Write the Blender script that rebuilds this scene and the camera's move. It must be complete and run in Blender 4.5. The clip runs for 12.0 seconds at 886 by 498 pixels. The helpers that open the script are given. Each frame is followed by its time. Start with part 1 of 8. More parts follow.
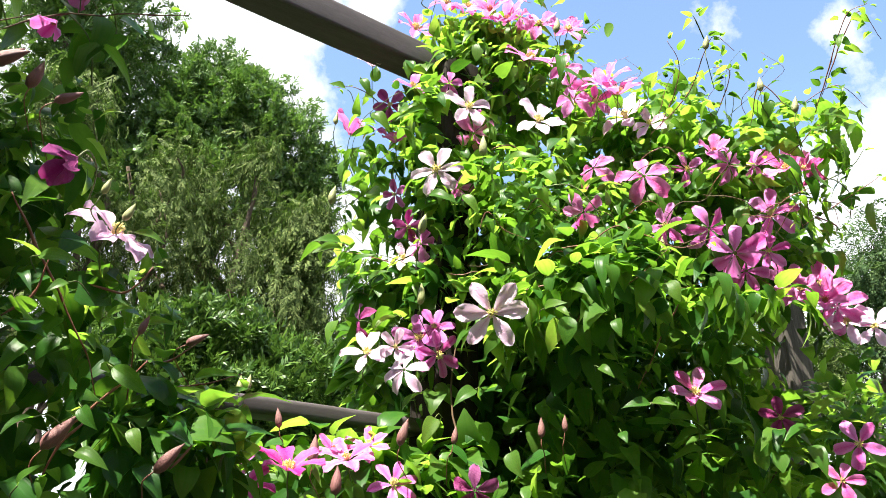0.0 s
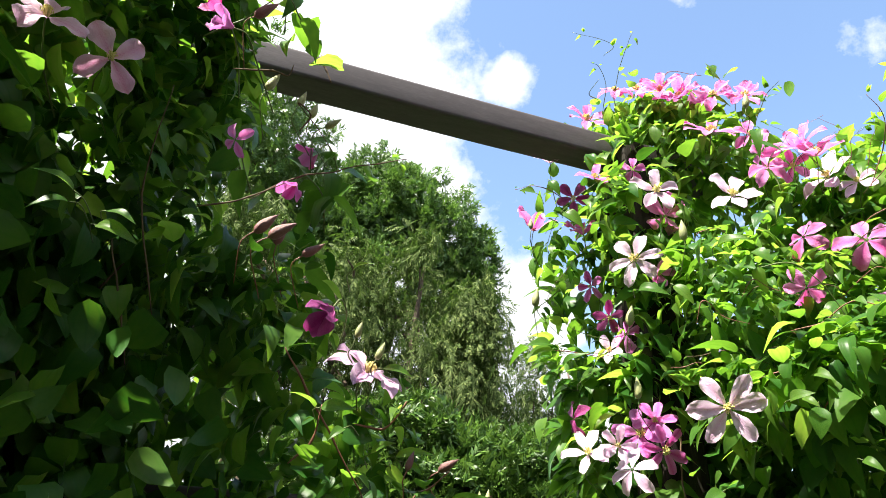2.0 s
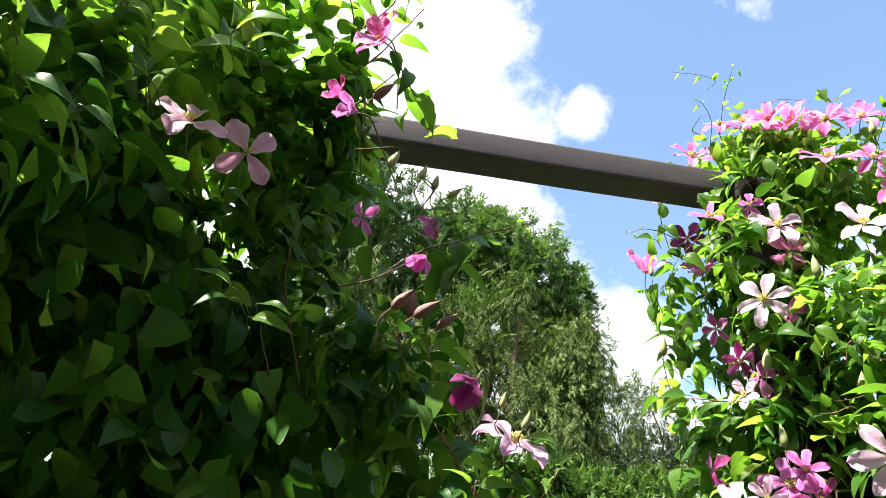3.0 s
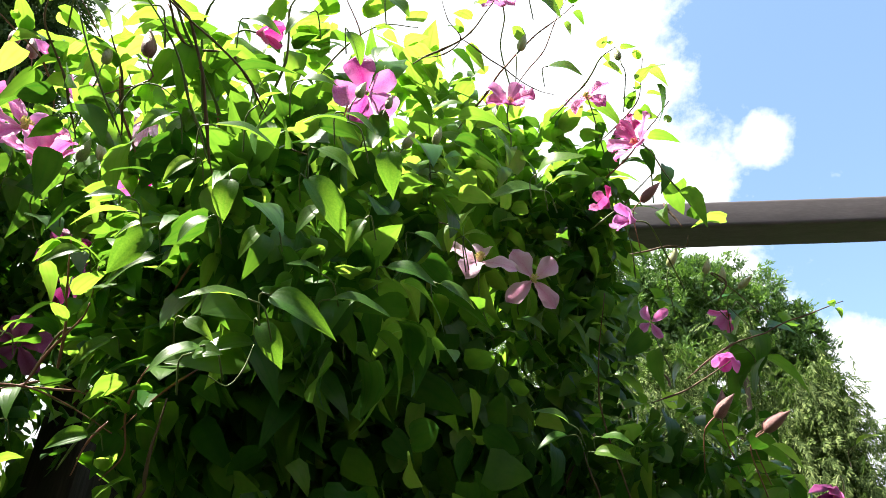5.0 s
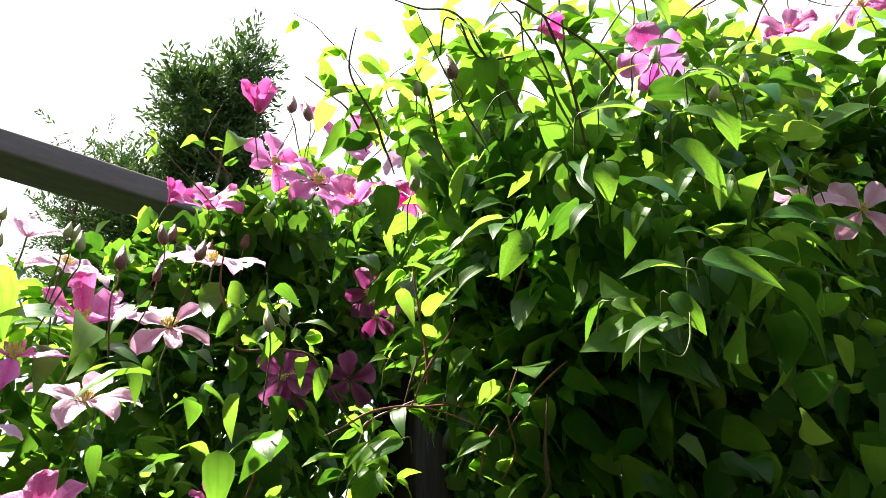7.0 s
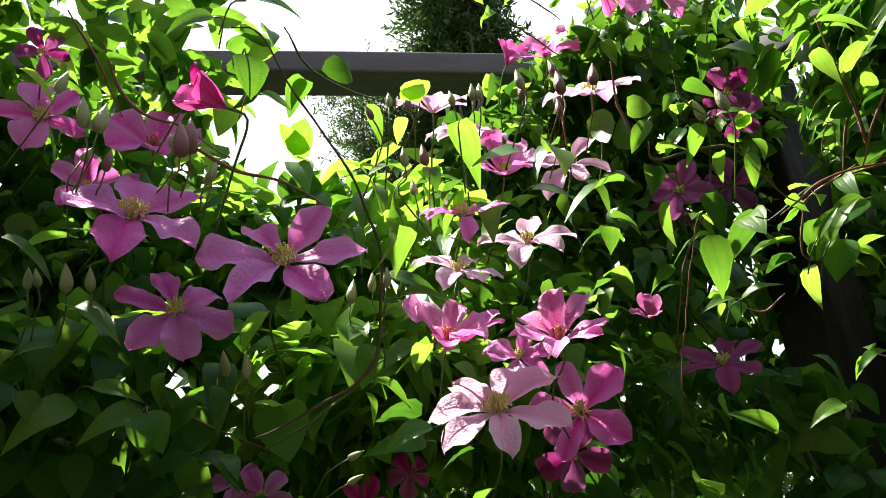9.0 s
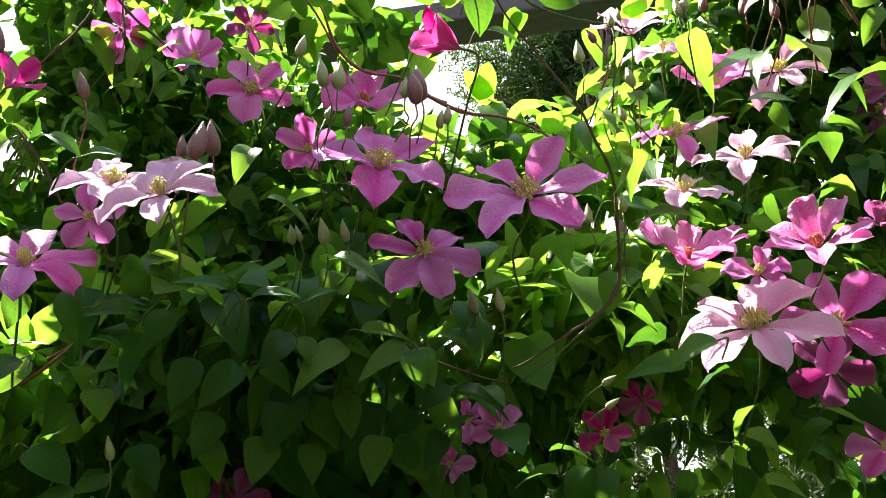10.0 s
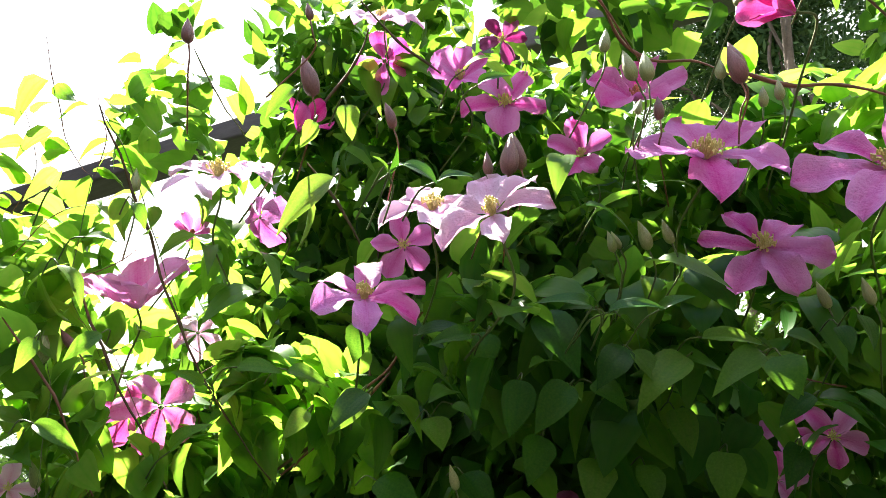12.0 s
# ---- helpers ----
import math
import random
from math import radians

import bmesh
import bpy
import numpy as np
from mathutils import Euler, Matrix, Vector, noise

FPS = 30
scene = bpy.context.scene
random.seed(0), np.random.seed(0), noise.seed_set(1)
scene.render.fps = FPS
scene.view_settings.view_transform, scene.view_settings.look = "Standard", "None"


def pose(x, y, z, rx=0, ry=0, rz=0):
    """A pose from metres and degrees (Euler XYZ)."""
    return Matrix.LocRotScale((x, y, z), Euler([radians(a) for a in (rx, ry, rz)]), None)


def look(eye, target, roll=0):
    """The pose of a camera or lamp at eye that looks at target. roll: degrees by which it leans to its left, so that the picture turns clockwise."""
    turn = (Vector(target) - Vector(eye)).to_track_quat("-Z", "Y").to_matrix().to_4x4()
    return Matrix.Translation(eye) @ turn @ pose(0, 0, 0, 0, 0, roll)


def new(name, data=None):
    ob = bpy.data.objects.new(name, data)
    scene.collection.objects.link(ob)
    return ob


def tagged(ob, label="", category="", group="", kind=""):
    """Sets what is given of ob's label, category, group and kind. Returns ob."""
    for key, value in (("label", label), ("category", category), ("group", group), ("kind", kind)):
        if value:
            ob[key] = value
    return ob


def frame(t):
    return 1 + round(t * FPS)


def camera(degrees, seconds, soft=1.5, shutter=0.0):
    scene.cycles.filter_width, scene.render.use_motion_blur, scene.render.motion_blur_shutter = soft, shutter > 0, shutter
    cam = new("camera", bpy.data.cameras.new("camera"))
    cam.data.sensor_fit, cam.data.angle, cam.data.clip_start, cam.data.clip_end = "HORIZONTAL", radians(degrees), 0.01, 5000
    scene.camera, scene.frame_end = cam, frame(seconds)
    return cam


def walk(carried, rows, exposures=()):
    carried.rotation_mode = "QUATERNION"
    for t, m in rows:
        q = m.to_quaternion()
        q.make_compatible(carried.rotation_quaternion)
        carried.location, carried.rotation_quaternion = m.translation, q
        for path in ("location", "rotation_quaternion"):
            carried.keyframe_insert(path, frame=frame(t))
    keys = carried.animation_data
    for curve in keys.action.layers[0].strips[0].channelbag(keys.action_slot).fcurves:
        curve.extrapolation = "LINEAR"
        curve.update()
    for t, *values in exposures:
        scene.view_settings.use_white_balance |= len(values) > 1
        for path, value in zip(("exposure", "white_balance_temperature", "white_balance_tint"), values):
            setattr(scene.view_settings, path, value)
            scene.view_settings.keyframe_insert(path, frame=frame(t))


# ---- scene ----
cam = camera(61.80, 12.0, soft=0.75)
PATH = [
    (0, pose(0.0038, -0.0000, 1.3062, 112.500, -1.050, 0.015)),
    (0.5, pose(-0.0100, -0.0150, 1.3147, 113.814, -0.718, 2.619)),
    (1, pose(-0.0375, -0.0292, 1.3240, 115.026, -0.334, 6.029)),
    (1.5, pose(-0.0665, -0.0426, 1.3376, 116.470, -0.253, 9.990)),
    (2, pose(-0.0952, -0.0567, 1.3534, 118.063, -0.153, 13.757)),
    (2.5, pose(-0.1278, -0.0735, 1.3708, 119.661, -0.051, 17.560)),
    (3, pose(-0.1531, -0.0977, 1.3857, 121.271, 0.312, 21.755)),
    (3.2, pose(-0.1648, -0.1045, 1.3927, 121.963, 0.095, 23.216)),
    (4.8, pose(-0.2598, -0.2042, 1.4410, 126.400, 0.163, 37.494)),
    (5, pose(-0.2708, -0.2153, 1.4440, 126.908, 0.293, 38.932)),
    (5.5, pose(-0.2982, -0.2403, 1.4483, 127.853, 0.721, 42.579)),
    (6, pose(-0.3251, -0.2659, 1.4471, 128.459, 1.302, 46.960)),
    (6.5, pose(-0.3613, -0.2982, 1.4431, 128.372, 1.532, 52.107)),
    (6.7, pose(-0.3770, -0.3157, 1.4382, 128.033, 1.539, 54.492)),
    (8.3, pose(-0.4541, -0.4211, 1.3992, 121.564, 2.314, 74.612)),
    (8.5, pose(-0.4611, -0.4330, 1.3927, 120.450, 2.451, 77.354)),
    (9, pose(-0.4863, -0.4907, 1.3817, 117.894, 3.357, 84.193)),
    (9.5, pose(-0.4884, -0.5435, 1.3755, 116.063, 3.631, 90.522)),
    (10, pose(-0.4927, -0.5971, 1.3670, 114.907, 3.723, 95.888)),
    (10.5, pose(-0.5004, -0.6449, 1.3657, 114.006, 4.292, 100.371)),
    (11, pose(-0.4981, -0.6949, 1.3684, 113.788, 4.832, 104.150)),
    (11.5, pose(-0.4949, -0.7271, 1.3791, 114.596, 4.291, 107.933)),
    (12, pose(-0.5003, -0.7455, 1.3957, 116.466, 3.322, 110.384)),
]
# the clip's camera opens up a little as it turns into the shade
walk(cam, PATH, exposures=((0, 1.95), (3, 1.88), (5, 2.06), (6.5, 2.2), (8.5, 1.96), (9.0, 1.90), (9.5, 2.20), (10.3, 2.62), (11, 2.98), (11.5, 3.0), (12, 2.82)))

# ---------------------------------------------------------------- light
SUN_HEADING, SUN_ELEVATION = radians(144), radians(63)   # heading turns left from +y
sun_way = Vector((-math.sin(SUN_HEADING) * math.cos(SUN_ELEVATION), math.cos(SUN_HEADING) * math.cos(SUN_ELEVATION), math.sin(SUN_ELEVATION)))
sun = new("sun", bpy.data.lights.new("sun", "SUN"))
sun.data.energy, sun.data.angle, sun.data.color = 5.0, radians(0.6), (1.0, 0.94, 0.81)
sun.matrix_world = look(sun_way * 50, (0, 0, 0))

world = bpy.data.worlds.new("sky")
world.use_nodes = True
scene.world = world
wn, wl = world.node_tree.nodes, world.node_tree.links
wn.clear()
w_out, w_bg = wn.new("ShaderNodeOutputWorld"), wn.new("ShaderNodeBackground")
w_sky = wn.new("ShaderNodeTexSky")
w_sky.sky_type, w_sky.sun_disc = "NISHITA", False
w_sky.sun_elevation, w_sky.sun_rotation = SUN_ELEVATION, -SUN_HEADING
w_sky.air_density, w_sky.dust_density, w_sky.ozone_density = 1.2, 0.6, 1.5
w_co = wn.new("ShaderNodeTexCoord")


def sky_math(op, a, b=None, c=None, clamp=False):
    q = wn.new("ShaderNodeMath")
    q.operation, q.use_clamp = op, clamp
    for i, v in enumerate((a, b, c)):
        if v is None:
            continue
        if isinstance(v, (int, float)):
            q.inputs[i].default_value = v
        else:
            wl.new(v, q.inputs[i])
    return q.outputs[0]


# broken cloud: solid towards the west and low down, scattered puffs elsewhere
w_map = wn.new("ShaderNodeMapping")
w_map.inputs["Location"].default_value = (3.1, 0.4, 1.7)
wl.new(w_co.outputs["Generated"], w_map.inputs["Vector"])
w_n1 = wn.new("ShaderNodeTexNoise")
w_n1.inputs["Scale"].default_value, w_n1.inputs["Detail"].default_value, w_n1.inputs["Roughness"].default_value = 2.9, 12, 0.62
wl.new(w_map.outputs["Vector"], w_n1.inputs["Vector"])
w_xyz = wn.new("ShaderNodeSeparateXYZ")
wl.new(w_co.outputs["Generated"], w_xyz.inputs[0])
west = sky_math("MULTIPLY_ADD", w_xyz.outputs["X"], -1.0, -0.085)
west = sky_math("MINIMUM", sky_math("MAXIMUM", west, -0.075), 0.5)
east = sky_math("MULTIPLY", sky_math("MAXIMUM", sky_math("SUBTRACT", w_xyz.outputs["X"], 0.41), 0.0), 2.2)
low = sky_math("MULTIPLY", sky_math("MAXIMUM", sky_math("SUBTRACT", 0.55, w_xyz.outputs["Z"]), 0.0), 0.6)
cover = sky_math("MULTIPLY_ADD", west, 1.5, sky_math("MULTIPLY_ADD", sky_math("SUBTRACT", w_n1.outputs["Fac"], 0.5), 1.5, sky_math("ADD", low, east)))
# single puffs beside the main bank
for puff, reach in (((0.444, 0.693, 0.568), 0.048), ((0.451, 0.780, 0.434), 0.070), ((-0.091, 0.756, 0.649), 0.030), ((-0.096, 0.916, 0.389), 0.055), ((-0.270, 0.614, 0.741), 0.090)):
    far = wn.new("ShaderNodeVectorMath")
    far.operation = "DISTANCE"
    wl.new(w_co.outputs["Generated"], far.inputs[0])
    far.inputs[1].default_value = puff
    cover = sky_math("MULTIPLY_ADD", sky_math("MAXIMUM", sky_math("SUBTRACT", 1.0, sky_math("DIVIDE", far.outputs["Value"], reach * 1.5)), 0.0), 0.25, cover)
w_ramp = wn.new("ShaderNodeValToRGB")
w_ramp.color_ramp.elements[0].position, w_ramp.color_ramp.elements[1].position = 0.0, 0.13
wl.new(cover, w_ramp.inputs["Fac"])
w_mix = wn.new("ShaderNodeMixRGB")
w_mix.inputs[2].default_value = (4.3, 4.4, 4.55, 1)
wl.new(w_ramp.outputs["Color"], w_mix.inputs["Fac"])
wl.new(w_sky.outputs["Color"], w_mix.inputs[1])
wl.new(w_mix.outputs["Color"], w_bg.inputs["Color"])
w_bg.inputs["Strength"].default_value = 0.086
wl.new(w_bg.outputs[0], w_out.inputs[0])


# ---------------------------------------------------------------- materials
def material(name):
    m = bpy.data.materials.new(name)
    m.use_nodes = True
    n = m.node_tree.nodes
    return m, n, m.node_tree.links, n["Principled BSDF"]


def ramp(n, l, source, stops):
    r = n.new("ShaderNodeValToRGB")
    els = r.color_ramp.elements
    while len(els) < len(stops):
        els.new(0.5)
    for e, (p, c) in zip(els, stops):
        e.position, e.color = p, (*c, 1)
    l.new(source, r.inputs["Fac"])
    return r.outputs["Color"]


def noise_tex(n, l, scale, detail=4, rough=0.55, co=None):
    t = n.new("ShaderNodeTexNoise")
    t.inputs["Scale"].default_value, t.inputs["Detail"].default_value, t.inputs["Roughness"].default_value = scale, detail, rough
    if co is not None:
        l.new(co, t.inputs["Vector"])
    return t.outputs["Fac"]


def coords(n, kind="Object"):
    return n.new("ShaderNodeTexCoord").outputs[kind]


def bump(n, l, height, strength, distance, bsdf):
    b = n.new("ShaderNodeBump")
    b.inputs["Strength"].default_value, b.inputs["Distance"].default_value = strength, distance
    l.new(height, b.inputs["Height"])
    l.new(b.outputs["Normal"], bsdf.inputs["Normal"])


def thin_material(name, stops, glow_stops, through_share, rough=0.42, per_object=True, grain=60.0, relief=0.25, spec=0.5):
    """A leaf or petal: glossy skin over a body that lets light through."""
    m, n, l, p = material(name)
    if per_object:
        rnd = n.new("ShaderNodeObjectInfo").outputs["Random"]
    else:
        rnd = n.new("ShaderNodeNewGeometry").outputs["Random Per Island"]
    co = coords(n, "Object")
    fine = noise_tex(n, l, grain, 3, 0.6, co)
    mixed = n.new("ShaderNodeMath")
    mixed.operation = "MULTIPLY_ADD"
    mixed.inputs[1].default_value = 0.28
    l.new(fine, mixed.inputs[0])
    scaled = n.new("ShaderNodeMath")
    scaled.operation = "MULTIPLY_ADD"
    scaled.inputs[1].default_value, scaled.inputs[2].default_value = 0.8, -0.04
    l.new(rnd, scaled.inputs[0])
    l.new(scaled.outputs[0], mixed.inputs[2])
    col = ramp(n, l, mixed.outputs[0], stops)
    l.new(col, p.inputs["Base Color"])
    p.inputs["Roughness"].default_value = rough
    p.inputs["Specular IOR Level"].default_value = spec
    bump(n, l, fine, relief, 0.002, p)
    tr = n.new("ShaderNodeBsdfTranslucent")
    l.new(ramp(n, l, mixed.outputs[0], glow_stops), tr.inputs["Color"])
    mx = n.new("ShaderNodeMixShader")
    mx.inputs[0].default_value = through_share
    l.new(p.outputs[0], mx.inputs[1])
    l.new(tr.outputs[0], mx.inputs[2])
    l.new(mx.outputs[0], n["Material Output"].inputs["Surface"])
    return m


LEAF_STOPS = ((0.0, (0.013, 0.048, 0.009)), (0.4, (0.029, 0.100, 0.015)), (0.75, (0.086, 0.174, 0.028)), (1.0, (0.225, 0.300, 0.055)))
LEAF_GLOW = ((0.0, (0.070, 0.27, 0.018)), (0.5, (0.295, 0.60, 0.045)), (1.0, (0.63, 0.81, 0.12)))


def veined_leaf(name, per_object, youth=0.0):
    """A smooth green leaf with five veins that run from base to tip; glossy above, letting sun through."""
    m, n, l, p = material(name)
    rnd = n.new("ShaderNodeObjectInfo").outputs["Random"] if per_object else n.new("ShaderNodeNewGeometry").outputs["Random Per Island"]
    uv = n.new("ShaderNodeSeparateXYZ")
    l.new(coords(n, "UV"), uv.inputs[0])
    blotch = noise_tex(n, l, 28.0, 3, 0.6, coords(n, "Object"))

    def sums(op, a, b=None, c=None):
        q = n.new("ShaderNodeMath")
        q.operation = op
        for i, v in enumerate((a, b, c)):
            if v is None:
                continue
            if isinstance(v, (int, float)):
                q.inputs[i].default_value = v
            else:
                l.new(v, q.inputs[i])
        return q.outputs[0]

    across = sums("ABSOLUTE", sums("COSINE", sums("MULTIPLY", sums("SUBTRACT", uv.outputs["X"], 0.5), 9.42)))
    vein = sums("POWER", across, 9.0)
    net = noise_tex(n, l, 420.0, 2, 0.5, coords(n, "Object"))
    tone = sums("ADD", sums("MULTIPLY_ADD", rnd, 0.62 * (1 - youth), -0.06 + 0.62 * youth), sums("MULTIPLY", blotch, 0.36))
    tone = sums("MULTIPLY_ADD", vein, 0.09, tone)
    l.new(ramp(n, l, tone, LEAF_STOPS), p.inputs["Base Color"])
    p.inputs["Roughness"].default_value = 0.36
    p.inputs["Specular IOR Level"].default_value = 0.16
    bump(n, l, sums("MULTIPLY_ADD", net, 0.25, sums("MULTIPLY", vein, -1.0)), 0.14, 0.0012, p)
    tr = n.new("ShaderNodeBsdfTranslucent")
    l.new(ramp(n, l, sums("MULTIPLY_ADD", vein, -0.25, tone), LEAF_GLOW), tr.inputs["Color"])
    mx = n.new("ShaderNodeMixShader")
    # old leaves are thick and dark, young ones let most light through
    l.new(sums("MULTIPLY_ADD", tone, 0.40, 0.13 + 0.16 * youth), mx.inputs[0])
    l.new(p.outputs[0], mx.inputs[1])
    l.new(tr.outputs[0], mx.inputs[2])
    l.new(mx.outputs[0], n["Material Output"].inputs["Surface"])
    return m


young_leaf_mat = veined_leaf("young_clematis_leaf", True, 0.5)
leaf_mat = veined_leaf("clematis_leaf", True)
leaf_mass_mat = veined_leaf("clematis_foliage", False)
young_mass_mat = veined_leaf("young_clematis_foliage", False, 0.5)


def petal_material(name, pale, deep, bar):
    """A sepal with a deeper bar down its middle and fine veins along it; uv x runs across, y along."""
    m, n, l, p = material(name)
    uv = n.new("ShaderNodeSeparateXYZ")
    l.new(coords(n, "UV"), uv.inputs[0])
    off = n.new("ShaderNodeMath")
    off.operation = "SUBTRACT"
    off.inputs[1].default_value = 0.5
    l.new(uv.outputs["X"], off.inputs[0])
    ab = n.new("ShaderNodeMath")
    ab.operation = "ABSOLUTE"
    l.new(off.outputs[0], ab.inputs[0])
    stretch = n.new("ShaderNodeMapping")
    stretch.inputs["Scale"].default_value = (26, 2.2, 1)
    l.new(coords(n, "UV"), stretch.inputs["Vector"])
    vein = noise_tex(n, l, 1.0, 3, 0.6, stretch.outputs[0])
    blot = noise_tex(n, l, 45, 3, 0.6, coords(n, "Object"))
    t = n.new("ShaderNodeMath")
    t.operation = "MULTIPLY_ADD"
    t.inputs[1].default_value = 1.5
    l.new(ab.outputs[0], t.inputs[0])
    v2 = n.new("ShaderNodeMath")
    v2.operation = "MULTIPLY_ADD"
    v2.inputs[1].default_value, v2.inputs[2].default_value = 0.5, -0.17
    l.new(vein, v2.inputs[0])
    l.new(v2.outputs[0], t.inputs[2])
    t2 = n.new("ShaderNodeMath")
    t2.operation = "MULTIPLY_ADD"
    t2.inputs[1].default_value = 0.55
    l.new(blot, t2.inputs[0])
    l.new(t.outputs[0], t2.inputs[2])
    col = ramp(n, l, t2.outputs[0], ((0.10, bar), (0.42, deep), (0.95, pale)))
    rnd = n.new("ShaderNodeObjectInfo").outputs["Random"]
    hsv = n.new("ShaderNodeHueSaturation")
    sat = n.new("ShaderNodeMath")
    sat.operation = "MULTIPLY_ADD"
    sat.inputs[1].default_value, sat.inputs[2].default_value = 0.25, 0.95
    l.new(rnd, sat.inputs[0])
    l.new(sat.outputs[0], hsv.inputs["Saturation"])
    hue = n.new("ShaderNodeMath")
    hue.operation = "MULTIPLY_ADD"
    hue.inputs[1].default_value, hue.inputs[2].default_value = 0.036, 0.476
    l.new(rnd, hue.inputs[0])
    l.new(hue.outputs[0], hsv.inputs["Hue"])
    l.new(col, hsv.inputs["Color"])
    l.new(hsv.outputs[0], p.inputs["Base Color"])
    p.inputs["Roughness"].default_value = 0.5
    p.inputs["Specular IOR Level"].default_value = 0.35
    crinkle = n.new("ShaderNodeMath")
    crinkle.operation = "MULTIPLY_ADD"
    crinkle.inputs[1].default_value = 0.5
    l.new(vein, crinkle.inputs[0])
    l.new(blot, crinkle.inputs[2])
    bump(n, l, crinkle.outputs[0], 0.6, 0.004, p)
    tr = n.new("ShaderNodeBsdfTranslucent")
    l.new(hsv.outputs[0], tr.inputs["Color"])
    mx = n.new("ShaderNodeMixShader")
    mx.inputs[0].default_value = 0.34
    l.new(p.outputs[0], mx.inputs[1])
    l.new(tr.outputs[0], mx.inputs[2])
    l.new(mx.outputs[0], n["Material Output"].inputs["Surface"])
    return m


petal_mats = {
    "pale": petal_material("pale_lilac_petal", (0.88, 0.70, 0.86), (0.82, 0.55, 0.77), (0.68, 0.32, 0.58)),
    "blush": petal_material("blush_petal", (0.88, 0.60, 0.80), (0.82, 0.44, 0.66), (0.68, 0.22, 0.42)),
    "mauve": petal_material("mauve_petal", (0.83, 0.31, 0.69), (0.75, 0.17, 0.52), (0.59, 0.06, 0.26)),
    "pink": petal_material("pink_petal", (0.87, 0.34, 0.66), (0.81, 0.20, 0.51), (0.63, 0.08, 0.27)),
    "rose": petal_material("rose_petal", (0.71, 0.17, 0.43), (0.62, 0.09, 0.31), (0.43, 0.04, 0.15)),
    # deep mauve flowers, and mauve ones whose shade is put into the colour
    "dark": petal_material("dark_shaded_mauve_petal", (0.41, 0.11, 0.28), (0.31, 0.06, 0.19), (0.19, 0.03, 0.09)),
}


def simple(name, stops, scale, rough, relief=0.3, distance=0.004, stretch=None, spec=0.4):
    m, n, l, p = material(name)
    co = coords(n, "Object")
    if stretch:
        mp = n.new("ShaderNodeMapping")
        mp.inputs["Scale"].default_value = stretch
        l.new(co, mp.inputs["Vector"])
        co = mp.outputs[0]
    a = noise_tex(n, l, scale, 6, 0.62, co)
    b = noise_tex(n, l, scale * 0.17, 3, 0.5, co)
    mixn = n.new("ShaderNodeMath")
    mixn.operation = "MULTIPLY_ADD"
    mixn.inputs[1].default_value = 0.5
    half = n.new("ShaderNodeMath")
    half.operation = "MULTIPLY"
    half.inputs[1].default_value = 0.5
    l.new(a, half.inputs[0])
    l.new(b, mixn.inputs[0])
    l.new(half.outputs[0], mixn.inputs[2])
    l.new(ramp(n, l, mixn.outputs[0], stops), p.inputs["Base Color"])
    p.inputs["Roughness"].default_value = rough
    p.inputs["Specular IOR Level"].default_value = spec
    bump(n, l, a, relief, distance, p)
    return m


stamen_mat = simple("stamen_yellow", ((0.3, (0.62, 0.52, 0.12)), (0.6, (0.85, 0.79, 0.38))), 80, 0.6)
stamen_red_mat = simple("stamen_wine", ((0.3, (0.40, 0.10, 0.08)), (0.6, (0.62, 0.30, 0.14))), 80, 0.6)
bud_green_mat = simple("green_bud", ((0.3, (0.20, 0.245, 0.075)), (0.6, (0.36, 0.37, 0.17))), 55, 0.5, stretch=(6, 6, 0.6))
bud_pink_mat = simple("pinkish_bud", ((0.3, (0.13, 0.06, 0.052)), (0.6, (0.26, 0.12, 0.115))), 55, 0.5, stretch=(6, 6, 0.6))
stem_green_mat = simple("green_stem", ((0.3, (0.07, 0.12, 0.03)), (0.7, (0.14, 0.17, 0.05))), 40, 0.5)
stem_red_mat = simple("reddish_vine", ((0.3, (0.16, 0.055, 0.035)), (0.7, (0.30, 0.13, 0.09))), 40, 0.5)
stem_brown_mat = simple("brown_vine", ((0.3, (0.07, 0.045, 0.025)), (0.7, (0.16, 0.10, 0.06))), 60, 0.75)
beam_mat = simple("dark_brown_timber", ((0.25, (0.050, 0.042, 0.045)), (0.5, (0.074, 0.063, 0.066)), (0.75, (0.108, 0.094, 0.097))), 120, 0.60, 0.14, 0.0010, stretch=(0.5, 3, 3))
old_wood_mat = simple("weathered_grey_timber", ((0.3, (0.030, 0.025, 0.022)), (0.5, (0.065, 0.057, 0.050)), (0.7, (0.12, 0.106, 0.096))), 30, 0.85, 0.7, 0.004, stretch=(0.35, 4, 4))
# brown-black timber, with the deep shade on these posts put into the colour
post_mat = simple("shade_dark_post", ((0.3, (0.010, 0.008, 0.007)), (0.5, (0.020, 0.016, 0.013)), (0.72, (0.050, 0.042, 0.036))), 40, 0.8, 0.6, 0.003, stretch=(0.4, 4, 4), spec=0.2)
bark_mat = simple("bark", ((0.3, (0.05, 0.035, 0.025)), (0.7, (0.13, 0.095, 0.065))), 20, 0.9, 0.8, 0.02)
dark_ground_mat = simple("dark_ground", ((0.3, (0.014, 0.022, 0.009)), (0.6, (0.028, 0.040, 0.014))), 3.0, 0.9, 0.6, 0.03)

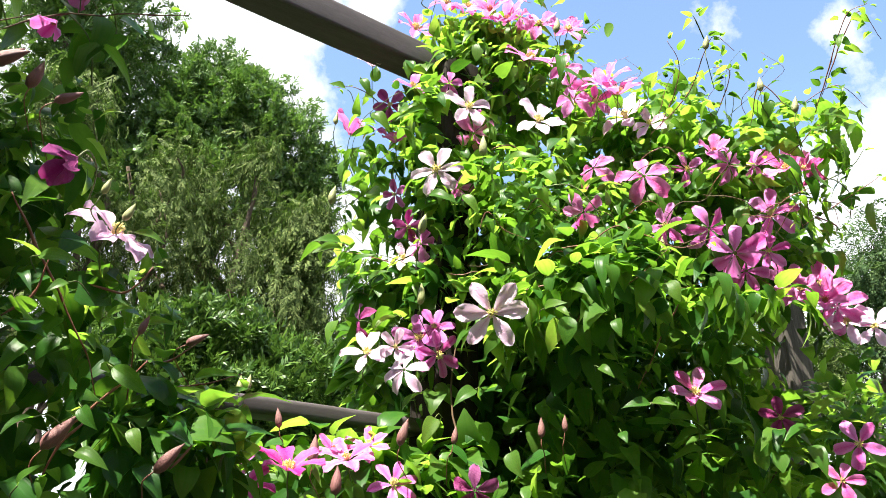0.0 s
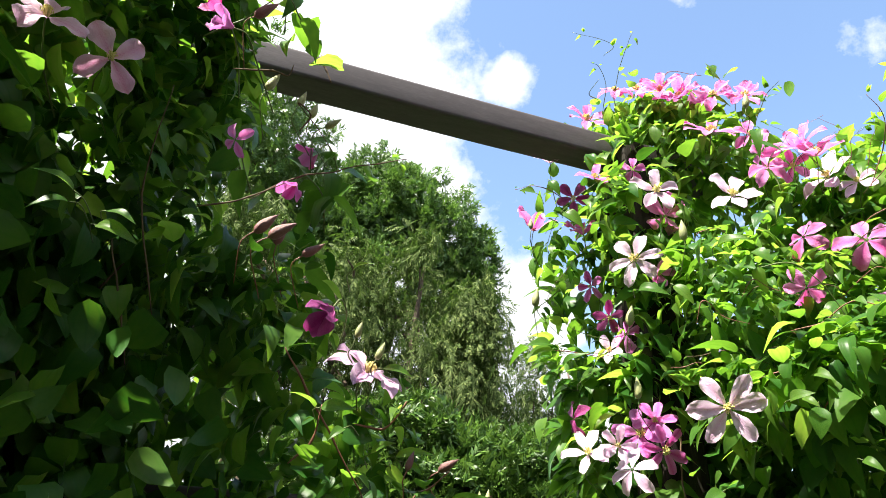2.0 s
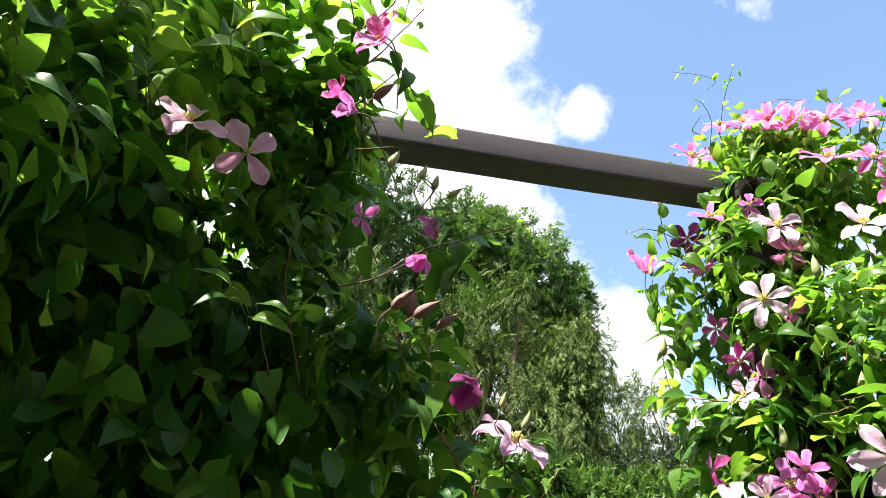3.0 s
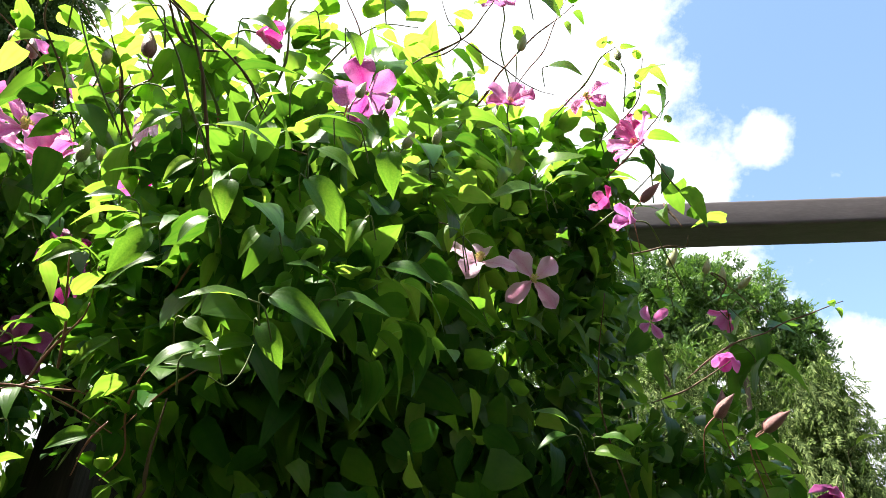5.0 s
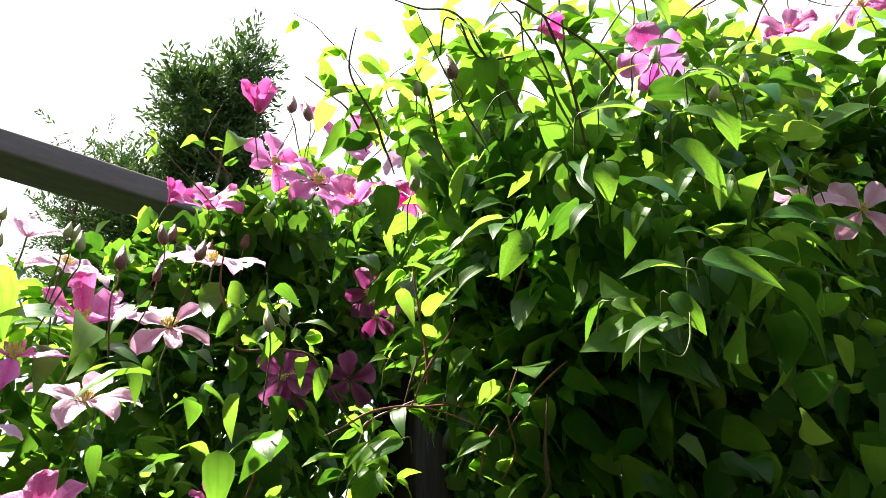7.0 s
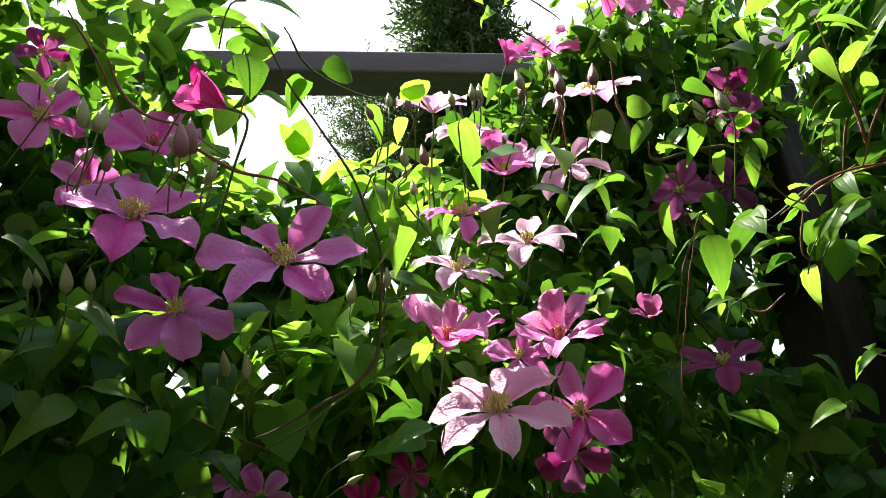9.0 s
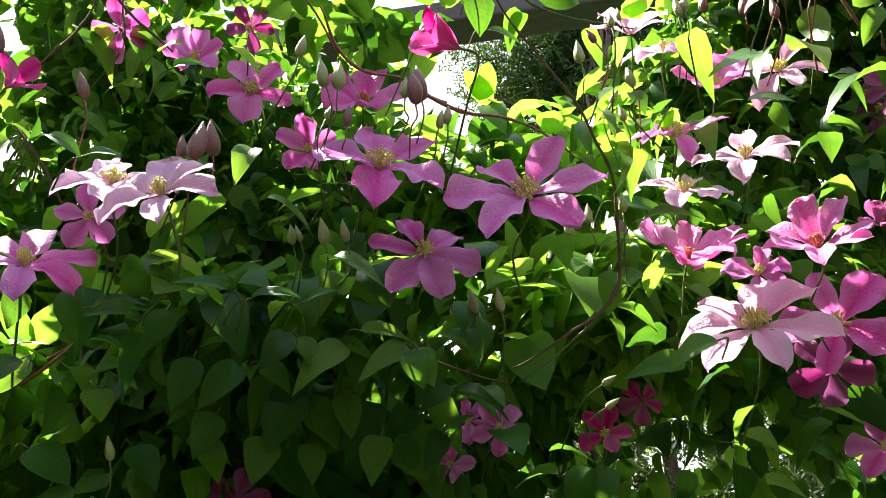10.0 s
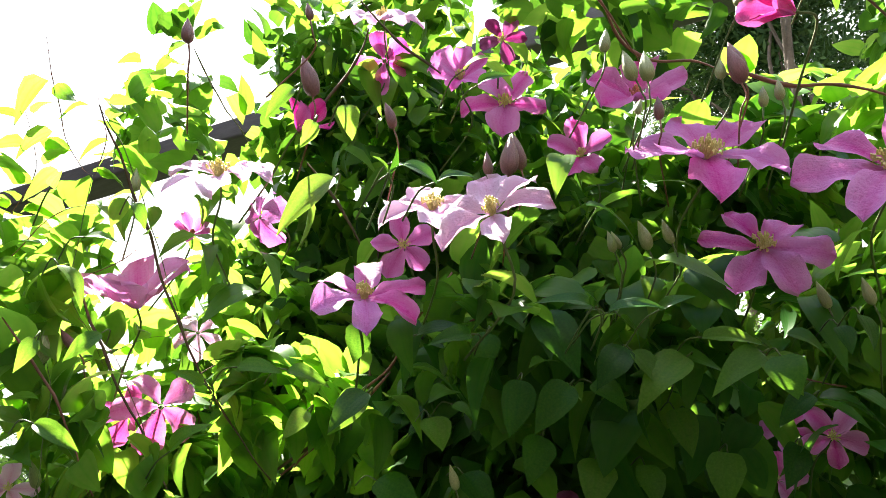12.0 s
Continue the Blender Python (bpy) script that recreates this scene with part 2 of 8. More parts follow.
TREE_GLOW = ((0.0, (0.07, 0.20, 0.02)), (1.0, (0.22, 0.38, 0.06)))
laurel_mat = thin_material("laurel_foliage", ((0.0, (0.036, 0.090, 0.020)), (0.5, (0.082, 0.168, 0.036)), (1.0, (0.160, 0.270, 0.066))), TREE_GLOW, 0.26, 0.36, False, spec=0.5)
conifer_mat = thin_material("conifer_foliage", ((0.0, (0.030, 0.048, 0.014)), (0.5, (0.075, 0.112, 0.032)), (1.0, (0.19, 0.235, 0.080))), TREE_GLOW, 0.16, 0.7, False, spec=0.12)
shrub_mat = thin_material("shrub_foliage", ((0.0, (0.016, 0.048, 0.007)), (0.5, (0.038, 0.092, 0.012)), (1.0, (0.115, 0.205, 0.028))), TREE_GLOW, 0.16, 0.38, False, spec=0.3)
dark_conifer_mat = thin_material("dark_conifer_foliage", ((0.0, (0.020, 0.046, 0.018)), (0.5, (0.040, 0.080, 0.030)), (1.0, (0.08, 0.125, 0.045))), TREE_GLOW, 0.12, 0.7, False, spec=0.15)


# ---------------------------------------------------------------- building helpers
def finish(name, bm, mat, parent=None, label="", smooth=True):
    me = bpy.data.meshes.new(name)
    bm.to_mesh(me)
    bm.free()
    me.materials.append(mat)
    if smooth:
        me.polygons.foreach_set("use_smooth", [True] * len(me.polygons))
    ob = new(name, me)
    if parent is not None:
        ob.parent = parent
    if label:
        ob["label"] = label
    return ob


def part(name, bm, mat, parent, label="", smooth=True):
    return finish(name, bm, mat, parent, label, smooth)


def from_arrays(name, verts, faces, mat, parent=None, label="", smooth=True):
    me = bpy.data.meshes.new(name)
    me.from_pydata(verts, [], faces)
    me.materials.append(mat)
    if smooth:
        me.polygons.foreach_set("use_smooth", [True] * len(me.polygons))
    ob = new(name, me)
    if parent is not None:
        ob.parent = parent
    if label:
        ob["label"] = label
    return ob


def thing(name, label, category, group="", at=(0, 0, 0)):
    ob = new(name)
    ob.empty_display_size = 0.1
    ob.location = at
    return tagged(ob, label, category, group)


def tube_rings(points, radii, sides=6):
    """Vertices and faces of a tapered tube along points."""
    verts, faces = [], []
    pts = [Vector(p) for p in points]
    side = None
    for i, p in enumerate(pts):
        d = (pts[min(i + 1, len(pts) - 1)] - pts[max(i - 1, 0)])
        d = d.normalized() if d.length > 1e-9 else Vector((0, 0, 1))
        if side is None:
            side = d.orthogonal().normalized()
        side = (side - d * side.dot(d))
        side = side.normalized() if side.length > 1e-6 else d.orthogonal().normalized()
        other = d.cross(side)
        r = radii[i] if hasattr(radii, "__len__") else radii
        for k in range(sides):
            a = 2 * math.pi * k / sides
            verts.append(p + (side * math.cos(a) + other * math.sin(a)) * r)
    for i in range(len(pts) - 1):
        for k in range(sides):
            a, b = i * sides + k, i * sides + (k + 1) % sides
            faces.append((a, b, b + sides, a + sides))
    faces.append(tuple(range(sides - 1, -1, -1)))
    last = (len(pts) - 1) * sides
    faces.append(tuple(range(last, last + sides)))
    return [tuple(v) for v in verts], faces


def spline(points, steps=6):
    """Catmull-Rom through points."""
    pts = [Vector(p) for p in points]
    ext = [pts[0] * 2 - pts[1]] + pts + [pts[-1] * 2 - pts[-2]]
    out = []
    for i in range(1, len(ext) - 2):
        a, b, c, d = ext[i - 1:i + 3]
        for s in range(steps):
            t = s / steps
            out.append(0.5 * (2 * b + (c - a) * t + (2 * a - 5 * b + 4 * c - d) * t * t + (3 * b - 3 * c + d - a) * t ** 3))
    out.append(pts[-1])
    return out


def beam_bm(length, wide, high, bevel=0.008, wobble=0.0, seed=1):
    """A sawn timber along x from 0 to length, centred on y, its underside at z 0."""
    bm = bmesh.new()
    bmesh.ops.create_cube(bm, size=1.0)
    bmesh.ops.scale(bm, vec=(length, wide, high), verts=bm.verts)
    bmesh.ops.translate(bm, vec=(length / 2, 0, high / 2), verts=bm.verts)
    bmesh.ops.bevel(bm, geom=[e for e in bm.edges], offset=bevel, segments=3, profile=0.6, affect="EDGES")
    if wobble:
        cuts = max(2, int(length / 0.12))
        for k in range(1, cuts):
            bmesh.ops.bisect_plane(bm, geom=bm.verts[:] + bm.edges[:] + bm.faces[:], plane_co=(length * k / cuts, 0, 0), plane_no=(1, 0, 0))
        for v in bm.verts:
            v.co += noise.noise_vector(Vector((v.co.x * 2.2, v.co.y * 9, v.co.z * 9 + seed))) * wobble
    bm.normal_update()
    return bm


# ---------------------------------------------------------------- ground
# never in view; dark so that little light bounces up under the leaves
bm = bmesh.new()
bmesh.ops.create_grid(bm, x_segments=40, y_segments=40, size=600)
ground = finish("ground", bm, dark_ground_mat)
tagged(ground, "unseen ground under the climbers, dark to limit bounced light", "ground", kind="structure")

# ---------------------------------------------------------------- timber frame
BEAM_Z = 2.563
POST_A, POST_B = Vector((-0.03, 1.73, 0)), Vector((-1.86, 0.42, 0))
AB_TURN = math.atan2(POST_A.y - POST_B.y, POST_A.x - POST_B.x)
along = Vector((math.cos(AB_TURN), math.sin(AB_TURN), 0))


def timber(name, label, start, turn, length, wide, high, mat, seed, category="beam"):
    ob = finish(name, beam_bm(length, wide, high, 0.010, 0.0022, seed), mat)
    ob.location, ob.rotation_euler = start, (0, 0, turn)
    return tagged(ob, label, category, group="timber frame of the arbour")


def post(label, x, y, turn, side, height, mat, seed):
    ob = finish("post", beam_bm(height, side, side, 0.010, 0.003, seed), mat)
    ob.matrix_basis = Matrix.Translation((x, y, 0)) @ Matrix.Rotation(turn, 4, "Z") @ Matrix.Rotation(-math.pi / 2, 4, "Y") @ Matrix.Translation((0, 0, -side / 2))
    return tagged(ob, label, "post", group="timber frame of the arbour")


# the front lower edge of the first beam passes 1.409 m from the origin
normal_ab = Vector((-0.589, 0.808, 0))
start_ab = normal_ab * (1.409 + 0.045) + along * -1.15
timber("top_beam", "dark brown painted timber beam between vine-covered posts", (start_ab.x, start_ab.y, BEAM_Z), radians(36.1), 2.52, 0.091, 0.079, beam_mat, 3)
low_ab = normal_ab * (1.409 + 0.045) + along * -1.25
timber("lower_rail", "dark brown timber rail half hidden by clematis", (low_ab.x, low_ab.y, 1.562), radians(36.1), 2.60, 0.08, 0.036, beam_mat, 5, "rail")
timber("top_beam", "dark brown painted timber beam against bright cloud", (-1.923, -3.1, BEAM_Z), radians(88.85), 3.56, 0.091, 0.068, beam_mat, 9)
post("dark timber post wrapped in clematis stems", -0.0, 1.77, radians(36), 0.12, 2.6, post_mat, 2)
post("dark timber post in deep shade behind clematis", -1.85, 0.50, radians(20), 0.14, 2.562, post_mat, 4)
post("dark timber post buried in clematis", -1.88, -1.30, 0, 0.12, 2.56, beam_mat, 7)
post("dark timber post under the end of the beam", -1.92, -3.02, 0, 0.12, 2.56, beam_mat, 8)
post("weathered grey timber post among clematis leaves", 1.10, 2.33, radians(20), 0.10, 2.16, old_wood_mat, 6)

# unseen dark walls, added behind the path to hold back sky light
for name, x, y, turn, length in (("shade_wall_east", 1.45, -3.4, 90, 5.1), ("shade_wall_south", -2.2, -3.5, 0, 3.6)):
    wall = finish(name, beam_bm(length, 0.10, 3.6 if turn else 5.6, 0.01), beam_mat)
    wall.location, wall.rotation_euler = (x, y, 0), (0, 0, radians(turn))
    tagged(wall, "unseen plain dark wall added to hold back sky light", "wall", kind="structure")


# ---------------------------------------------------------------- clematis leaves
def leaf_arrays(long, wide, droop, fold, curl, seed, rows=8, spread=(-1, -0.5, 0, 0.5, 1)):
    """A pointed oval leaf: base at the origin, tip along +y, upper side +z; uv x runs across, y along."""
    rng = random.Random(seed)
    verts, faces, uvs = [], [], []
    full, fine = (0.42, 0.98) if wide > 0.68 * long else (rng.uniform(0.52, 0.66), rng.uniform(0.98, 1.25))
    peak = full / (full + fine)
    for i in range(rows + 1):
        t = i / rows
        t = t - 0.085 * math.sin(2 * math.pi * t)
        # full near the base, drawn out to a fine point
        half = wide / 2 * ((t / peak) ** full * ((1 - t) / (1 - peak)) ** fine if 0 < i < rows else 0.0)
        half *= 1 + rng.uniform(-0.04, 0.04)
        y = long * t
        z = -droop * long * t ** 1.8 + 0.07 * long * math.sin(math.pi * t)
        bend = curl * math.sin(2.2 * t + seed) * long * 0.10
        for s in spread:
            lift = abs(s) * half * fold - (abs(s) ** 2) * half * fold * 0.45
            ripple = (0.09 * half * math.sin(8 * t + 2.5 * s + seed)) if abs(s) == 1 else 0
            verts.append((s * half + bend * t, y - abs(s) * half * (0.45 if wide > 0.68 * long else 0.10) * (1 - t) ** 3, z + lift + ripple))
            uvs.append((0.5 + s / 2, t))
    for i in range(rows):
        n = len(spread)
        for k in range(n - 1):
            a = i * n + k
            faces.append((a, a + 1, a + n + 1, a + n))
    return verts, faces, uvs


def give_uv(me, uvs):
    """uvs: one pair a vertex."""
    layer = me.uv_layers.new(name="along")
    ids = np.empty(len(me.loops), np.int32)
    me.loops.foreach_get("vertex_index", ids)
    layer.data.foreach_set("uv", np.asarray(uvs, np.float32)[ids].ravel())


def leaf_set(rows, *spread):
    shapes = []
    for k in range(18):
        rng = random.Random(100 + k)
        if k < 11:      # pointed ovals, arched and folded
            shapes.append(leaf_arrays(0.072 * rng.uniform(0.90, 1.15), 0.039 * rng.uniform(0.75, 1.2), rng.uniform(0.12, 0.70), rng.uniform(0.15, 0.8), rng.uniform(-1, 1), k, rows, *spread))
        else:           # broad heart-shaped older leaves, flatter
            shapes.append(leaf_arrays(0.066 * rng.uniform(0.90, 1.12), 0.052 * rng.uniform(0.85, 1.15), rng.uniform(0.08, 0.45), rng.uniform(0.15, 0.55), rng.uniform(-0.6, 0.6), k, rows, *spread))
    return shapes


LEAF_MESHES, YOUNG_MESHES = [], []
for v, f, uv in leaf_set(8):
    for bank, mat in ((LEAF_MESHES, leaf_mat), (YOUNG_MESHES, young_leaf_mat)):
        me = bpy.data.meshes.new("leaf")
        me.from_pydata(v, [], f)
        give_uv(me, uv)
        me.materials.append(mat)
        me.polygons.foreach_set("use_smooth", [True] * len(me.polygons))
        bank.append(me)
LEAF_NP = [(np.array(v), np.array(f), np.array(uv)) for v, f, uv in leaf_set(6, (-1, 0, 1)) + leaf_set(5, (-1, 0, 1))[11:]]


def frame_from(tip, up):
    """A turn whose y is tip and whose z is near up."""
    y = tip.normalized()
    x = y.cross(up)
    x = x.normalized() if x.length > 1e-5 else y.orthogonal().normalized()
    return Matrix((x, y, x.cross(y))).transposed()


SPRAY_MESHES = []
for k in range(20):
    r = random.Random(700 + k)
    v, f, uv = leaf_arrays(1.0, 0.5, (0.22, 0.30, 0.16, 0.36, 0.26)[k % 5], r.uniform(0.35, 0.8), r.uniform(-0.7, 0.7), 40 + k, 12)
    me = bpy.data.meshes.new("leaf")
    me.from_pydata(v, [], f)
    give_uv(me, uv)
    me.materials.append(young_leaf_mat if k > 9 else leaf_mat)
    me.polygons.foreach_set("use_smooth", [True] * len(me.polygons))
    SPRAY_MESHES.append((me, (0.22, 0.30, 0.16, 0.36, 0.26)[k % 5]))


def spray_leaf(owner, base, tip, wide):
    """A leaf of the outermost sprays, from its stalk to its tip; wide is its breadth as a share of its length."""
    b, t = Vector(base), Vector(tip)
    axis = t - b
    seed = round(b.x * 7919 + b.y * 10477 + t.z * 12997)
    me, droop = SPRAY_MESHES[seed % 10 + (0 if owner is vine_c else 10)]
    rng = random.Random(seed)
    out = Vector((-0.3 - b.x, -0.35 - b.y, 0)).normalized()
    up = out + Vector((rng.gauss(0, 0.2), rng.gauss(0, 0.2), rng.uniform(0.25, 0.8)))
    turn = frame_from(axis, up).to_4x4() @ Matrix.Rotation(math.atan(droop), 4, "X")
    long = axis.length / math.hypot(1, droop)
    ob = new("leaf", me)
    ob.parent = owner
    ob.matrix_basis = Matrix.Translation(b) @ turn @ Matrix.Diagonal((long * wide / 0.5, long, long, 1))
    fol = FOLIAGE[id(owner)]
    fol.keep_clear.append((b.lerp(t, 0.5), axis.length * 0.33, 0.16, False))
    if owner is not vine_c and (b.x > -1.0 or owner is vine_d):
        fol.keep_clear.append((b.lerp(t, 0.6), axis.length * 0.30, 0.75, True))
    # a short leaf stalk back to the vine
    back = (Vector((b.x + 0.3, b.y + 0.35, -0.25))).normalized()
    v, f = tube_rings(spline([b, b - axis.normalized() * 0.012 + back * 0.008, b - axis.normalized() * 0.016 + back * 0.04], 3), 0.0008, 5)
    from_arrays("leaf_stalk", v, f, stem_green_mat, owner)


class Foliage:
    """Leaves of one climber: the nearest ones single parts, the rest one mesh."""

    def __init__(self, owner, seed, broad=0.3, fresh=0.0):
        self.broad, self.fresh = broad, fresh
        self.owner, self.rng, self.poses, self.keep_clear = owner, random.Random(seed), [], []

    def leaf(self, place, tip, up, size, broad=0.15, inner=False, young=False):
        kind = self.rng.randrange(18, 25) if inner else self.rng.randrange(11, 18) if self.rng.random() < broad else self.rng.randrange(11)
        self.poses.append((Vector(place), frame_from(tip, up), size, kind, young))

    def blob(self, centre, radii, count, size=1.0, shell=0.45, up_share=0.9, cut=None, rough=0.16, turn=0.0, hang=0.0, young=False):
        """Leaves in an uneven ellipsoid, most of them near its skin."""
        rng, c, made, tries = self.rng, Vector(centre), 0, 0
        swivel = Matrix.Rotation(radians(turn), 3, "Z")
        while made < count and tries < count * 12:
            tries += 1
            d = Vector((rng.gauss(0, 1), rng.gauss(0, 1), rng.gauss(0, 1))).normalized()
            depth = 1 - shell * rng.random() ** 1.6
            lump = 1 + rough * 2.2 * noise.noise(Vector(d) * 2.3 + c * 3.7) + rough * 1.2 * noise.noise(Vector(d) * 6.1 + c)
            p = c + swivel @ (Vector((d.x * radii[0], d.y * radii[1], d.z * radii[2])) * depth * lump)
            if p.z < 0.05 or (cut and cut(p)):
                continue
            out = (swivel @ Vector((d.x / radii[0], d.y / radii[1], d.z / radii[2]))).normalized()
            jit = lambda s: Vector((rng.gauss(0, s), rng.gauss(0, s), rng.gauss(0, s)))
            # a pair or a three of leaves from one node
            up = (out * 0.55 + Vector((0, 0, up_share)) + sun_way * 0.35 + jit(0.35)).normalized()
            if hang:
                up = up.lerp((out + Vector((0, 0, 0.25)) + jit(0.3)).normalized(), hang)
            base_tip = out * (0.8 - 0.6 * hang) + Vector((0, 0, -0.45 - 0.6 * hang)) + jit(0.55 - 0.2 * hang)
            for k in range(rng.choice((1, 2, 3))):
                tip = Matrix.Rotation(rng.uniform(-1.3, 1.3), 3, up) @ base_tip + jit(0.15)
                self.leaf(p + jit(0.012), tip, up + jit(0.18), size * rng.uniform(0.62, 1.25), self.broad + 0.5 * hang, False, young or rng.random() < self.fresh)
                made += 1

    def build(self, near):
        """near: the point to which the single leaves lie closest."""
        # flowers hold themselves clear of the leaves, towards the open middle of the arbour
        middle = Vector((-0.25, -0.35, 1.38))
        places = np.array([tuple(p + t.col[1] * (0.03 * s)) for p, t, s, k, y in self.poses])
        free = np.ones(len(places), bool)
        for c, r, reach, sunward in self.keep_clear:
            way = np.array(sun_way if sunward else (middle - c).normalized())
            off = places - np.array(c)
            ahead = off @ way
            aside = np.linalg.norm(off - ahead[:, None] * way, axis=1)
            free &= ~((ahead > 0.0) & (ahead < reach) & (aside < r + 0.012))
        self.poses = [q for q, keep in zip(self.poses, free) if keep]
        order = sorted(self.poses, key=lambda q: (q[0] - Vector(near)).length)
        for place, turn, size, kind, young in order[:300]:
            ob = new("leaf", (YOUNG_MESHES if young else LEAF_MESHES)[min(kind, 17)])
            ob.parent = self.owner
            ob.matrix_basis = Matrix.Translation(place) @ turn.to_4x4() @ Matrix.Scale(size, 4)
        for want, mat in ((False, leaf_mass_mat), (True, young_mass_mat)):
            verts, faces, uvs, base = [], [], [], 0
            for place, turn, size, kind, young in order[300:]:
                if young is not want:
                    continue
                v, f, uv = LEAF_NP[kind]
                uvs.append(uv)
                verts.append(v @ (np.array(turn).T * size) + np.array(place))
                faces.append(f + base)
                base += len(v)
            if verts:
                ob = from_arrays("young_foliage" if want else "foliage", np.concatenate(verts).tolist(), np.concatenate(faces).tolist(), mat, self.owner)
                give_uv(ob.data, np.concatenate(uvs))
                ob["kind"] = "stuff"



def fill(fol, centre, radii, count):
    """Older, larger leaves that close the inside of a climber."""
    rng = fol.rng
    for _ in range(count):
        d = Vector((rng.gauss(0, 1), rng.gauss(0, 1), rng.gauss(0, 1))).normalized() * rng.random() ** 0.4
        p = Vector(centre) + Vector((d.x * radii[0], d.y * radii[1], d.z * radii[2]))
        fol.leaf(p, Vector((rng.gauss(0, 0.7), rng.gauss(0, 0.7), rng.gauss(-1.0, 0.5))), Vector((rng.gauss(0, 0.9), rng.gauss(0, 0.9), rng.gauss(0.25, 0.4))), rng.uniform(0.65, 1.0), 0.7, True)


def beyond_b(p):
    """True where the bushy climber stops short, so that the post behind it stays open to view."""
    slope = 0.84 if p.z < 1.98 else 0.58
    return p.y < -0.42 + slope * (-0.454 - p.x)


def wander(start, end, rng, swing=0.06, parts=6):
    a, b = Vector(start), Vector(end)
    pts = []
    for i in range(parts + 1):
        t = i / parts
        k = math.sin(math.pi * t)
        pts.append(a.lerp(b, t) + Vector((rng.gauss(0, swing), rng.gauss(0, swing), rng.gauss(0, swing))) * (0.25 + k) * (0 if i in (0,) else 1))
    return spline(pts, 5)


def vine_stems(owner, foot, ends, seed, mat=None, radius=0.006, swing=0.07):
    rng = random.Random(seed)
    for e in ends:
        p = wander(foot, e, rng, swing)
        n = len(p)
        v, f = tube_rings(p, [radius * (1 - 0.75 * i / n) for i in range(n)], 6)
        from_arrays("stem", v, f, mat or stem_brown_mat, owner)


# ---------------------------------------------------------------- the climbers
vine_a = thing("clematis", "clematis in full pink bloom over a timber post", "climbing plant", "clematis on the arbour", (0.05, 1.8, 0))
vine_b = thing("clematis", "bushy clematis with glowing young leaves and few flowers", "climbing plant", "clematis on the arbour", (-1.1, 0.5, 0))
vine_l = thing("clematis", "clematis flowering along the top beam beside a dark post", "climbing plant", "clematis on the arbour", (-1.6, 0.1, 0))
vine_c = thing("clematis", "clematis with large mauve flowers over shaded leaves", "climbing plant", "clematis on the arbour", (-1.6, -0.9, 0))
vine_d = thing("clematis", "sunlit pale-leaved clematis with thin wiry shoots", "climbing plant", "clematis on the arbour", (-1.4, -1.7, 0))
for v in (vine_a, vine_b, vine_l, vine_c, vine_d):
    v.matrix_basis = Matrix.Identity(4)

fa = Foliage(vine_a, 1, fresh=0.45)
fa.blob((-0.009, 1.736, 2.335), (0.141, 0.220, 0.208), 825, 0.77, 0.60, turn=0)
fa.blob((-0.041, 1.480, 2.293), (0.083, 0.080, 0.124), 172, 0.77, 0.90, turn=2)
fa.blob((0.183, 1.913, 2.613), (0.255, 0.280, 0.127), 924, 0.77, 0.60, turn=-5, young=True)
fa.blob((0.246, 1.721, 2.038), (0.231, 0.350, 0.218), 1518, 0.72, 0.60, turn=-8)
fa.blob((0.579, 1.800, 2.069), (0.238, 0.350, 0.161), 1122, 0.72, 0.60, turn=-18)
fa.blob((0.857, 1.889, 2.092), (0.148, 0.320, 0.148), 495, 0.82, 0.60, turn=-24)
fa.blob((0.506, 1.789, 2.395), (0.240, 0.200, 0.128), 627, 0.82, 0.90, turn=-16, young=True)
fa.blob((0.740, 1.724, 2.271), (0.203, 0.200, 0.102), 429, 0.82, 0.90, turn=-23, young=True)
fa.blob((0.859, 1.493, 2.213), (0.126, 0.120, 0.074), 112, 0.82, 0.90, turn=-30, young=True)
fa.blob((0.771, 1.505, 2.199), (0.144, 0.140, 0.065), 158, 0.82, 0.90, turn=-27, young=True)
fa.blob((0.901, 1.670, 1.997), (0.091, 0.140, 0.091), 40, 0.74, 0.90, turn=-28)
fa.blob((1.107, 2.014, 1.580), (0.176, 0.350, 0.176), 594, 0.82, 0.60, turn=-29)
fa.blob((0.649, 1.758, 1.723), (0.136, 0.250, 0.150), 185, 0.84, 0.60, turn=-20)
fa.blob((0.330, 1.672, 1.686), (0.289, 0.280, 0.192), 284, 0.94, 0.80, turn=-11)
fa.blob((0.287, 1.341, 1.786), (0.229, 0.180, 0.078), 343, 0.82, 0.90, turn=-12)
fa.blob((0.595, 1.462, 1.803), (0.144, 0.180, 0.060), 92, 0.82, 0.90, turn=-22)
fa.blob((-0.042, 1.712, 1.936), (0.070, 0.100, 0.265), 277, 0.82, 0.90, turn=2)
fa.blob((-0.033, 1.652, 2.159), (0.086, 0.100, 0.171), 145, 0.77, 0.90, turn=1)
fa.blob((0.263, 1.665, 1.427), (0.455, 0.300, 0.194), 317, 0.94, 0.80, turn=-9)
fa.blob((0.699, 1.728, 1.496), (0.273, 0.360, 0.149), 251, 0.92, 0.80, turn=-22)
fa.blob((-0.198, 1.657, 1.433), (0.267, 0.250, 0.110), 462, 1.05, 0.60, turn=7)
fa.blob((-0.230, 1.966, 2.079), (0.072, 0.150, 0.305), 112, 1.05, 0.60, turn=7)
fa.blob((-0.149, 1.893, 1.838), (0.101, 0.200, 0.231), 277, 1.05, 0.60, turn=5)
fa.blob((0.12, 1.790, 2.775), (0.280, 0.110, 0.075), 300, 0.75, 0.90, turn=-5, young=True)
fa.blob((-0.215, 1.800, 2.380), (0.090, 0.120, 0.150), 60, 0.75, 0.90)
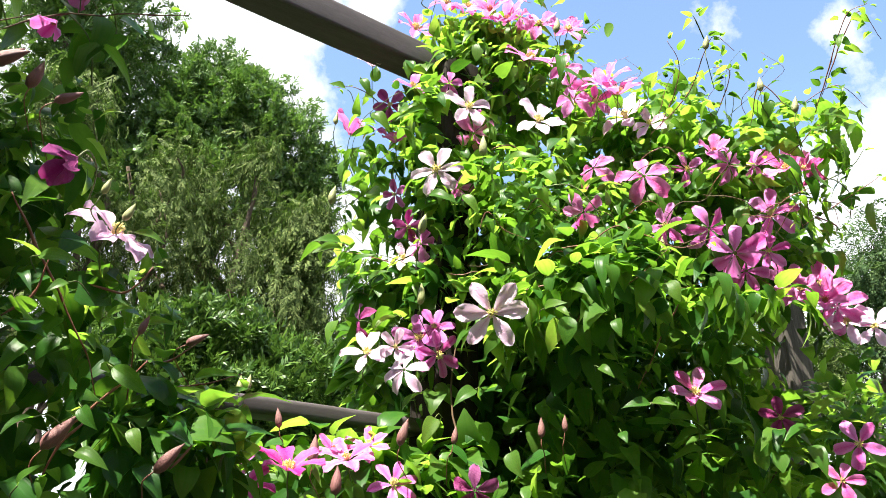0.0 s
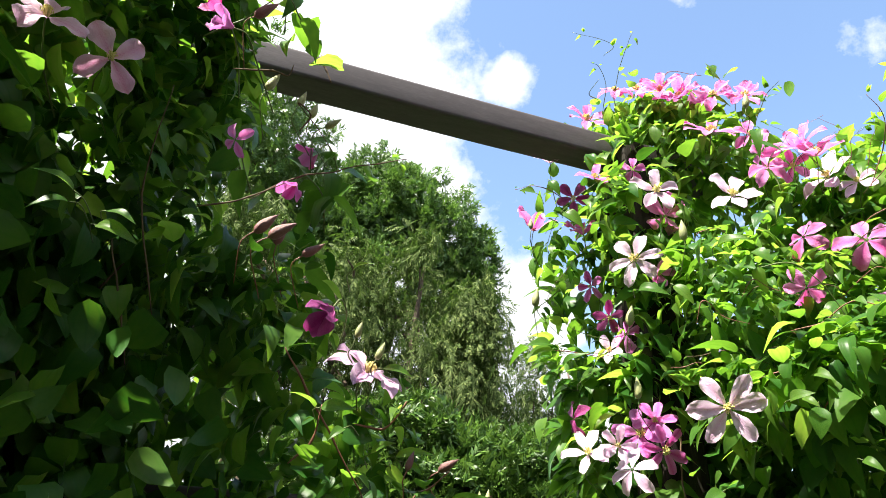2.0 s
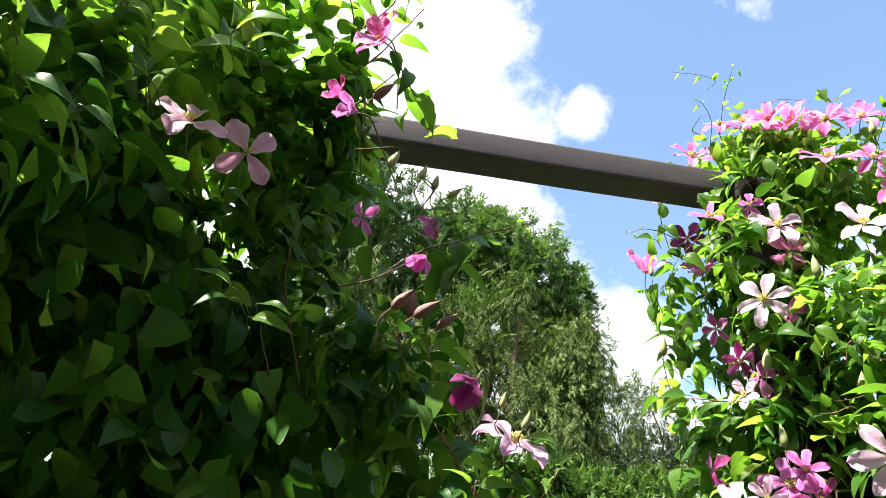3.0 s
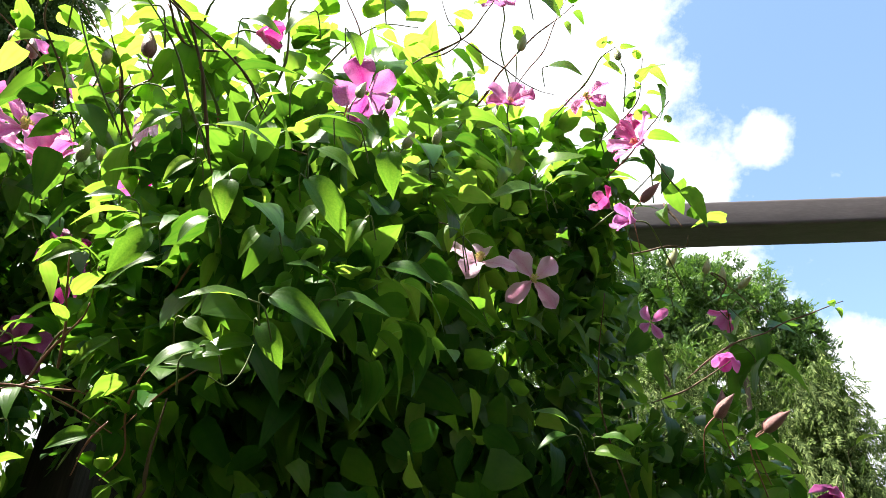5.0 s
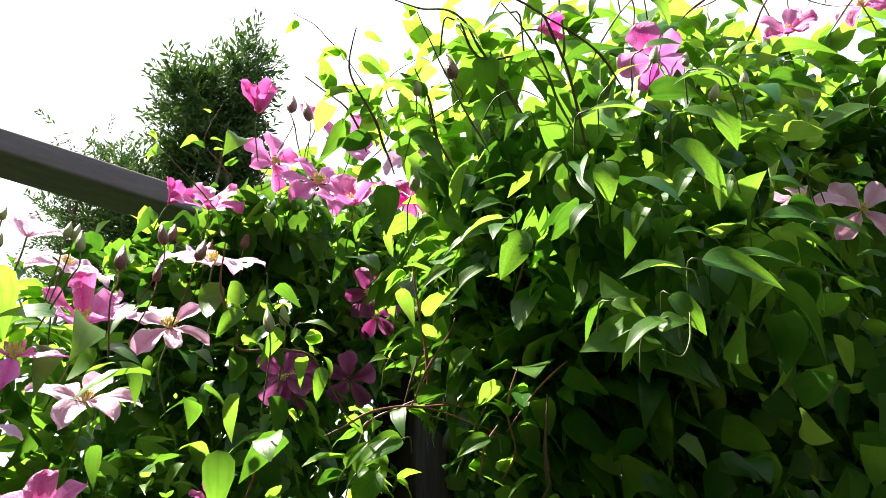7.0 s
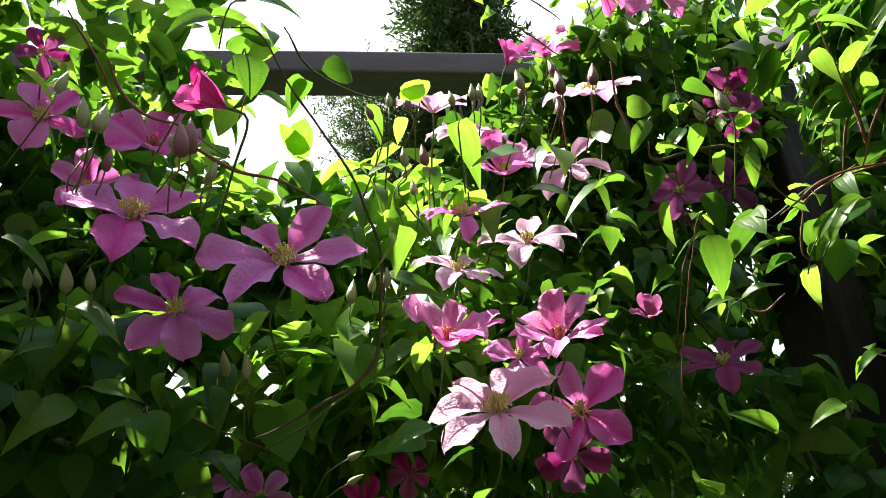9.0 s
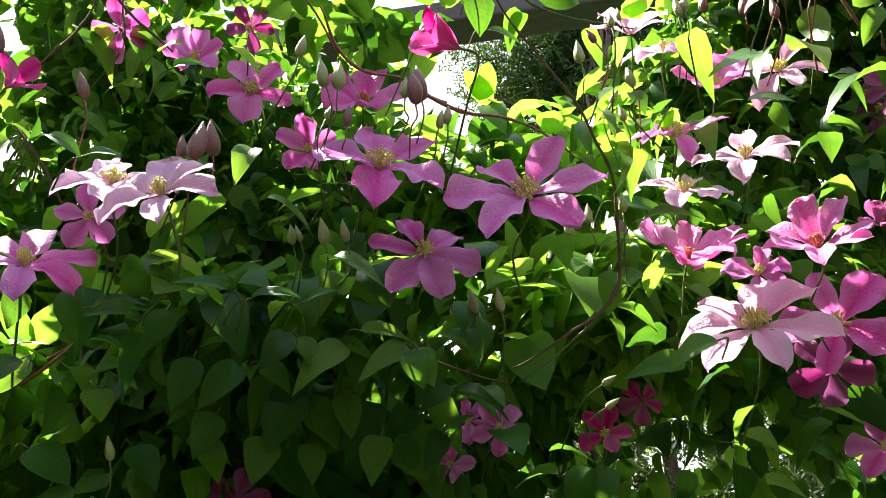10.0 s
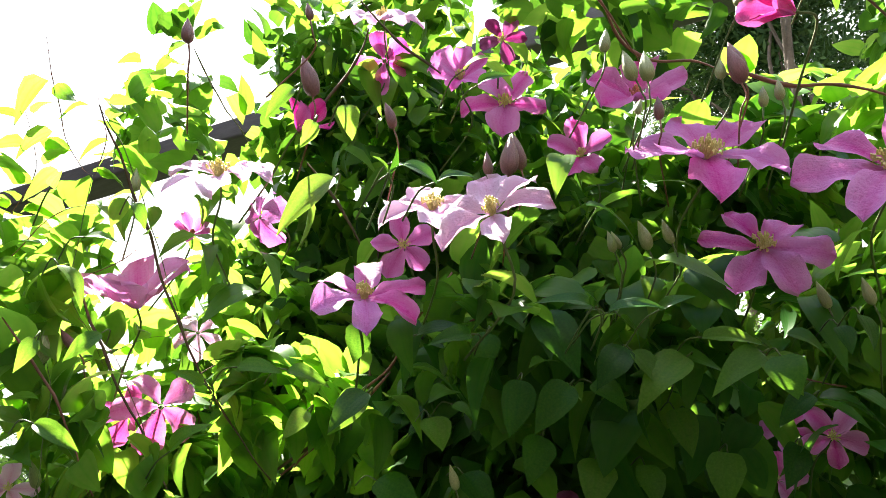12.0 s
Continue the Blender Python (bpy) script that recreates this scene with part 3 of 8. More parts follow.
fill(fa, (0.52, 2.10, 1.62), (0.50, 0.10, 0.38), 800)
fill(fa, (0.42, 2.0, 1.50), (0.52, 0.26, 0.62), 2000)
fill(fa, (0.02, 1.95, 2.1), (0.16, 0.16, 0.50), 300)
fill(fa, (0.35, 1.90, 0.65), (0.55, 0.28, 0.65), 700)
fill(fa, (0.25, 1.95, 1.35), (0.60, 0.20, 0.40), 700)
fill(fa, (0.106, 1.890, 1.775), (0.20, 0.16, 0.25), 500)
fa.blob((1.0, 2.14, 2.2), (0.16, 0.14, 0.10), 145, 0.82, 0.60)

fb = Foliage(vine_b, 2, 0.35)
fb.blob((-1.107, 0.780, 2.008), (0.304, 0.330, 0.221), 1250, 0.82, 0.60, turn=38, cut=beyond_b, hang=0.65)
fb.blob((-1.025, 0.436, 2.255), (0.341, 0.240, 0.162), 820, 1.00, 0.70, turn=47, cut=beyond_b, young=True)
fb.blob((-0.990, 0.318, 2.047), (0.202, 0.140, 0.086), 330, 1.00, 0.90, turn=51, cut=beyond_b)
fb.blob((-0.960, 0.280, 2.376), (0.304, 0.180, 0.083), 330, 0.85, 0.90, turn=52, cut=beyond_b, young=True)
fb.blob((-0.872, 0.879, 2.363), (0.166, 0.250, 0.210), 1100, 0.85, 0.60, turn=27)
fb.blob((-0.871, 0.959, 2.035), (0.130, 0.250, 0.220), 300, 0.78, 0.60, turn=26, hang=0.6)
fb.blob((-0.706, 0.965, 1.858), (0.184, 0.220, 0.092), 260, 0.80, 0.60, turn=19)
fb.blob((-1.248, 0.299, 2.054), (0.130, 0.220, 0.199), 800, 0.82, 0.60, turn=60, cut=beyond_b)
fb.blob((-1.282, 0.517, 1.847), (0.168, 0.300, 0.093), 700, 0.76, 0.60, turn=52, cut=beyond_b)
fb.blob((-0.591, 1.063, 1.539), (0.155, 0.250, 0.270), 420, 0.74, 0.60, turn=29, hang=0.5)
fb.blob((-0.713, 1.078, 1.906), (0.120, 0.220, 0.170), 160, 0.68, 0.60, turn=34)
fb.blob((-0.410, 1.129, 1.451), (0.093, 0.180, 0.093), 350, 0.85, 0.60, turn=20)
fb.blob((-0.997, 0.360, 1.938), (0.134, 0.080, 0.094), 150, 1.08, 0.90, turn=49, cut=beyond_b)
fb.blob((-1.089, 0.319, 1.891), (0.120, 0.080, 0.072), 110, 1.00, 0.90, turn=55, cut=beyond_b)
fb.keep_clear.append((Vector((-0.980, 0.232, 2.052)), 0.06, 0.6, True))
fb.keep_clear.append((Vector((-0.980, 0.143, 2.087)), 0.06, 0.6, True))
fb.keep_clear.append((Vector((-0.963, 0.301, 2.006)), 0.06, 0.6, True))
fb.keep_clear.append((Vector((-0.473, 0.863, 1.685)), 0.07, 0.6, True))
fb.keep_clear.append((Vector((-0.444, 0.905, 1.700)), 0.10, 1.2, True))
fb.keep_clear.append((Vector((-0.933, 0.266, 2.236)), 0.065, 0.5, True))
fb.keep_clear.append((Vector((-0.861, 0.377, 2.266)), 0.065, 0.5, True))
fb.keep_clear.append((Vector((-0.910, 0.293, 2.106)), 0.065, 0.5, True))
fb.keep_clear.append((Vector((-0.616, 0.854, 1.964)), 0.06, 0.6, True))
fb.keep_clear.append((Vector((-0.580, 0.899, 1.789)), 0.06, 0.6, True))
fb.keep_clear.append((Vector((-0.621, 0.821, 1.834)), 0.06, 0.6, True))
fb.keep_clear.append((Vector((-0.524, 0.833, 1.688)), 0.06, 0.6, True))
fb.blob((-1.020, 0.232, 2.322), (0.233, 0.180, 0.099), 330, 0.85, 0.90, turn=57, cut=beyond_b, young=True)
fb.blob((-0.856, 0.591, 2.456), (0.240, 0.200, 0.115), 330, 0.85, 0.90, turn=34, young=True)
fb.blob((-0.800, 0.110, 1.950), (0.130, 0.100, 0.150), 150, 0.80, 0.90, turn=60, cut=beyond_b)
fb.blob((-0.760, 0.220, 1.860), (0.100, 0.080, 0.100), 90, 0.80, 0.90, turn=50, cut=beyond_b)
fb.blob((-0.760, 0.260, 2.080), (0.120, 0.100, 0.130), 110, 0.80, 0.90, turn=45, cut=beyond_b)
fill(fb, (-1.03, 0.24, 2.24), (0.17, 0.16, 0.09), 420)
fb.blob((-0.985, 0.060, 2.240), (0.120, 0.100, 0.090), 90, 0.85, 0.90, young=True)
fill(fb, (-1.18, 0.50, 2.18), (0.16, 0.22, 0.30), 800)
fill(fb, (-1.05, 0.62, 1.55), (0.28, 0.34, 0.70), 1600)
fill(fb, (-1.08, 0.98, 1.70), (0.22, 0.20, 0.45), 1500)
fill(fb, (-0.98, 1.24, 1.55), (0.20, 0.15, 0.40), 700)
fill(fb, (-0.95, 0.95, 1.30), (0.25, 0.24, 0.40), 800)
fill(fb, (-1.95, 0.85, 1.75), (0.20, 0.45, 0.85), 2000)
fill(fb, (-0.85, 0.80, 1.30), (0.28, 0.34, 0.55), 800)
fill(fb, (-1.15, 0.65, 0.65), (0.40, 0.35, 0.65), 700)
fill(fb, (-1.24, 0.90, 2.22), (0.10, 0.18, 0.28), 350)

fl = Foliage(vine_l, 3, 0.45)
fl.blob((-1.802, 0.191, 2.381), (0.257, 0.250, 0.167), 1300, 0.80, 0.60, turn=71)
fl.blob((-1.696, 0.161, 2.516), (0.247, 0.220, 0.091), 700, 0.80, 0.60, turn=71)
fl.blob((-2.000, 0.184, 2.167), (0.357, 0.250, 0.225), 1300, 0.80, 0.60, turn=74)
fl.blob((-1.816, -0.164, 2.253), (0.192, 0.220, 0.132), 600, 0.80, 0.60, turn=85)
fl.blob((-1.590, 0.200, 1.665), (0.160, 0.060, 0.090), 80, 0.90, 0.90, turn=58, hang=0.5)
fl.blob((-1.520, 0.230, 1.540), (0.140, 0.060, 0.060), 50, 0.90, 0.90, turn=58, hang=0.4)
fill(fl, (-1.82, 0.66, 1.85), (0.16, 0.12, 0.60), 700)
fill(fl, (-2.06, 0.30, 1.60), (0.10, 0.28, 0.60), 1100)
fill(fl, (-1.62, 0.04, 2.40), (0.14, 0.20, 0.08), 420)
fill(fl, (-1.76, -0.08, 1.75), (0.10, 0.34, 0.60), 600)
fill(fl, (-1.78, 0.05, 0.70), (0.15, 0.35, 0.70), 300)

fc = Foliage(vine_c, 4, 0.6, fresh=0.12)
fc.blob((-1.529, -0.899, 1.588), (0.303, 0.250, 0.123), 520, 0.98, 0.60, turn=109, hang=0.7)
fc.blob((-1.303, -0.835, 1.682), (0.231, 0.140, 0.035), 260, 0.85, 0.80, turn=110)
fc.blob((-1.627, -0.456, 1.709), (0.228, 0.280, 0.091), 1300, 0.85, 0.60, turn=86, young=True)
fc.blob((-1.744, -0.173, 1.736), (0.220, 0.300, 0.176), 800, 0.76, 0.60, turn=74)
fc.blob((-1.679, -0.510, 2.022), (0.317, 0.200, 0.106), 420, 0.90, 0.80, turn=88, young=True)
fc.blob((-1.765, -0.030, 2.035), (0.281, 0.220, 0.152), 380, 0.76, 0.60, turn=68)
fc.blob((-1.637, -1.001, 1.636), (0.295, 0.250, 0.124), 450, 0.98, 0.60, turn=103, hang=0.7)
fc.blob((-1.386, -0.962, 1.702), (0.207, 0.120, 0.031), 160, 0.85, 0.80, turn=104)
fc.blob((-1.464, -1.287, 1.637), (0.136, 0.150, 0.096), 260, 0.78, 0.80, turn=119, young=True)
fc.blob((-1.475, -1.236, 1.755), (0.118, 0.200, 0.118), 450, 0.95, 0.70, turn=117, hang=0.5)
fc.blob((-1.649, -0.751, 1.949), (0.291, 0.220, 0.150), 900, 0.85, 0.60, turn=90)
fc.blob((-1.534, -1.265, 2.120), (0.208, 0.250, 0.189), 1000, 0.70, 0.60, turn=117)
fc.blob((-1.501, -1.325, 2.302), (0.281, 0.250, 0.115), 650, 0.70, 0.60, turn=120)
fc.blob((-1.455, -1.439, 2.025), (0.078, 0.150, 0.127), 220, 0.70, 0.60, turn=126, young=True)
fc.blob((-1.660, -1.020, 2.220), (0.250, 0.200, 0.090), 420, 0.80, 0.60, turn=95)
fill(fc, (-1.62, -0.98, 1.30), (0.20, 0.48, 0.45), 1100)
fill(fc, (-1.76, -1.05, 2.05), (0.14, 0.32, 0.55), 380)
fill(fc, (-1.64, -1.02, 1.22), (0.16, 0.26, 0.42), 560)
fill(fc, (-1.25, -0.95, 1.15), (0.16, 0.42, 0.22), 800)
fc.blob((-1.672, -1.446, 1.587), (0.115, 0.200, 0.067), 260, 0.80, 0.60, turn=121)
fc.blob((-1.405, -1.155, 2.235), (0.192, 0.150, 0.058), 250, 0.70, 0.80, turn=114)
fc.keep_clear.append((Vector((-1.353, -1.208, 1.637)), 0.075, 0.5, True))
fc.keep_clear.append((Vector((-1.332, -1.109, 1.676)), 0.075, 0.5, True))
fc.keep_clear.append((Vector((-1.381, -0.675, 1.652)), 0.075, 0.5, True))
fc.keep_clear.append((Vector((-1.370, -0.800, 1.692)), 0.075, 0.5, True))
fc.keep_clear.append((Vector((-1.419, -0.606, 1.592)), 0.075, 0.5, True))
fill(fc, (-1.580, -0.969, 1.940), (0.12, 0.36, 0.16), 520)
fc.blob((-1.271, -0.749, 2.097), (0.143, 0.100, 0.076), 90, 0.72, 0.90, turn=111)
fill(fc, (-1.82, -1.05, 2.15), (0.10, 0.36, 0.32), 600)
fill(fc, (-1.74, -0.85, 1.52), (0.10, 0.45, 0.25), 600)
fc.blob((-1.500, -1.400, 1.800), (0.150, 0.200, 0.220), 420, 0.75, 0.80, turn=121)
# unseen leaves added over the crown to shade the flowers below
fill(fc, (-1.37, -0.95, 2.37), (0.16, 0.20, 0.05), 130)
fill(fc, (-1.63, -1.44, 1.85), (0.14, 0.20, 0.30), 600)
fill(fc, (-1.60, -0.70, 0.60), (0.28, 0.65, 0.60), 600)
fc.keep_clear.append((Vector((-1.253, -1.389, 1.716)), 0.09, 0.8, True))
fc.keep_clear.append((Vector((-1.336, -1.342, 1.767)), 0.09, 0.8, True))
fc.keep_clear.append((Vector((-1.214, -1.450, 1.668)), 0.09, 0.8, True))
fc.keep_clear.append((Vector((-1.286, -1.373, 1.650)), 0.09, 0.8, True))
fill(fc, (-1.76, -0.80, 1.52), (0.08, 0.50, 0.22), 300)

fd = Foliage(vine_d, 5, 0.5)
fd.keep_clear.append((Vector((-1.253, -1.389, 1.716)), 0.06, 0.5, True))
fd.keep_clear.append((Vector((-1.336, -1.342, 1.767)), 0.06, 0.5, True))
fd.keep_clear.append((Vector((-1.214, -1.450, 1.668)), 0.06, 0.5, True))
fd.blob((-1.266, -1.418, 1.593), (0.168, 0.100, 0.053), 198, 0.90, 0.90, turn=131, young=True)
fd.blob((-1.481, -1.375, 1.848), (0.083, 0.120, 0.074), 89, 0.70, 0.80, turn=123, young=True)
fd.blob((-1.237, -1.597, 1.874), (0.150, 0.150, 0.079), 133, 0.75, 0.90, turn=139, young=True)
fd.blob((-1.349, -1.532, 1.609), (0.192, 0.200, 0.096), 290, 0.80, 0.80, turn=133, young=True)
fd.blob((-1.466, -1.509, 1.720), (0.132, 0.200, 0.115), 212, 0.75, 0.80, turn=128, young=True)
fd.blob((-1.296, -1.628, 1.836), (0.150, 0.200, 0.097), 122, 0.85, 0.90, turn=138, young=True)
fd.blob((-1.390, -1.440, 1.940), (0.110, 0.140, 0.140), 95, 0.70, 0.90, turn=130, young=True)
fd.blob((-1.270, -1.500, 1.980), (0.130, 0.090, 0.110), 60, 0.70, 0.90, turn=137, young=True)
fd.blob((-1.240, -1.480, 1.760), (0.130, 0.090, 0.130), 130, 0.75, 0.90, turn=135, young=True)
fd.blob((-1.105, -1.265, 1.640), (0.150, 0.060, 0.045), 100, 0.82, 0.90, turn=131, young=True)
fd.blob((-1.195, -1.175, 1.615), (0.120, 0.050, 0.040), 75, 0.85, 0.90, turn=124, young=True)
fd.blob((-1.060, -1.320, 1.570), (0.100, 0.050, 0.045), 55, 0.82, 0.90, turn=131, young=True)
fd.blob((-1.175, -1.385, 1.850), (0.100, 0.090, 0.120), 110, 0.72, 0.90, turn=134, young=True)
fd.blob((-1.200, -1.365, 2.010), (0.090, 0.110, 0.100), 110, 0.70, 0.90, turn=134, young=True)
fd.blob((-1.180, -1.420, 2.080), (0.080, 0.100, 0.080), 70, 0.72, 0.90, turn=134, young=True)
fd.blob((-1.220, -1.420, 1.900), (0.120, 0.080, 0.130), 120, 0.75, 0.90, turn=134, young=True)
fd.blob((-1.085, -1.395, 1.730), (0.110, 0.060, 0.060), 60, 0.75, 0.90, turn=134, young=True)
fc.keep_clear.append((Vector((-1.195, -1.170, 1.630)), 0.09, 1.2, True))
fill(fd, (-1.55, -1.55, 0.75), (0.20, 0.25, 0.75), 300)
FOLIAGE = {id(vine_a): fa, id(vine_b): fb, id(vine_l): fl, id(vine_c): fc, id(vine_d): fd}


# ---------------------------------------------------------------- flowers and buds
def petal_arrays(long, wide, lift, curl, ruffle, seed):
    """A broad sepal from the origin along +y: lift is its rise in degrees, curl bends the tip down (or up, if negative)."""
    rng = random.Random(seed)
    verts, faces, uvs = [], [], []
    rows, cols = 15, 7
    y, z = 0.06 * long, 0.0
    twist = rng.uniform(-0.22, 0.22)
    phase = rng.uniform(0, 6)
    fold = rng.uniform(0.05, 0.45)
    for i in range(rows + 1):
        t = i / rows
        ang = radians(lift) - radians(curl) * t ** 1.5
        if i:
            y += long * 0.94 / rows * math.cos(ang)
            z += long * 0.94 / rows * math.sin(ang)
        # narrow at the base, widest past the middle, ending in a short point
        profile = (t / 0.640) ** 0.92 * ((1 - t) / 0.360) ** 0.52 if 0 < i < rows else (0.16 if i == 0 else 0.02)
        half = wide / 2 * max(profile, 0.16 * (1 - t))
        for k in range(cols):
            s = 2 * k / (cols - 1) - 1
            wave = ruffle * wide * (abs(s) ** 2) * (math.sin(t * 8.5 + phase + 2 * s) + 0.35 * math.sin(t * 19 + 3 * phase + s)) * (0.3 + 0.8 * t)
            groove = fold * half * abs(s) + 0.10 * half * s * s
            nick = 0.012 * long * math.sin(17 * t + phase + s) * (abs(s) ** 4)
            nx = s * half * (1 + 0.05 * math.sin(9 * t + phase) + 0.03 * math.sin(17 * t + 2 * phase + 2 * s))
            ridge = 0.028 * wide * math.cos(3 * math.pi * s) * math.sin(math.pi * t) ** 0.5
            zz = z + (groove + wave + ridge) + twist * nx * t
            yy = y + nick
            verts.append((nx, yy, zz))
            uvs.append((0.5 + s / 2, t))
    for i in range(rows):
        for k in range(cols - 1):
            a = i * cols + k
            faces.append((a, a + 1, a + cols + 1, a + cols))
    return verts, faces, uvs


FORMS = {"open": (16, 36), "cup": (42, 34), "tulip": (68, 24), "reflex": (-4, 62)}
PETAL_BANK = {}


def petal_mesh(form, kind, wide_kind, variant):
    key = (form, kind, wide_kind, variant)
    if key not in PETAL_BANK:
        lift, curl = FORMS[form]
        rng = random.Random(str(key))
        v, f, uv = petal_arrays(0.5, (0.33, 0.285, 0.245, 0.205)[wide_kind] * rng.uniform(0.9, 1.1), lift + rng.uniform(-9, 9), curl + rng.uniform(-22, 22), rng.uniform(0.07, 0.16), str(key))
        me = bpy.data.meshes.new("petal")
        me.from_pydata(v, [], f)
        me.materials.append(petal_mats[kind])
        me.polygons.foreach_set("use_smooth", [True] * len(me.polygons))
        layer = me.uv_layers.new(name="along")
        for loop in me.loops:
            layer.data[loop.index].uv = uv[loop.vertex_index]
        PETAL_BANK[key] = me
    return PETAL_BANK[key]


def stamen_mesh(tight, mat, seed):
    """A tuft of thin filaments with anthers, for a flower one metre across."""
    rng = random.Random(seed)
    verts, faces = [], []
    for k in range(42):
        a = rng.uniform(0, 6.28)
        spread = (k / 42) ** 0.6 * tight
        high = 0.14 * rng.uniform(0.8, 1.15) * (1 - 0.35 * spread)
        tip = Vector((math.cos(a) * spread * 0.095, math.sin(a) * spread * 0.095, high))
        foot = Vector((math.cos(a) * 0.02, math.sin(a) * 0.02, 0.0))
        mid = foot.lerp(tip, 0.55) + Vector((0, 0, 0.02))
        v, f = tube_rings([foot, mid, tip - Vector((0, 0, 0.03)), tip], [0.0055, 0.005, 0.009, 0.006], 4)
        n = len(verts)
        verts += v
        faces += [tuple(i + n for i in q) for q in f]
    me = bpy.data.meshes.new("stamen_tuft")
    me.from_pydata(verts, [], faces)
    me.materials.append(mat)
    return me


STAMENS = [stamen_mesh(1.0, stamen_mat, 1), stamen_mesh(0.75, stamen_mat, 2), stamen_mesh(0.6, stamen_red_mat, 3)]
WORDS = {"pale": "pale pink", "mauve": "mauve-pink", "pink": "bright pink", "rose": "deep rose-pink", "dark": "dark shaded mauve"}
POSTURE = {"open": "wide open", "cup": "half-cupped", "tulip": "just opening", "reflex": "with drooping petals"}
HOLDER = {id(vine_a): "over the timber post", id(vine_b): "on the bushy climber", id(vine_l): "beside the top beam", id(vine_c): "above shaded leaves", id(vine_d): "among wiry shoots"}


def dress(owner, spots, rng, count, back):
    """Leaves along the stalk of a flower or bud."""
    for _ in range(count):
        p = rng.choice(spots) + Vector((rng.gauss(0, 0.02), rng.gauss(0, 0.02), rng.gauss(-0.015, 0.02))) + back * rng.uniform(0.0, 0.03)
        tip = Vector((rng.gauss(0, 1), rng.gauss(0, 1), rng.gauss(-0.4, 0.4)))
        up = Vector((rng.gauss(0, 0.4), rng.gauss(0, 0.4), 1.0)) - back * 0.3
        FOLIAGE[id(owner)].leaf(p, tip, up, rng.uniform(0.55, 1.0))


def rng_pick(x, y, z):
    return random.Random(round(x * 911 + y * 3571 + z * 7919)).random()


def bloom(owner, x, y, z, heading, tilt, wide, kind, form, petals, spin):
    h, e = radians(heading), radians(tilt)
    face = Vector((-math.sin(h) * math.cos(e), math.cos(h) * math.cos(e), math.sin(e)))
    turn = face.to_track_quat("Z", "Y").to_matrix().to_4x4() @ Matrix.Rotation(radians(spin), 4, "Z")
    ob = thing("clematis_flower", f"{WORDS[kind]} clematis flower {POSTURE[form]}, {HOLDER[id(owner)]}", "flower", "clematis flowers")
    FOLIAGE[id(owner)].keep_clear.append((Vector((x, y, z)), wide * (0.27 if (owner is vine_a and kind != "pale") or (owner is vine_c and z > 1.88) else 0.42), 0.22, False))
    if (owner in (vine_a, vine_l, vine_d) and x < 0.55) or (rng_pick(x, y, z) < 0.5 and not (owner is vine_c and z > 1.88)):
        FOLIAGE[id(owner)].keep_clear.append((Vector((x, y, z)), wide * 0.40, (0.50 if kind == "pale" else 0.22) if owner is vine_a else 0.35, True))
    reach = wide * {"open": 1.04, "cup": 1.15, "tulip": 1.5, "reflex": 1.15}[form]
    ob.matrix_basis = Matrix.Translation((x, y, z)) @ turn @ Matrix.Scale(reach, 4)
    rng = random.Random(round(x * 7919 + y * 104729 + z * 1299709))
    broad = 1 if petals <= 5 else (2 if petals == 6 else 3)
    if owner is vine_a or rng.random() < 0.3:
        broad = min(3, broad + 1)
    tint = "blush" if kind == "pale" and owner is not vine_a else kind
    for k in range(petals):
        p = new("petal", petal_mesh(form, tint, max(0, broad - (owner is not vine_a and rng_pick(x, y, z + k) < 0.6)), rng.randrange(5)))
        p.parent = ob
        p.matrix_basis = Matrix.Rotation(2 * math.pi * k / petals + rng.gauss(0, 0.10), 4, "Z") @ Matrix.Rotation(rng.gauss(0, 0.10), 4, "X") @ Matrix.Translation((0, 0, 0.004 * (k % 2))) @ Matrix.Scale(rng.uniform(0.92, 1.06), 4)
    if form != "reflex":
        s = new("stamen_tuft", STAMENS[2 if (form == "cup" and rng.random() < 0.4) or form == "tulip" else rng.randrange(2)])
        s.parent = ob
        s["label"] = "tuft of thread-like stamens"
    back = -face
    inward = Vector((x + 0.25, y + 0.35, 0)).normalized()
    a = Vector((x, y, z)) + back * 0.025
    b = a + (back * 0.4 + inward * 0.7 + Vector((rng.gauss(0, 0.25), rng.gauss(0, 0.25), -0.5))).normalized() * 0.05
    c = b + (inward + Vector((rng.gauss(0, 0.3), rng.gauss(0, 0.3), -0.5))).normalized() * 0.08
    inv = ob.matrix_basis.inverted()
    path = [inv @ q for q in spline([Vector((x, y, z)), a, b, c], 4)]
    v, f = tube_rings(path, 0.0013 / reach, 5)
    from_arrays("stalk", v, f, stem_green_mat, ob)
    dress(owner, (a, b, c), rng, 5, back)
    return ob


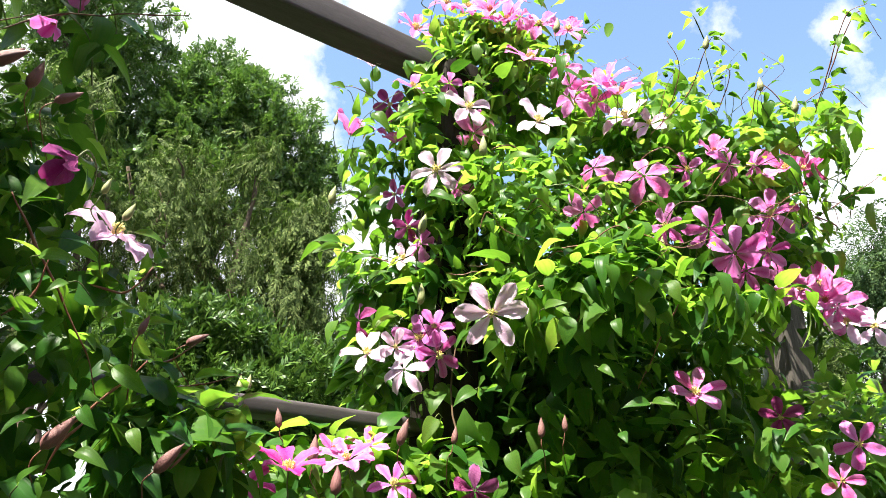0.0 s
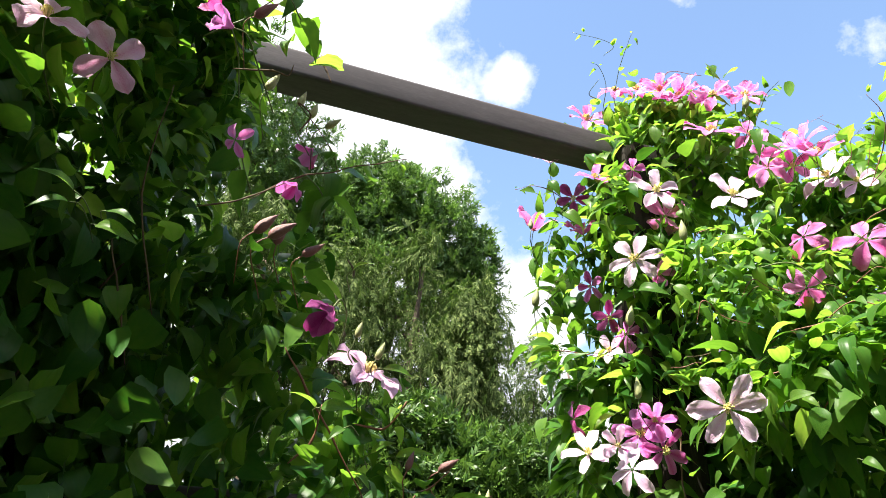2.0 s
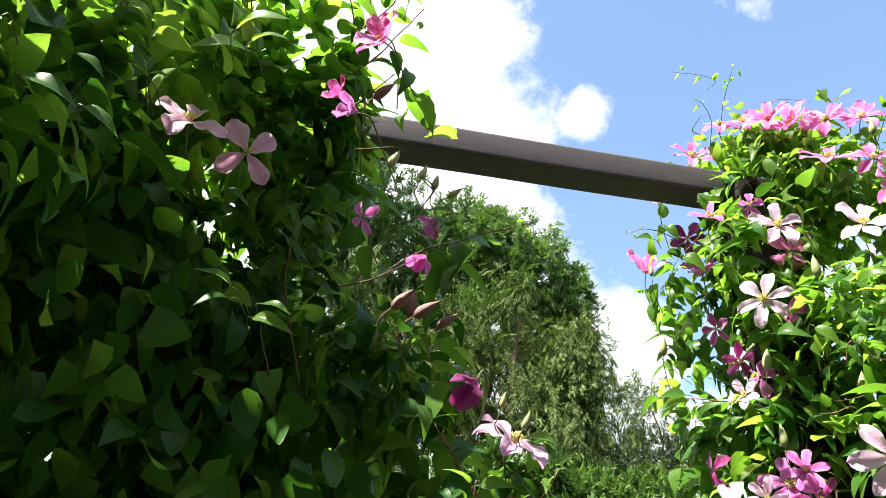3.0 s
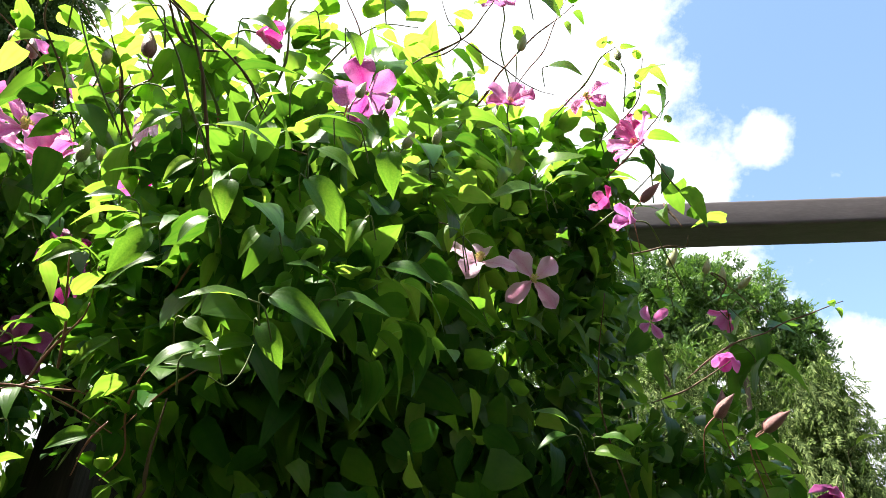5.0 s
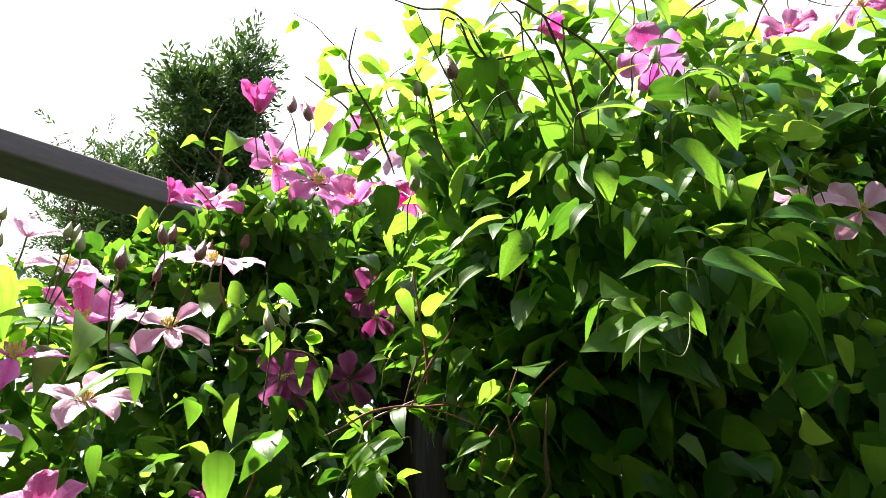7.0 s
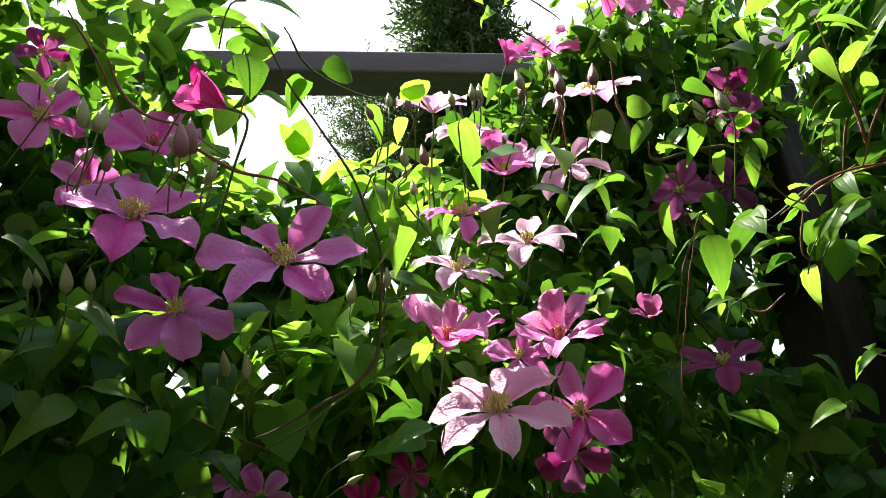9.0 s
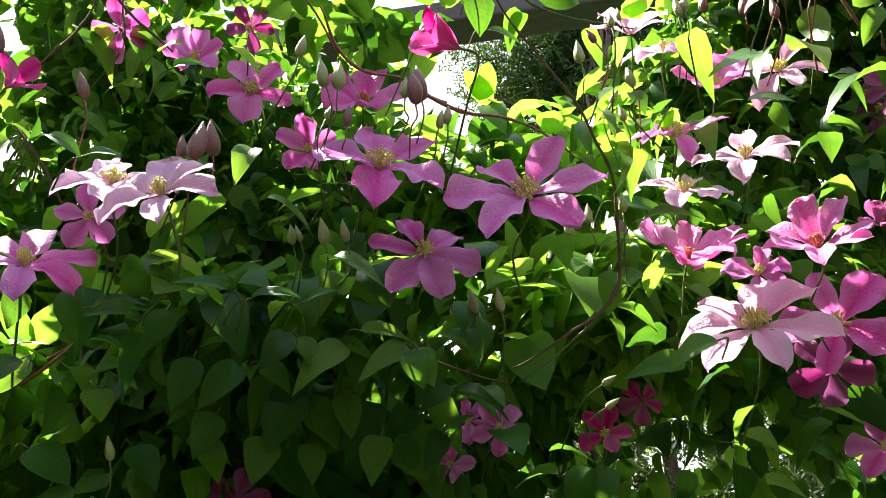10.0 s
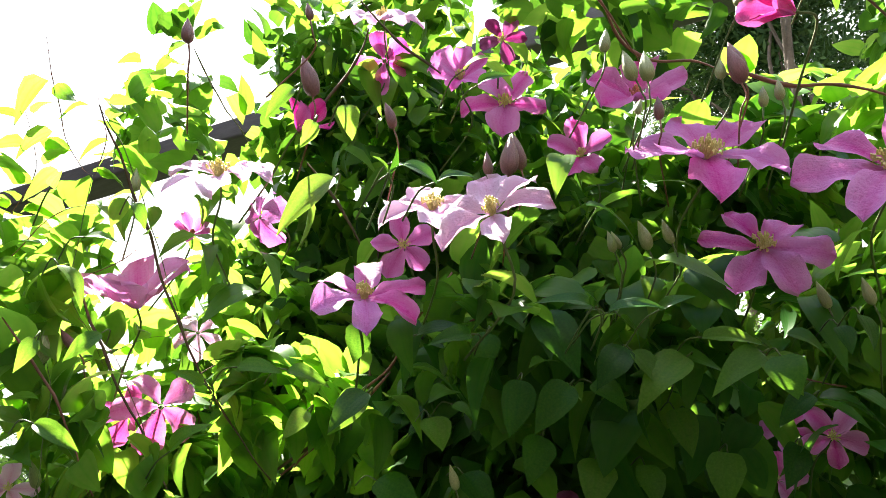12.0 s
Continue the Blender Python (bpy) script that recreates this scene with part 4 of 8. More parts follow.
def bud_mesh(mat, seed):
    """A closed bud of unit length along +z: four seams, a swollen lower half and a drawn-out tip."""
    rng = random.Random(seed)
    verts, faces, rows, sides = [], [], 10, 12
    for i in range(rows + 1):
        t = i / rows
        r = 0.19 * (math.sin(math.pi * t ** 0.62) ** 0.9 if 0 < t < 1 else 0.06 if t == 0 else 0.004)
        r = max(r, 0.006)
        for k in range(sides):
            a = 2 * math.pi * k / sides
            seam = 1 - 0.13 * max(0, math.cos(4 * a + 1.2 * t)) ** 3
            verts.append((r * seam * math.cos(a) + 0.03 * math.sin(3 * t + seed), r * seam * math.sin(a), t))
    for i in range(rows):
        for k in range(sides):
            a, b = i * sides + k, i * sides + (k + 1) % sides
            faces.append((a, b, b + sides, a + sides))
    faces.append(tuple(range(sides - 1, -1, -1)))
    me = bpy.data.meshes.new("sheath")
    me.from_pydata(verts, [], faces)
    me.materials.append(mat)
    me.polygons.foreach_set("use_smooth", [True] * len(me.polygons))
    return me


BUDS = {"green": [bud_mesh(bud_green_mat, k) for k in range(3)], "pink": [bud_mesh(bud_pink_mat, k) for k in range(3)]}


def bud(owner, x, y, z, long, kind, lean, spin):
    """A closed bud on its stalk; x, y, z is its middle."""
    rng = random.Random(round(x * 7919 + y * 104729 + z * 1299709))
    ob = thing("clematis_bud", f"closed {'dusky pink' if kind == 'pink' else 'pale green'} clematis bud on a thin stalk", "flower bud", "clematis buds")
    FOLIAGE[id(owner)].keep_clear.append((Vector((x, y, z)), long * 0.45, 0.10, False))
    view = math.atan2(y + 0.3, x + 0.25)
    axis = Vector((math.cos(view), math.sin(view), 0))
    turn = Matrix.Rotation(radians(-lean if lean else rng.gauss(0, 6)), 4, -axis) @ Matrix.Rotation(radians(spin), 4, "Z")
    ob.matrix_basis = Matrix.Translation((x, y, z)) @ turn @ Matrix.Translation((0, 0, -long / 2)) @ Matrix.Scale(long, 4)
    s = new("sheath", rng.choice(BUDS[kind]))
    s.parent = ob
    foot = ob.matrix_basis @ Vector((0, 0, 0.02))
    way = (ob.matrix_basis.to_3x3() @ Vector((0, 0, -1))).normalized()
    b = foot + (way + Vector((rng.gauss(0, 0.12), rng.gauss(0, 0.12), -0.2)) + axis * 0.4).normalized() * 0.03
    c = b + (Vector((rng.gauss(0, 0.35), rng.gauss(0, 0.35), -0.8)) + axis * 1.3).normalized() * 0.06
    inv = ob.matrix_basis.inverted()
    v, f = tube_rings([inv @ q for q in spline([foot, foot + way * 0.015, b, c], 4)], 0.0009 / long, 5)
    from_arrays("stalk", v, f, stem_green_mat if kind == "green" else stem_red_mat, ob)
    dress(owner, (b, c, c), rng, 3, axis)
    return ob


bloom(vine_a, -0.027, 1.558, 2.154, 176, -1, 0.135, "pale", "open", 6, 224)
bloom(vine_a, 0.085, 1.301, 1.718, 184, -15, 0.138, "pale", "open", 6, 267)
bloom(vine_a, 0.050, 1.611, 2.367, 188, 7, 0.130, "pale", "open", 5, 286)
bloom(vine_a, 0.225, 1.606, 2.325, 187, 22, 0.134, "pale", "open", 5, 339)
bloom(vine_a, 0.063, 1.638, 2.307, 178, -47, 0.125, "pink", "reflex", 5, 266)
bloom(vine_a, -0.303, 1.969, 2.494, 209, 55, 0.151, "pink", "cup", 5, 332)
bloom(vine_a, -0.145, 1.751, 2.342, 175, 53, 0.112, "pink", "cup", 5, 10)
bloom(vine_a, -0.104, 1.762, 2.733, 204, 29, 0.147, "pink", "open", 6, 168)
bloom(vine_a, 0.053, 1.762, 2.815, 178, 33, 0.124, "pink", "open", 5, 340)
bloom(vine_a, 0.168, 1.745, 2.749, 155, 28, 0.139, "pink", "cup", 6, 234)
bloom(vine_a, 0.339, 1.861, 2.800, 180, 24, 0.132, "pink", "cup", 5, 324)
bloom(vine_a, 0.220, 1.685, 2.575, 188, 45, 0.146, "pink", "open", 6, 41)
bloom(vine_a, 0.318, 1.633, 2.453, 109, -19, 0.108, "pink", "reflex", 5, 169)
bloom(vine_a, 0.421, 1.570, 2.384, 165, 50, 0.141, "pink", "cup", 5, 89)
bloom(vine_a, 0.462, 1.654, 2.372, 145, 27, 0.147, "pale", "open", 5, 196)
bloom(vine_a, 0.027, 1.618, 2.140, 199, -25, 0.069, "pink", "cup", 5, 207)
bloom(vine_a, 0.348, 1.564, 2.170, 138, 4, 0.104, "pink", "reflex", 5, 5)
bloom(vine_a, 0.438, 1.464, 2.097, 163, 5, 0.121, "pink", "reflex", 5, 78)
bloom(vine_a, 0.283, 1.394, 1.972, 189, -34, 0.090, "pink", "reflex", 5, 101)
bloom(vine_a, 0.480, 1.475, 1.981, 132, -13, 0.103, "mauve", "open", 6, 330)
bloom(vine_a, 0.573, 1.478, 1.977, 199, -33, 0.112, "mauve", "reflex", 6, 276)
bloom(vine_a, 0.612, 1.456, 1.911, 157, -27, 0.135, "mauve", "reflex", 6, 57)
bloom(vine_a, 0.749, 1.552, 2.049, 154, 7, 0.132, "mauve", "open", 6, 287)
bloom(vine_a, 0.796, 1.528, 2.158, 133, 26, 0.110, "pink", "cup", 5, 50)
bloom(vine_a, 0.868, 1.508, 2.122, 90, 16, 0.066, "rose", "tulip", 4, 222)
bloom(vine_a, 0.747, 1.590, 2.201, 105, -5, 0.113, "mauve", "reflex", 5, 46)
bloom(vine_a, 0.657, 1.605, 2.243, 178, 24, 0.090, "pink", "cup", 5, 1)
bloom(vine_a, 0.584, 1.602, 2.192, 180, -5, 0.088, "mauve", "open", 5, 314)
bloom(vine_a, 0.819, 1.680, 1.933, 174, 5, 0.120, "pink", "open", 6, 75)
bloom(vine_a, 0.935, 1.735, 1.945, 142, 20, 0.134, "pink", "open", 6, 78)
bloom(vine_a, 0.964, 1.739, 1.888, 151, 6, 0.142, "pink", "reflex", 6, 354)
bloom(vine_a, 1.082, 1.800, 1.860, 149, 12, 0.116, "pale", "open", 6, 314)
bloom(vine_a, 0.744, 1.584, 1.970, 155, -1, 0.100, "mauve", "open", 6, 104)
bloom(vine_a, 0.464, 1.365, 1.591, 166, 29, 0.099, "pink", "cup", 6, 346)
bloom(vine_a, -0.066, 1.722, 2.032, 152, -3, 0.114, "mauve", "reflex", 5, 194)
bloom(vine_a, -0.108, 1.734, 1.997, 164, 18, 0.089, "pale", "open", 5, 244)
bloom(vine_a, -0.102, 1.748, 2.093, 203, -33, 0.088, "dark", "open", 5, 74)
bloom(vine_a, -0.179, 1.663, 1.733, 176, 27, 0.121, "pale", "open", 6, 339)
bloom(vine_a, -0.060, 1.655, 1.769, 182, 1, 0.125, "mauve", "open", 6, 249)
bloom(vine_a, -0.088, 1.585, 1.677, 163, 13, 0.106, "pale", "reflex", 6, 348)
bloom(vine_a, -0.016, 1.637, 1.726, 211, -18, 0.110, "mauve", "open", 6, 322)
bloom(vine_a, -0.210, 1.730, 1.830, 117, 1, 0.097, "dark", "reflex", 4, 108)
bloom(vine_a, -0.258, 1.287, 1.433, 191, 62, 0.119, "rose", "cup", 6, 130)
bloom(vine_a, -0.318, 1.225, 1.396, 215, 58, 0.102, "rose", "cup", 6, 60)
bloom(vine_a, -0.366, 1.363, 1.455, 195, 37, 0.065, "mauve", "cup", 5, 52)
bloom(vine_a, -0.174, 1.400, 1.464, 172, 51, 0.119, "pink", "open", 6, 23)
bloom(vine_a, -0.090, 1.412, 1.424, 194, 27, 0.103, "mauve", "open", 6, 108)
bloom(vine_a, 0.059, 1.415, 1.417, 178, -22, 0.087, "dark", "reflex", 5, 217)
bloom(vine_a, 0.698, 1.549, 1.584, 156, -5, 0.092, "dark", "open", 5, 1)
bloom(vine_a, 0.845, 1.541, 1.532, 151, -4, 0.101, "mauve", "open", 5, 244)
bloom(vine_a, 0.765, 1.479, 1.452, 153, 7, 0.083, "pink", "open", 5, 122)
bloom(vine_a, -0.163, 1.721, 2.445, 186, -38, 0.095, "dark", "open", 5, 112)
bloom(vine_a, -0.139, 1.756, 2.187, 155, -25, 0.083, "mauve", "open", 5, 295)
bloom(vine_a, -0.014, 1.719, 2.789, 191, 38, 0.121, "pink", "open", 5, 173)
bloom(vine_a, 0.115, 1.730, 2.772, 166, 28, 0.130, "pink", "cup", 6, 114)
bloom(vine_a, 0.264, 1.781, 2.770, 172, 18, 0.124, "pink", "open", 5, 173)
bloom(vine_a, 0.348, 1.782, 2.752, 189, 24, 0.133, "pink", "open", 6, 254)
bloom(vine_a, 0.205, 1.771, 2.792, 174, -2, 0.106, "pink", "reflex", 5, 21)
bloom(vine_a, 0.316, 1.688, 2.551, 190, 10, 0.113, "pink", "open", 5, 351)
bloom(vine_a, 0.319, 1.610, 2.397, 179, 2, 0.098, "pink", "reflex", 5, 8)
bloom(vine_a, 0.405, 1.593, 2.430, 141, 36, 0.122, "pink", "cup", 6, 270)
bloom(vine_a, 0.508, 1.609, 2.324, 153, 13, 0.098, "pale", "open", 5, 304)
bloom(vine_a, 0.375, 1.605, 2.386, 167, -8, 0.090, "pink", "open", 5, 7)
bloom(vine_a, -0.219, 1.740, 2.583, 187, 40, 0.099, "pale", "cup", 5, 284)
bloom(vine_a, -0.099, 1.657, 2.457, 194, 36, 0.108, "mauve", "open", 5, 132)
bloom(vine_a, -0.001, 1.611, 2.439, 180, -19, 0.075, "mauve", "reflex", 5, 208)
bloom(vine_a, 0.658, 1.526, 2.167, 207, -15, 0.107, "mauve", "reflex", 6, 3)
bloom(vine_a, 0.644, 1.488, 1.883, 157, -11, 0.105, "mauve", "reflex", 6, 17)
bloom(vine_a, 0.846, 1.676, 1.908, 153, 20, 0.113, "pink", "open", 6, 65)
bloom(vine_a, 0.917, 1.704, 1.890, 162, 21, 0.123, "pink", "cup", 6, 344)
bloom(vine_a, 0.983, 1.740, 1.852, 151, 17, 0.119, "pale", "open", 6, 71)
bloom(vine_a, 0.823, 1.518, 2.150, 172, 16, 0.081, "rose", "cup", 5, 272)
bloom(vine_a, -0.024, 1.650, 1.793, 171, 11, 0.099, "mauve", "open", 6, 335)
bloom(vine_a, -0.112, 1.630, 1.739, 194, 2, 0.090, "pale", "open", 5, 339)
bloom(vine_a, -0.145, 1.450, 1.497, 186, 46, 0.090, "pink", "open", 6, 124)
bloom(vine_a, -0.208, 1.444, 1.484, 188, 56, 0.079, "pink", "cup", 5, 128)
bloom(vine_b, -0.444, 0.905, 1.694, 248, 46, 0.124, "pale", "open", 6, 189)
bloom(vine_b, -0.467, 0.818, 1.761, 159, -49, 0.060, "dark", "tulip", 4, 279)
bloom(vine_b, -0.560, 0.850, 2.000, 150, -58, 0.045, "mauve", "tulip", 4, 39)
bloom(vine_b, -0.555, 0.909, 2.103, 134, -49, 0.058, "pink", "tulip", 4, 269)
bloom(vine_b, -0.800, 0.535, 2.108, 222, 22, 0.112, "pale", "open", 4, 250)
bloom(vine_b, -0.763, 0.626, 2.106, 230, -16, 0.109, "pale", "open", 4, 309)
bloom(vine_b, -0.575, 0.702, 2.347, 158, 14, 0.101, "pink", "cup", 5, 13)
bloom(vine_b, -0.594, 0.661, 2.160, 150, -3, 0.054, "mauve", "tulip", 4, 340)
bloom(vine_b, -0.767, 0.243, 2.208, 237, -57, 0.093, "mauve", "reflex", 5, 33)
bloom(vine_b, -0.696, 0.487, 2.346, 221, 9, 0.084, "pink", "cup", 5, 123)
bloom(vine_b, -0.641, 0.676, 2.485, 193, 19, 0.092, "pink", "open", 5, 220)
bloom(vine_b, -0.596, 0.736, 2.404, 159, 1, 0.080, "rose", "cup", 5, 331)
bloom(vine_b, -0.676, 0.463, 2.563, 211, 15, 0.094, "pink", "cup", 5, 122)
bloom(vine_b, -0.827, 0.099, 2.239, 301, -18, 0.050, "rose", "tulip", 4, 333)
bloom(vine_b, -0.659, 0.815, 2.077, 171, -36, 0.060, "pink", "reflex", 4, 196)
bloom(vine_b, -0.647, 0.699, 2.241, 172, 9, 0.050, "rose", "tulip", 4, 112)
bloom(vine_b, -1.198, 0.534, 1.913, 225, -2, 0.050, "mauve", "cup", 5, 114)
bloom(vine_l, -1.423, 0.106, 2.533, 249, 4, 0.138, "pink", "cup", 5, 64)
bloom(vine_l, -1.383, 0.027, 2.373, 262, 15, 0.163, "pink", "open", 6, 28)
bloom(vine_l, -1.267, 0.047, 2.241, 239, 33, 0.125, "pink", "cup", 6, 54)
bloom(vine_l, -1.547, -0.125, 2.366, 252, 31, 0.127, "pink", "cup", 5, 248)
bloom(vine_l, -1.590, -0.192, 2.383, 285, 24, 0.073, "rose", "tulip", 5, 359)
bloom(vine_l, -1.328, -0.118, 2.435, 259, 15, 0.080, "rose", "tulip", 5, 58)
bloom(vine_l, -1.426, -0.049, 2.425, 277, 2, 0.135, "pink", "open", 6, 17)
bloom(vine_l, -1.294, 0.191, 2.468, 222, 1, 0.151, "pale", "open", 6, 355)
bloom(vine_l, -1.355, 0.214, 2.398, 263, -22, 0.101, "rose", "reflex", 5, 192)
bloom(vine_l, -1.444, 0.033, 2.601, 253, 25, 0.087, "pink", "cup", 5, 146)
# mauve flowers by the post, their shade put into a darker petal
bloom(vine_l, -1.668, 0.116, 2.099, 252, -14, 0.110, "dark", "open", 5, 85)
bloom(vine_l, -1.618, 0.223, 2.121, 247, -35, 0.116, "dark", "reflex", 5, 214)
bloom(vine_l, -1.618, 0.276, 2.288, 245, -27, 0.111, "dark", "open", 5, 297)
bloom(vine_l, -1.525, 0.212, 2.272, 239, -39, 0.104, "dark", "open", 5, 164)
bloom(vine_c, -1.307, -0.148, 2.074, 257, 52, 0.141, "pale", "open", 6, 152)
bloom(vine_c, -1.364, -0.179, 1.989, 255, 27, 0.127, "pale", "open", 6, 20)
bloom(vine_c, -1.311, -0.290, 1.936, 271, 38, 0.113, "pink", "cup", 6, 330)
bloom(vine_c, -1.345, -0.332, 2.028, 279, 46, 0.121, "pale", "open", 6, 12)
bloom(vine_c, -1.295, -0.384, 2.026, 267, 55, 0.096, "pale", "cup", 6, 178)
bloom(vine_c, -1.302, -0.354, 1.865, 275, 52, 0.122, "mauve", "open", 6, 302)
bloom(vine_c, -1.349, -0.260, 1.849, 255, 38, 0.128, "pale", "open", 6, 47)
bloom(vine_c, -1.267, -0.370, 1.767, 276, 49, 0.113, "pale", "open", 6, 263)
bloom(vine_c, -1.239, -0.393, 1.667, 278, 40, 0.120, "pink", "cup", 8, 342)
bloom(vine_c, -1.170, -0.287, 1.642, 249, 40, 0.097, "pink", "cup", 8, 227)
bloom(vine_c, -1.294, -0.303, 1.668, 282, 30, 0.088, "mauve", "open", 6, 284)
bloom(vine_c, -1.207, -0.350, 1.581, 255, 41, 0.151, "pale", "open", 7, 38)
bloom(vine_c, -1.266, -0.246, 1.594, 247, 2, 0.123, "mauve", "open", 5, 156)
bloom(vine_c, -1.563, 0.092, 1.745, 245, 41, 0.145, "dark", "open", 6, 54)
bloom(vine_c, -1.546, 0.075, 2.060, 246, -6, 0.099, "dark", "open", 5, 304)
bloom(vine_c, -1.489, -0.046, 1.796, 250, 24, 0.054, "rose", "tulip", 4, 106)
bloom(vine_c, -1.199, 0.287, 1.696, 226, -9, 0.074, "mauve", "open", 5, 163)
bloom(vine_c, -1.110, -0.699, 1.749, 289, 33, 0.147, "mauve", "open", 6, 360)
bloom(vine_c, -1.127, -0.559, 1.709, 266, 19, 0.152, "mauve", "open", 6, 337)
bloom(vine_c, -1.176, -0.666, 1.682, 280, 16, 0.114, "mauve", "open", 6, 321)
bloom(vine_c, -1.041, -0.610, 1.826, 222, 4, 0.061, "rose", "tulip", 4, 163)
bloom(vine_c, -1.490, -0.611, 1.559, 274, 4, 0.078, "mauve", "open", 5, 176)
bloom(vine_c, -1.444, -0.481, 1.533, 266, 10, 0.067, "rose", "cup", 5, 263)
bloom(vine_c, -1.481, -0.422, 1.578, 263, -6, 0.066, "rose", "reflex", 5, 172)
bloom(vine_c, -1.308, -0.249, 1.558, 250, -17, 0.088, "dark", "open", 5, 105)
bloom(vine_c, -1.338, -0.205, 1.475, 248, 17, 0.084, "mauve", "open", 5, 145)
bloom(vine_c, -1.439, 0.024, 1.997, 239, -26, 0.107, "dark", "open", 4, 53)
bloom(vine_c, -1.037, -0.881, 1.700, 269, 32, 0.113, "pale", "open", 6, 136)
bloom(vine_c, -1.069, -0.946, 1.737, 294, 44, 0.114, "pale", "open", 6, 356)
bloom(vine_c, -1.059, -1.013, 1.657, 305, 38, 0.112, "mauve", "open", 6, 346)
bloom(vine_c, -1.120, -0.997, 1.734, 292, -5, 0.069, "mauve", "open", 5, 226)
bloom(vine_c, -1.050, -1.176, 1.826, 293, 48, 0.131, "pale", "open", 6, 180)
bloom(vine_c, -1.187, -1.215, 1.854, 244, -16, 0.080, "mauve", "reflex", 5, 122)
bloom(vine_c, -1.139, -1.136, 1.930, 331, 20, 0.060, "rose", "tulip", 4, 32)
bloom(vine_c, -1.209, -1.051, 2.063, 293, -42, 0.086, "mauve", "reflex", 5, 98)
bloom(vine_c, -1.223, -0.952, 2.009, 286, 8, 0.085, "mauve", "cup", 6, 282)
bloom(vine_c, -1.369, -0.929, 2.064, 282, 10, 0.127, "mauve", "open", 5, 312)
bloom(vine_c, -1.291, -0.748, 1.957, 280, 21, 0.122, "mauve", "cup", 5, 130)
bloom(vine_c, -1.316, -0.827, 1.913, 276, 2, 0.081, "mauve", "cup", 5, 283)
bloom(vine_c, -1.177, -1.036, 2.101, 293, 46, 0.117, "pale", "open", 6, 279)
bloom(vine_c, -1.283, -0.904, 2.107, 281, -23, 0.073, "dark", "open", 5, 250)
bloom(vine_c, -1.549, -0.655, 1.586, 265, 4, 0.073, "mauve", "open", 5, 239)
bloom(vine_c, -1.511, -0.682, 1.521, 266, 6, 0.070, "pink", "open", 5, 273)
bloom(vine_c, -1.353, -0.917, 1.478, 285, -4, 0.082, "dark", "reflex", 5, 131)
bloom(vine_d, -1.124, -1.331, 1.733, 288, 50, 0.151, "pink", "cup", 6, 254)
bloom(vine_d, -1.175, -1.325, 1.629, 331, 2, 0.105, "pink", "reflex", 5, 101)
bloom(vine_d, -1.176, -1.373, 1.626, 353, -8, 0.073, "rose", "reflex", 4, 175)
bloom(vine_d, -1.155, -1.511, 1.556, 319, 25, 0.062, "pale", "open", 5, 277)
bloom(vine_d, -1.232, -1.354, 1.884, 310, 15, 0.057, "mauve", "cup", 5, 249)
bloom(vine_d, -1.250, -1.343, 1.745, 309, 9, 0.070, "pale", "reflex", 5, 106)

bud(vine_a, -0.053, 1.528, 2.002, 0.052, "green", 13, 234)
bud(vine_a, -0.057, 1.587, 1.853, 0.052, "green", 2, 4)
bud(vine_a, 0.078, 1.446, 2.158, 0.052, "green", 1, 90)
bud(vine_a, -0.249, 1.403, 2.195, 0.029, "green", 5, 167)
bud(vine_a, -0.256, 1.485, 2.048, 0.048, "green", 10, 233)
bud(vine_a, 0.530, 1.251, 2.297, 0.035, "green", 9, 125)
bud(vine_a, 0.635, 1.269, 2.208, 0.035, "green", 4, 266)
bud(vine_a, 0.699, 1.268, 2.160, 0.037, "green", 10, 126)
bud(vine_a, 0.467, 1.486, 1.938, 0.045, "green", 10, 313)
bud(vine_a, 0.218, 1.345, 1.529, 0.031, "pink", 6, 351)
bud(vine_a, -0.071, 1.363, 1.511, 0.052, "pink", 14, 187)
bud(vine_a, 0.176, 1.352, 1.522, 0.037, "pink", 1, 60)
bud(vine_a, 0.021, 1.365, 1.508, 0.033, "pink", 10, 337)
bud(vine_a, -0.361, 1.302, 1.580, 0.033, "green", -1, 249)
bud(vine_a, -0.347, 1.306, 1.583, 0.033, "green", 7, 263)
bud(vine_a, -0.293, 1.330, 1.527, 0.037, "pink", -10, 281)
bud(vine_a, -0.229, 1.349, 1.477, 0.052, "pink", 2, 240)
bud(vine_a, -0.187, 1.361, 1.426, 0.052, "pink", -2, 225)
bud(vine_a, 0.115, 1.555, 1.933, 0.052, "green", 8, 229)
bud(vine_a, 0.228, 1.286, 2.364, 0.040, "green", 7, 10)
bud(vine_a, 0.353, 1.468, 2.044, 0.040, "green", -10, 159)
bud(vine_b, -0.532, 0.878, 1.891, 0.041, "pink", 55, 234)
bud(vine_b, -0.568, 0.788, 1.892, 0.045, "pink", 50, 79)
bud(vine_b, -0.353, 1.030, 1.586, 0.036, "pink", 60, 247)
bud(vine_b, -0.417, 0.821, 1.423, 0.048, "pink", 35, 227)
bud(vine_b, -0.320, 0.898, 1.406, 0.046, "pink", 45, 15)
bud(vine_b, -0.477, 0.667, 1.802, 0.040, "pink", 60, 170)
bud(vine_b, -0.507, 0.854, 2.112, 0.032, "green", 60, 81)
bud(vine_b, -0.417, 0.882, 1.717, 0.029, "green", 25, 19)
bud(vine_b, -0.441, 0.858, 1.742, 0.025, "green", 20, 48)
bud(vine_b, -0.366, 0.871, 1.560, 0.027, "pink", 20, 114)
bud(vine_b, -0.924, -0.027, 2.150, 0.034, "green", 0, 65)
bud(vine_b, -0.994, 0.010, 2.066, 0.039, "green", 10, 70)
bud(vine_b, -0.750, 0.218, 2.181, 0.034, "green", 20, 13)
bud(vine_b, -0.890, 0.001, 2.172, 0.049, "pink", -10, 168)
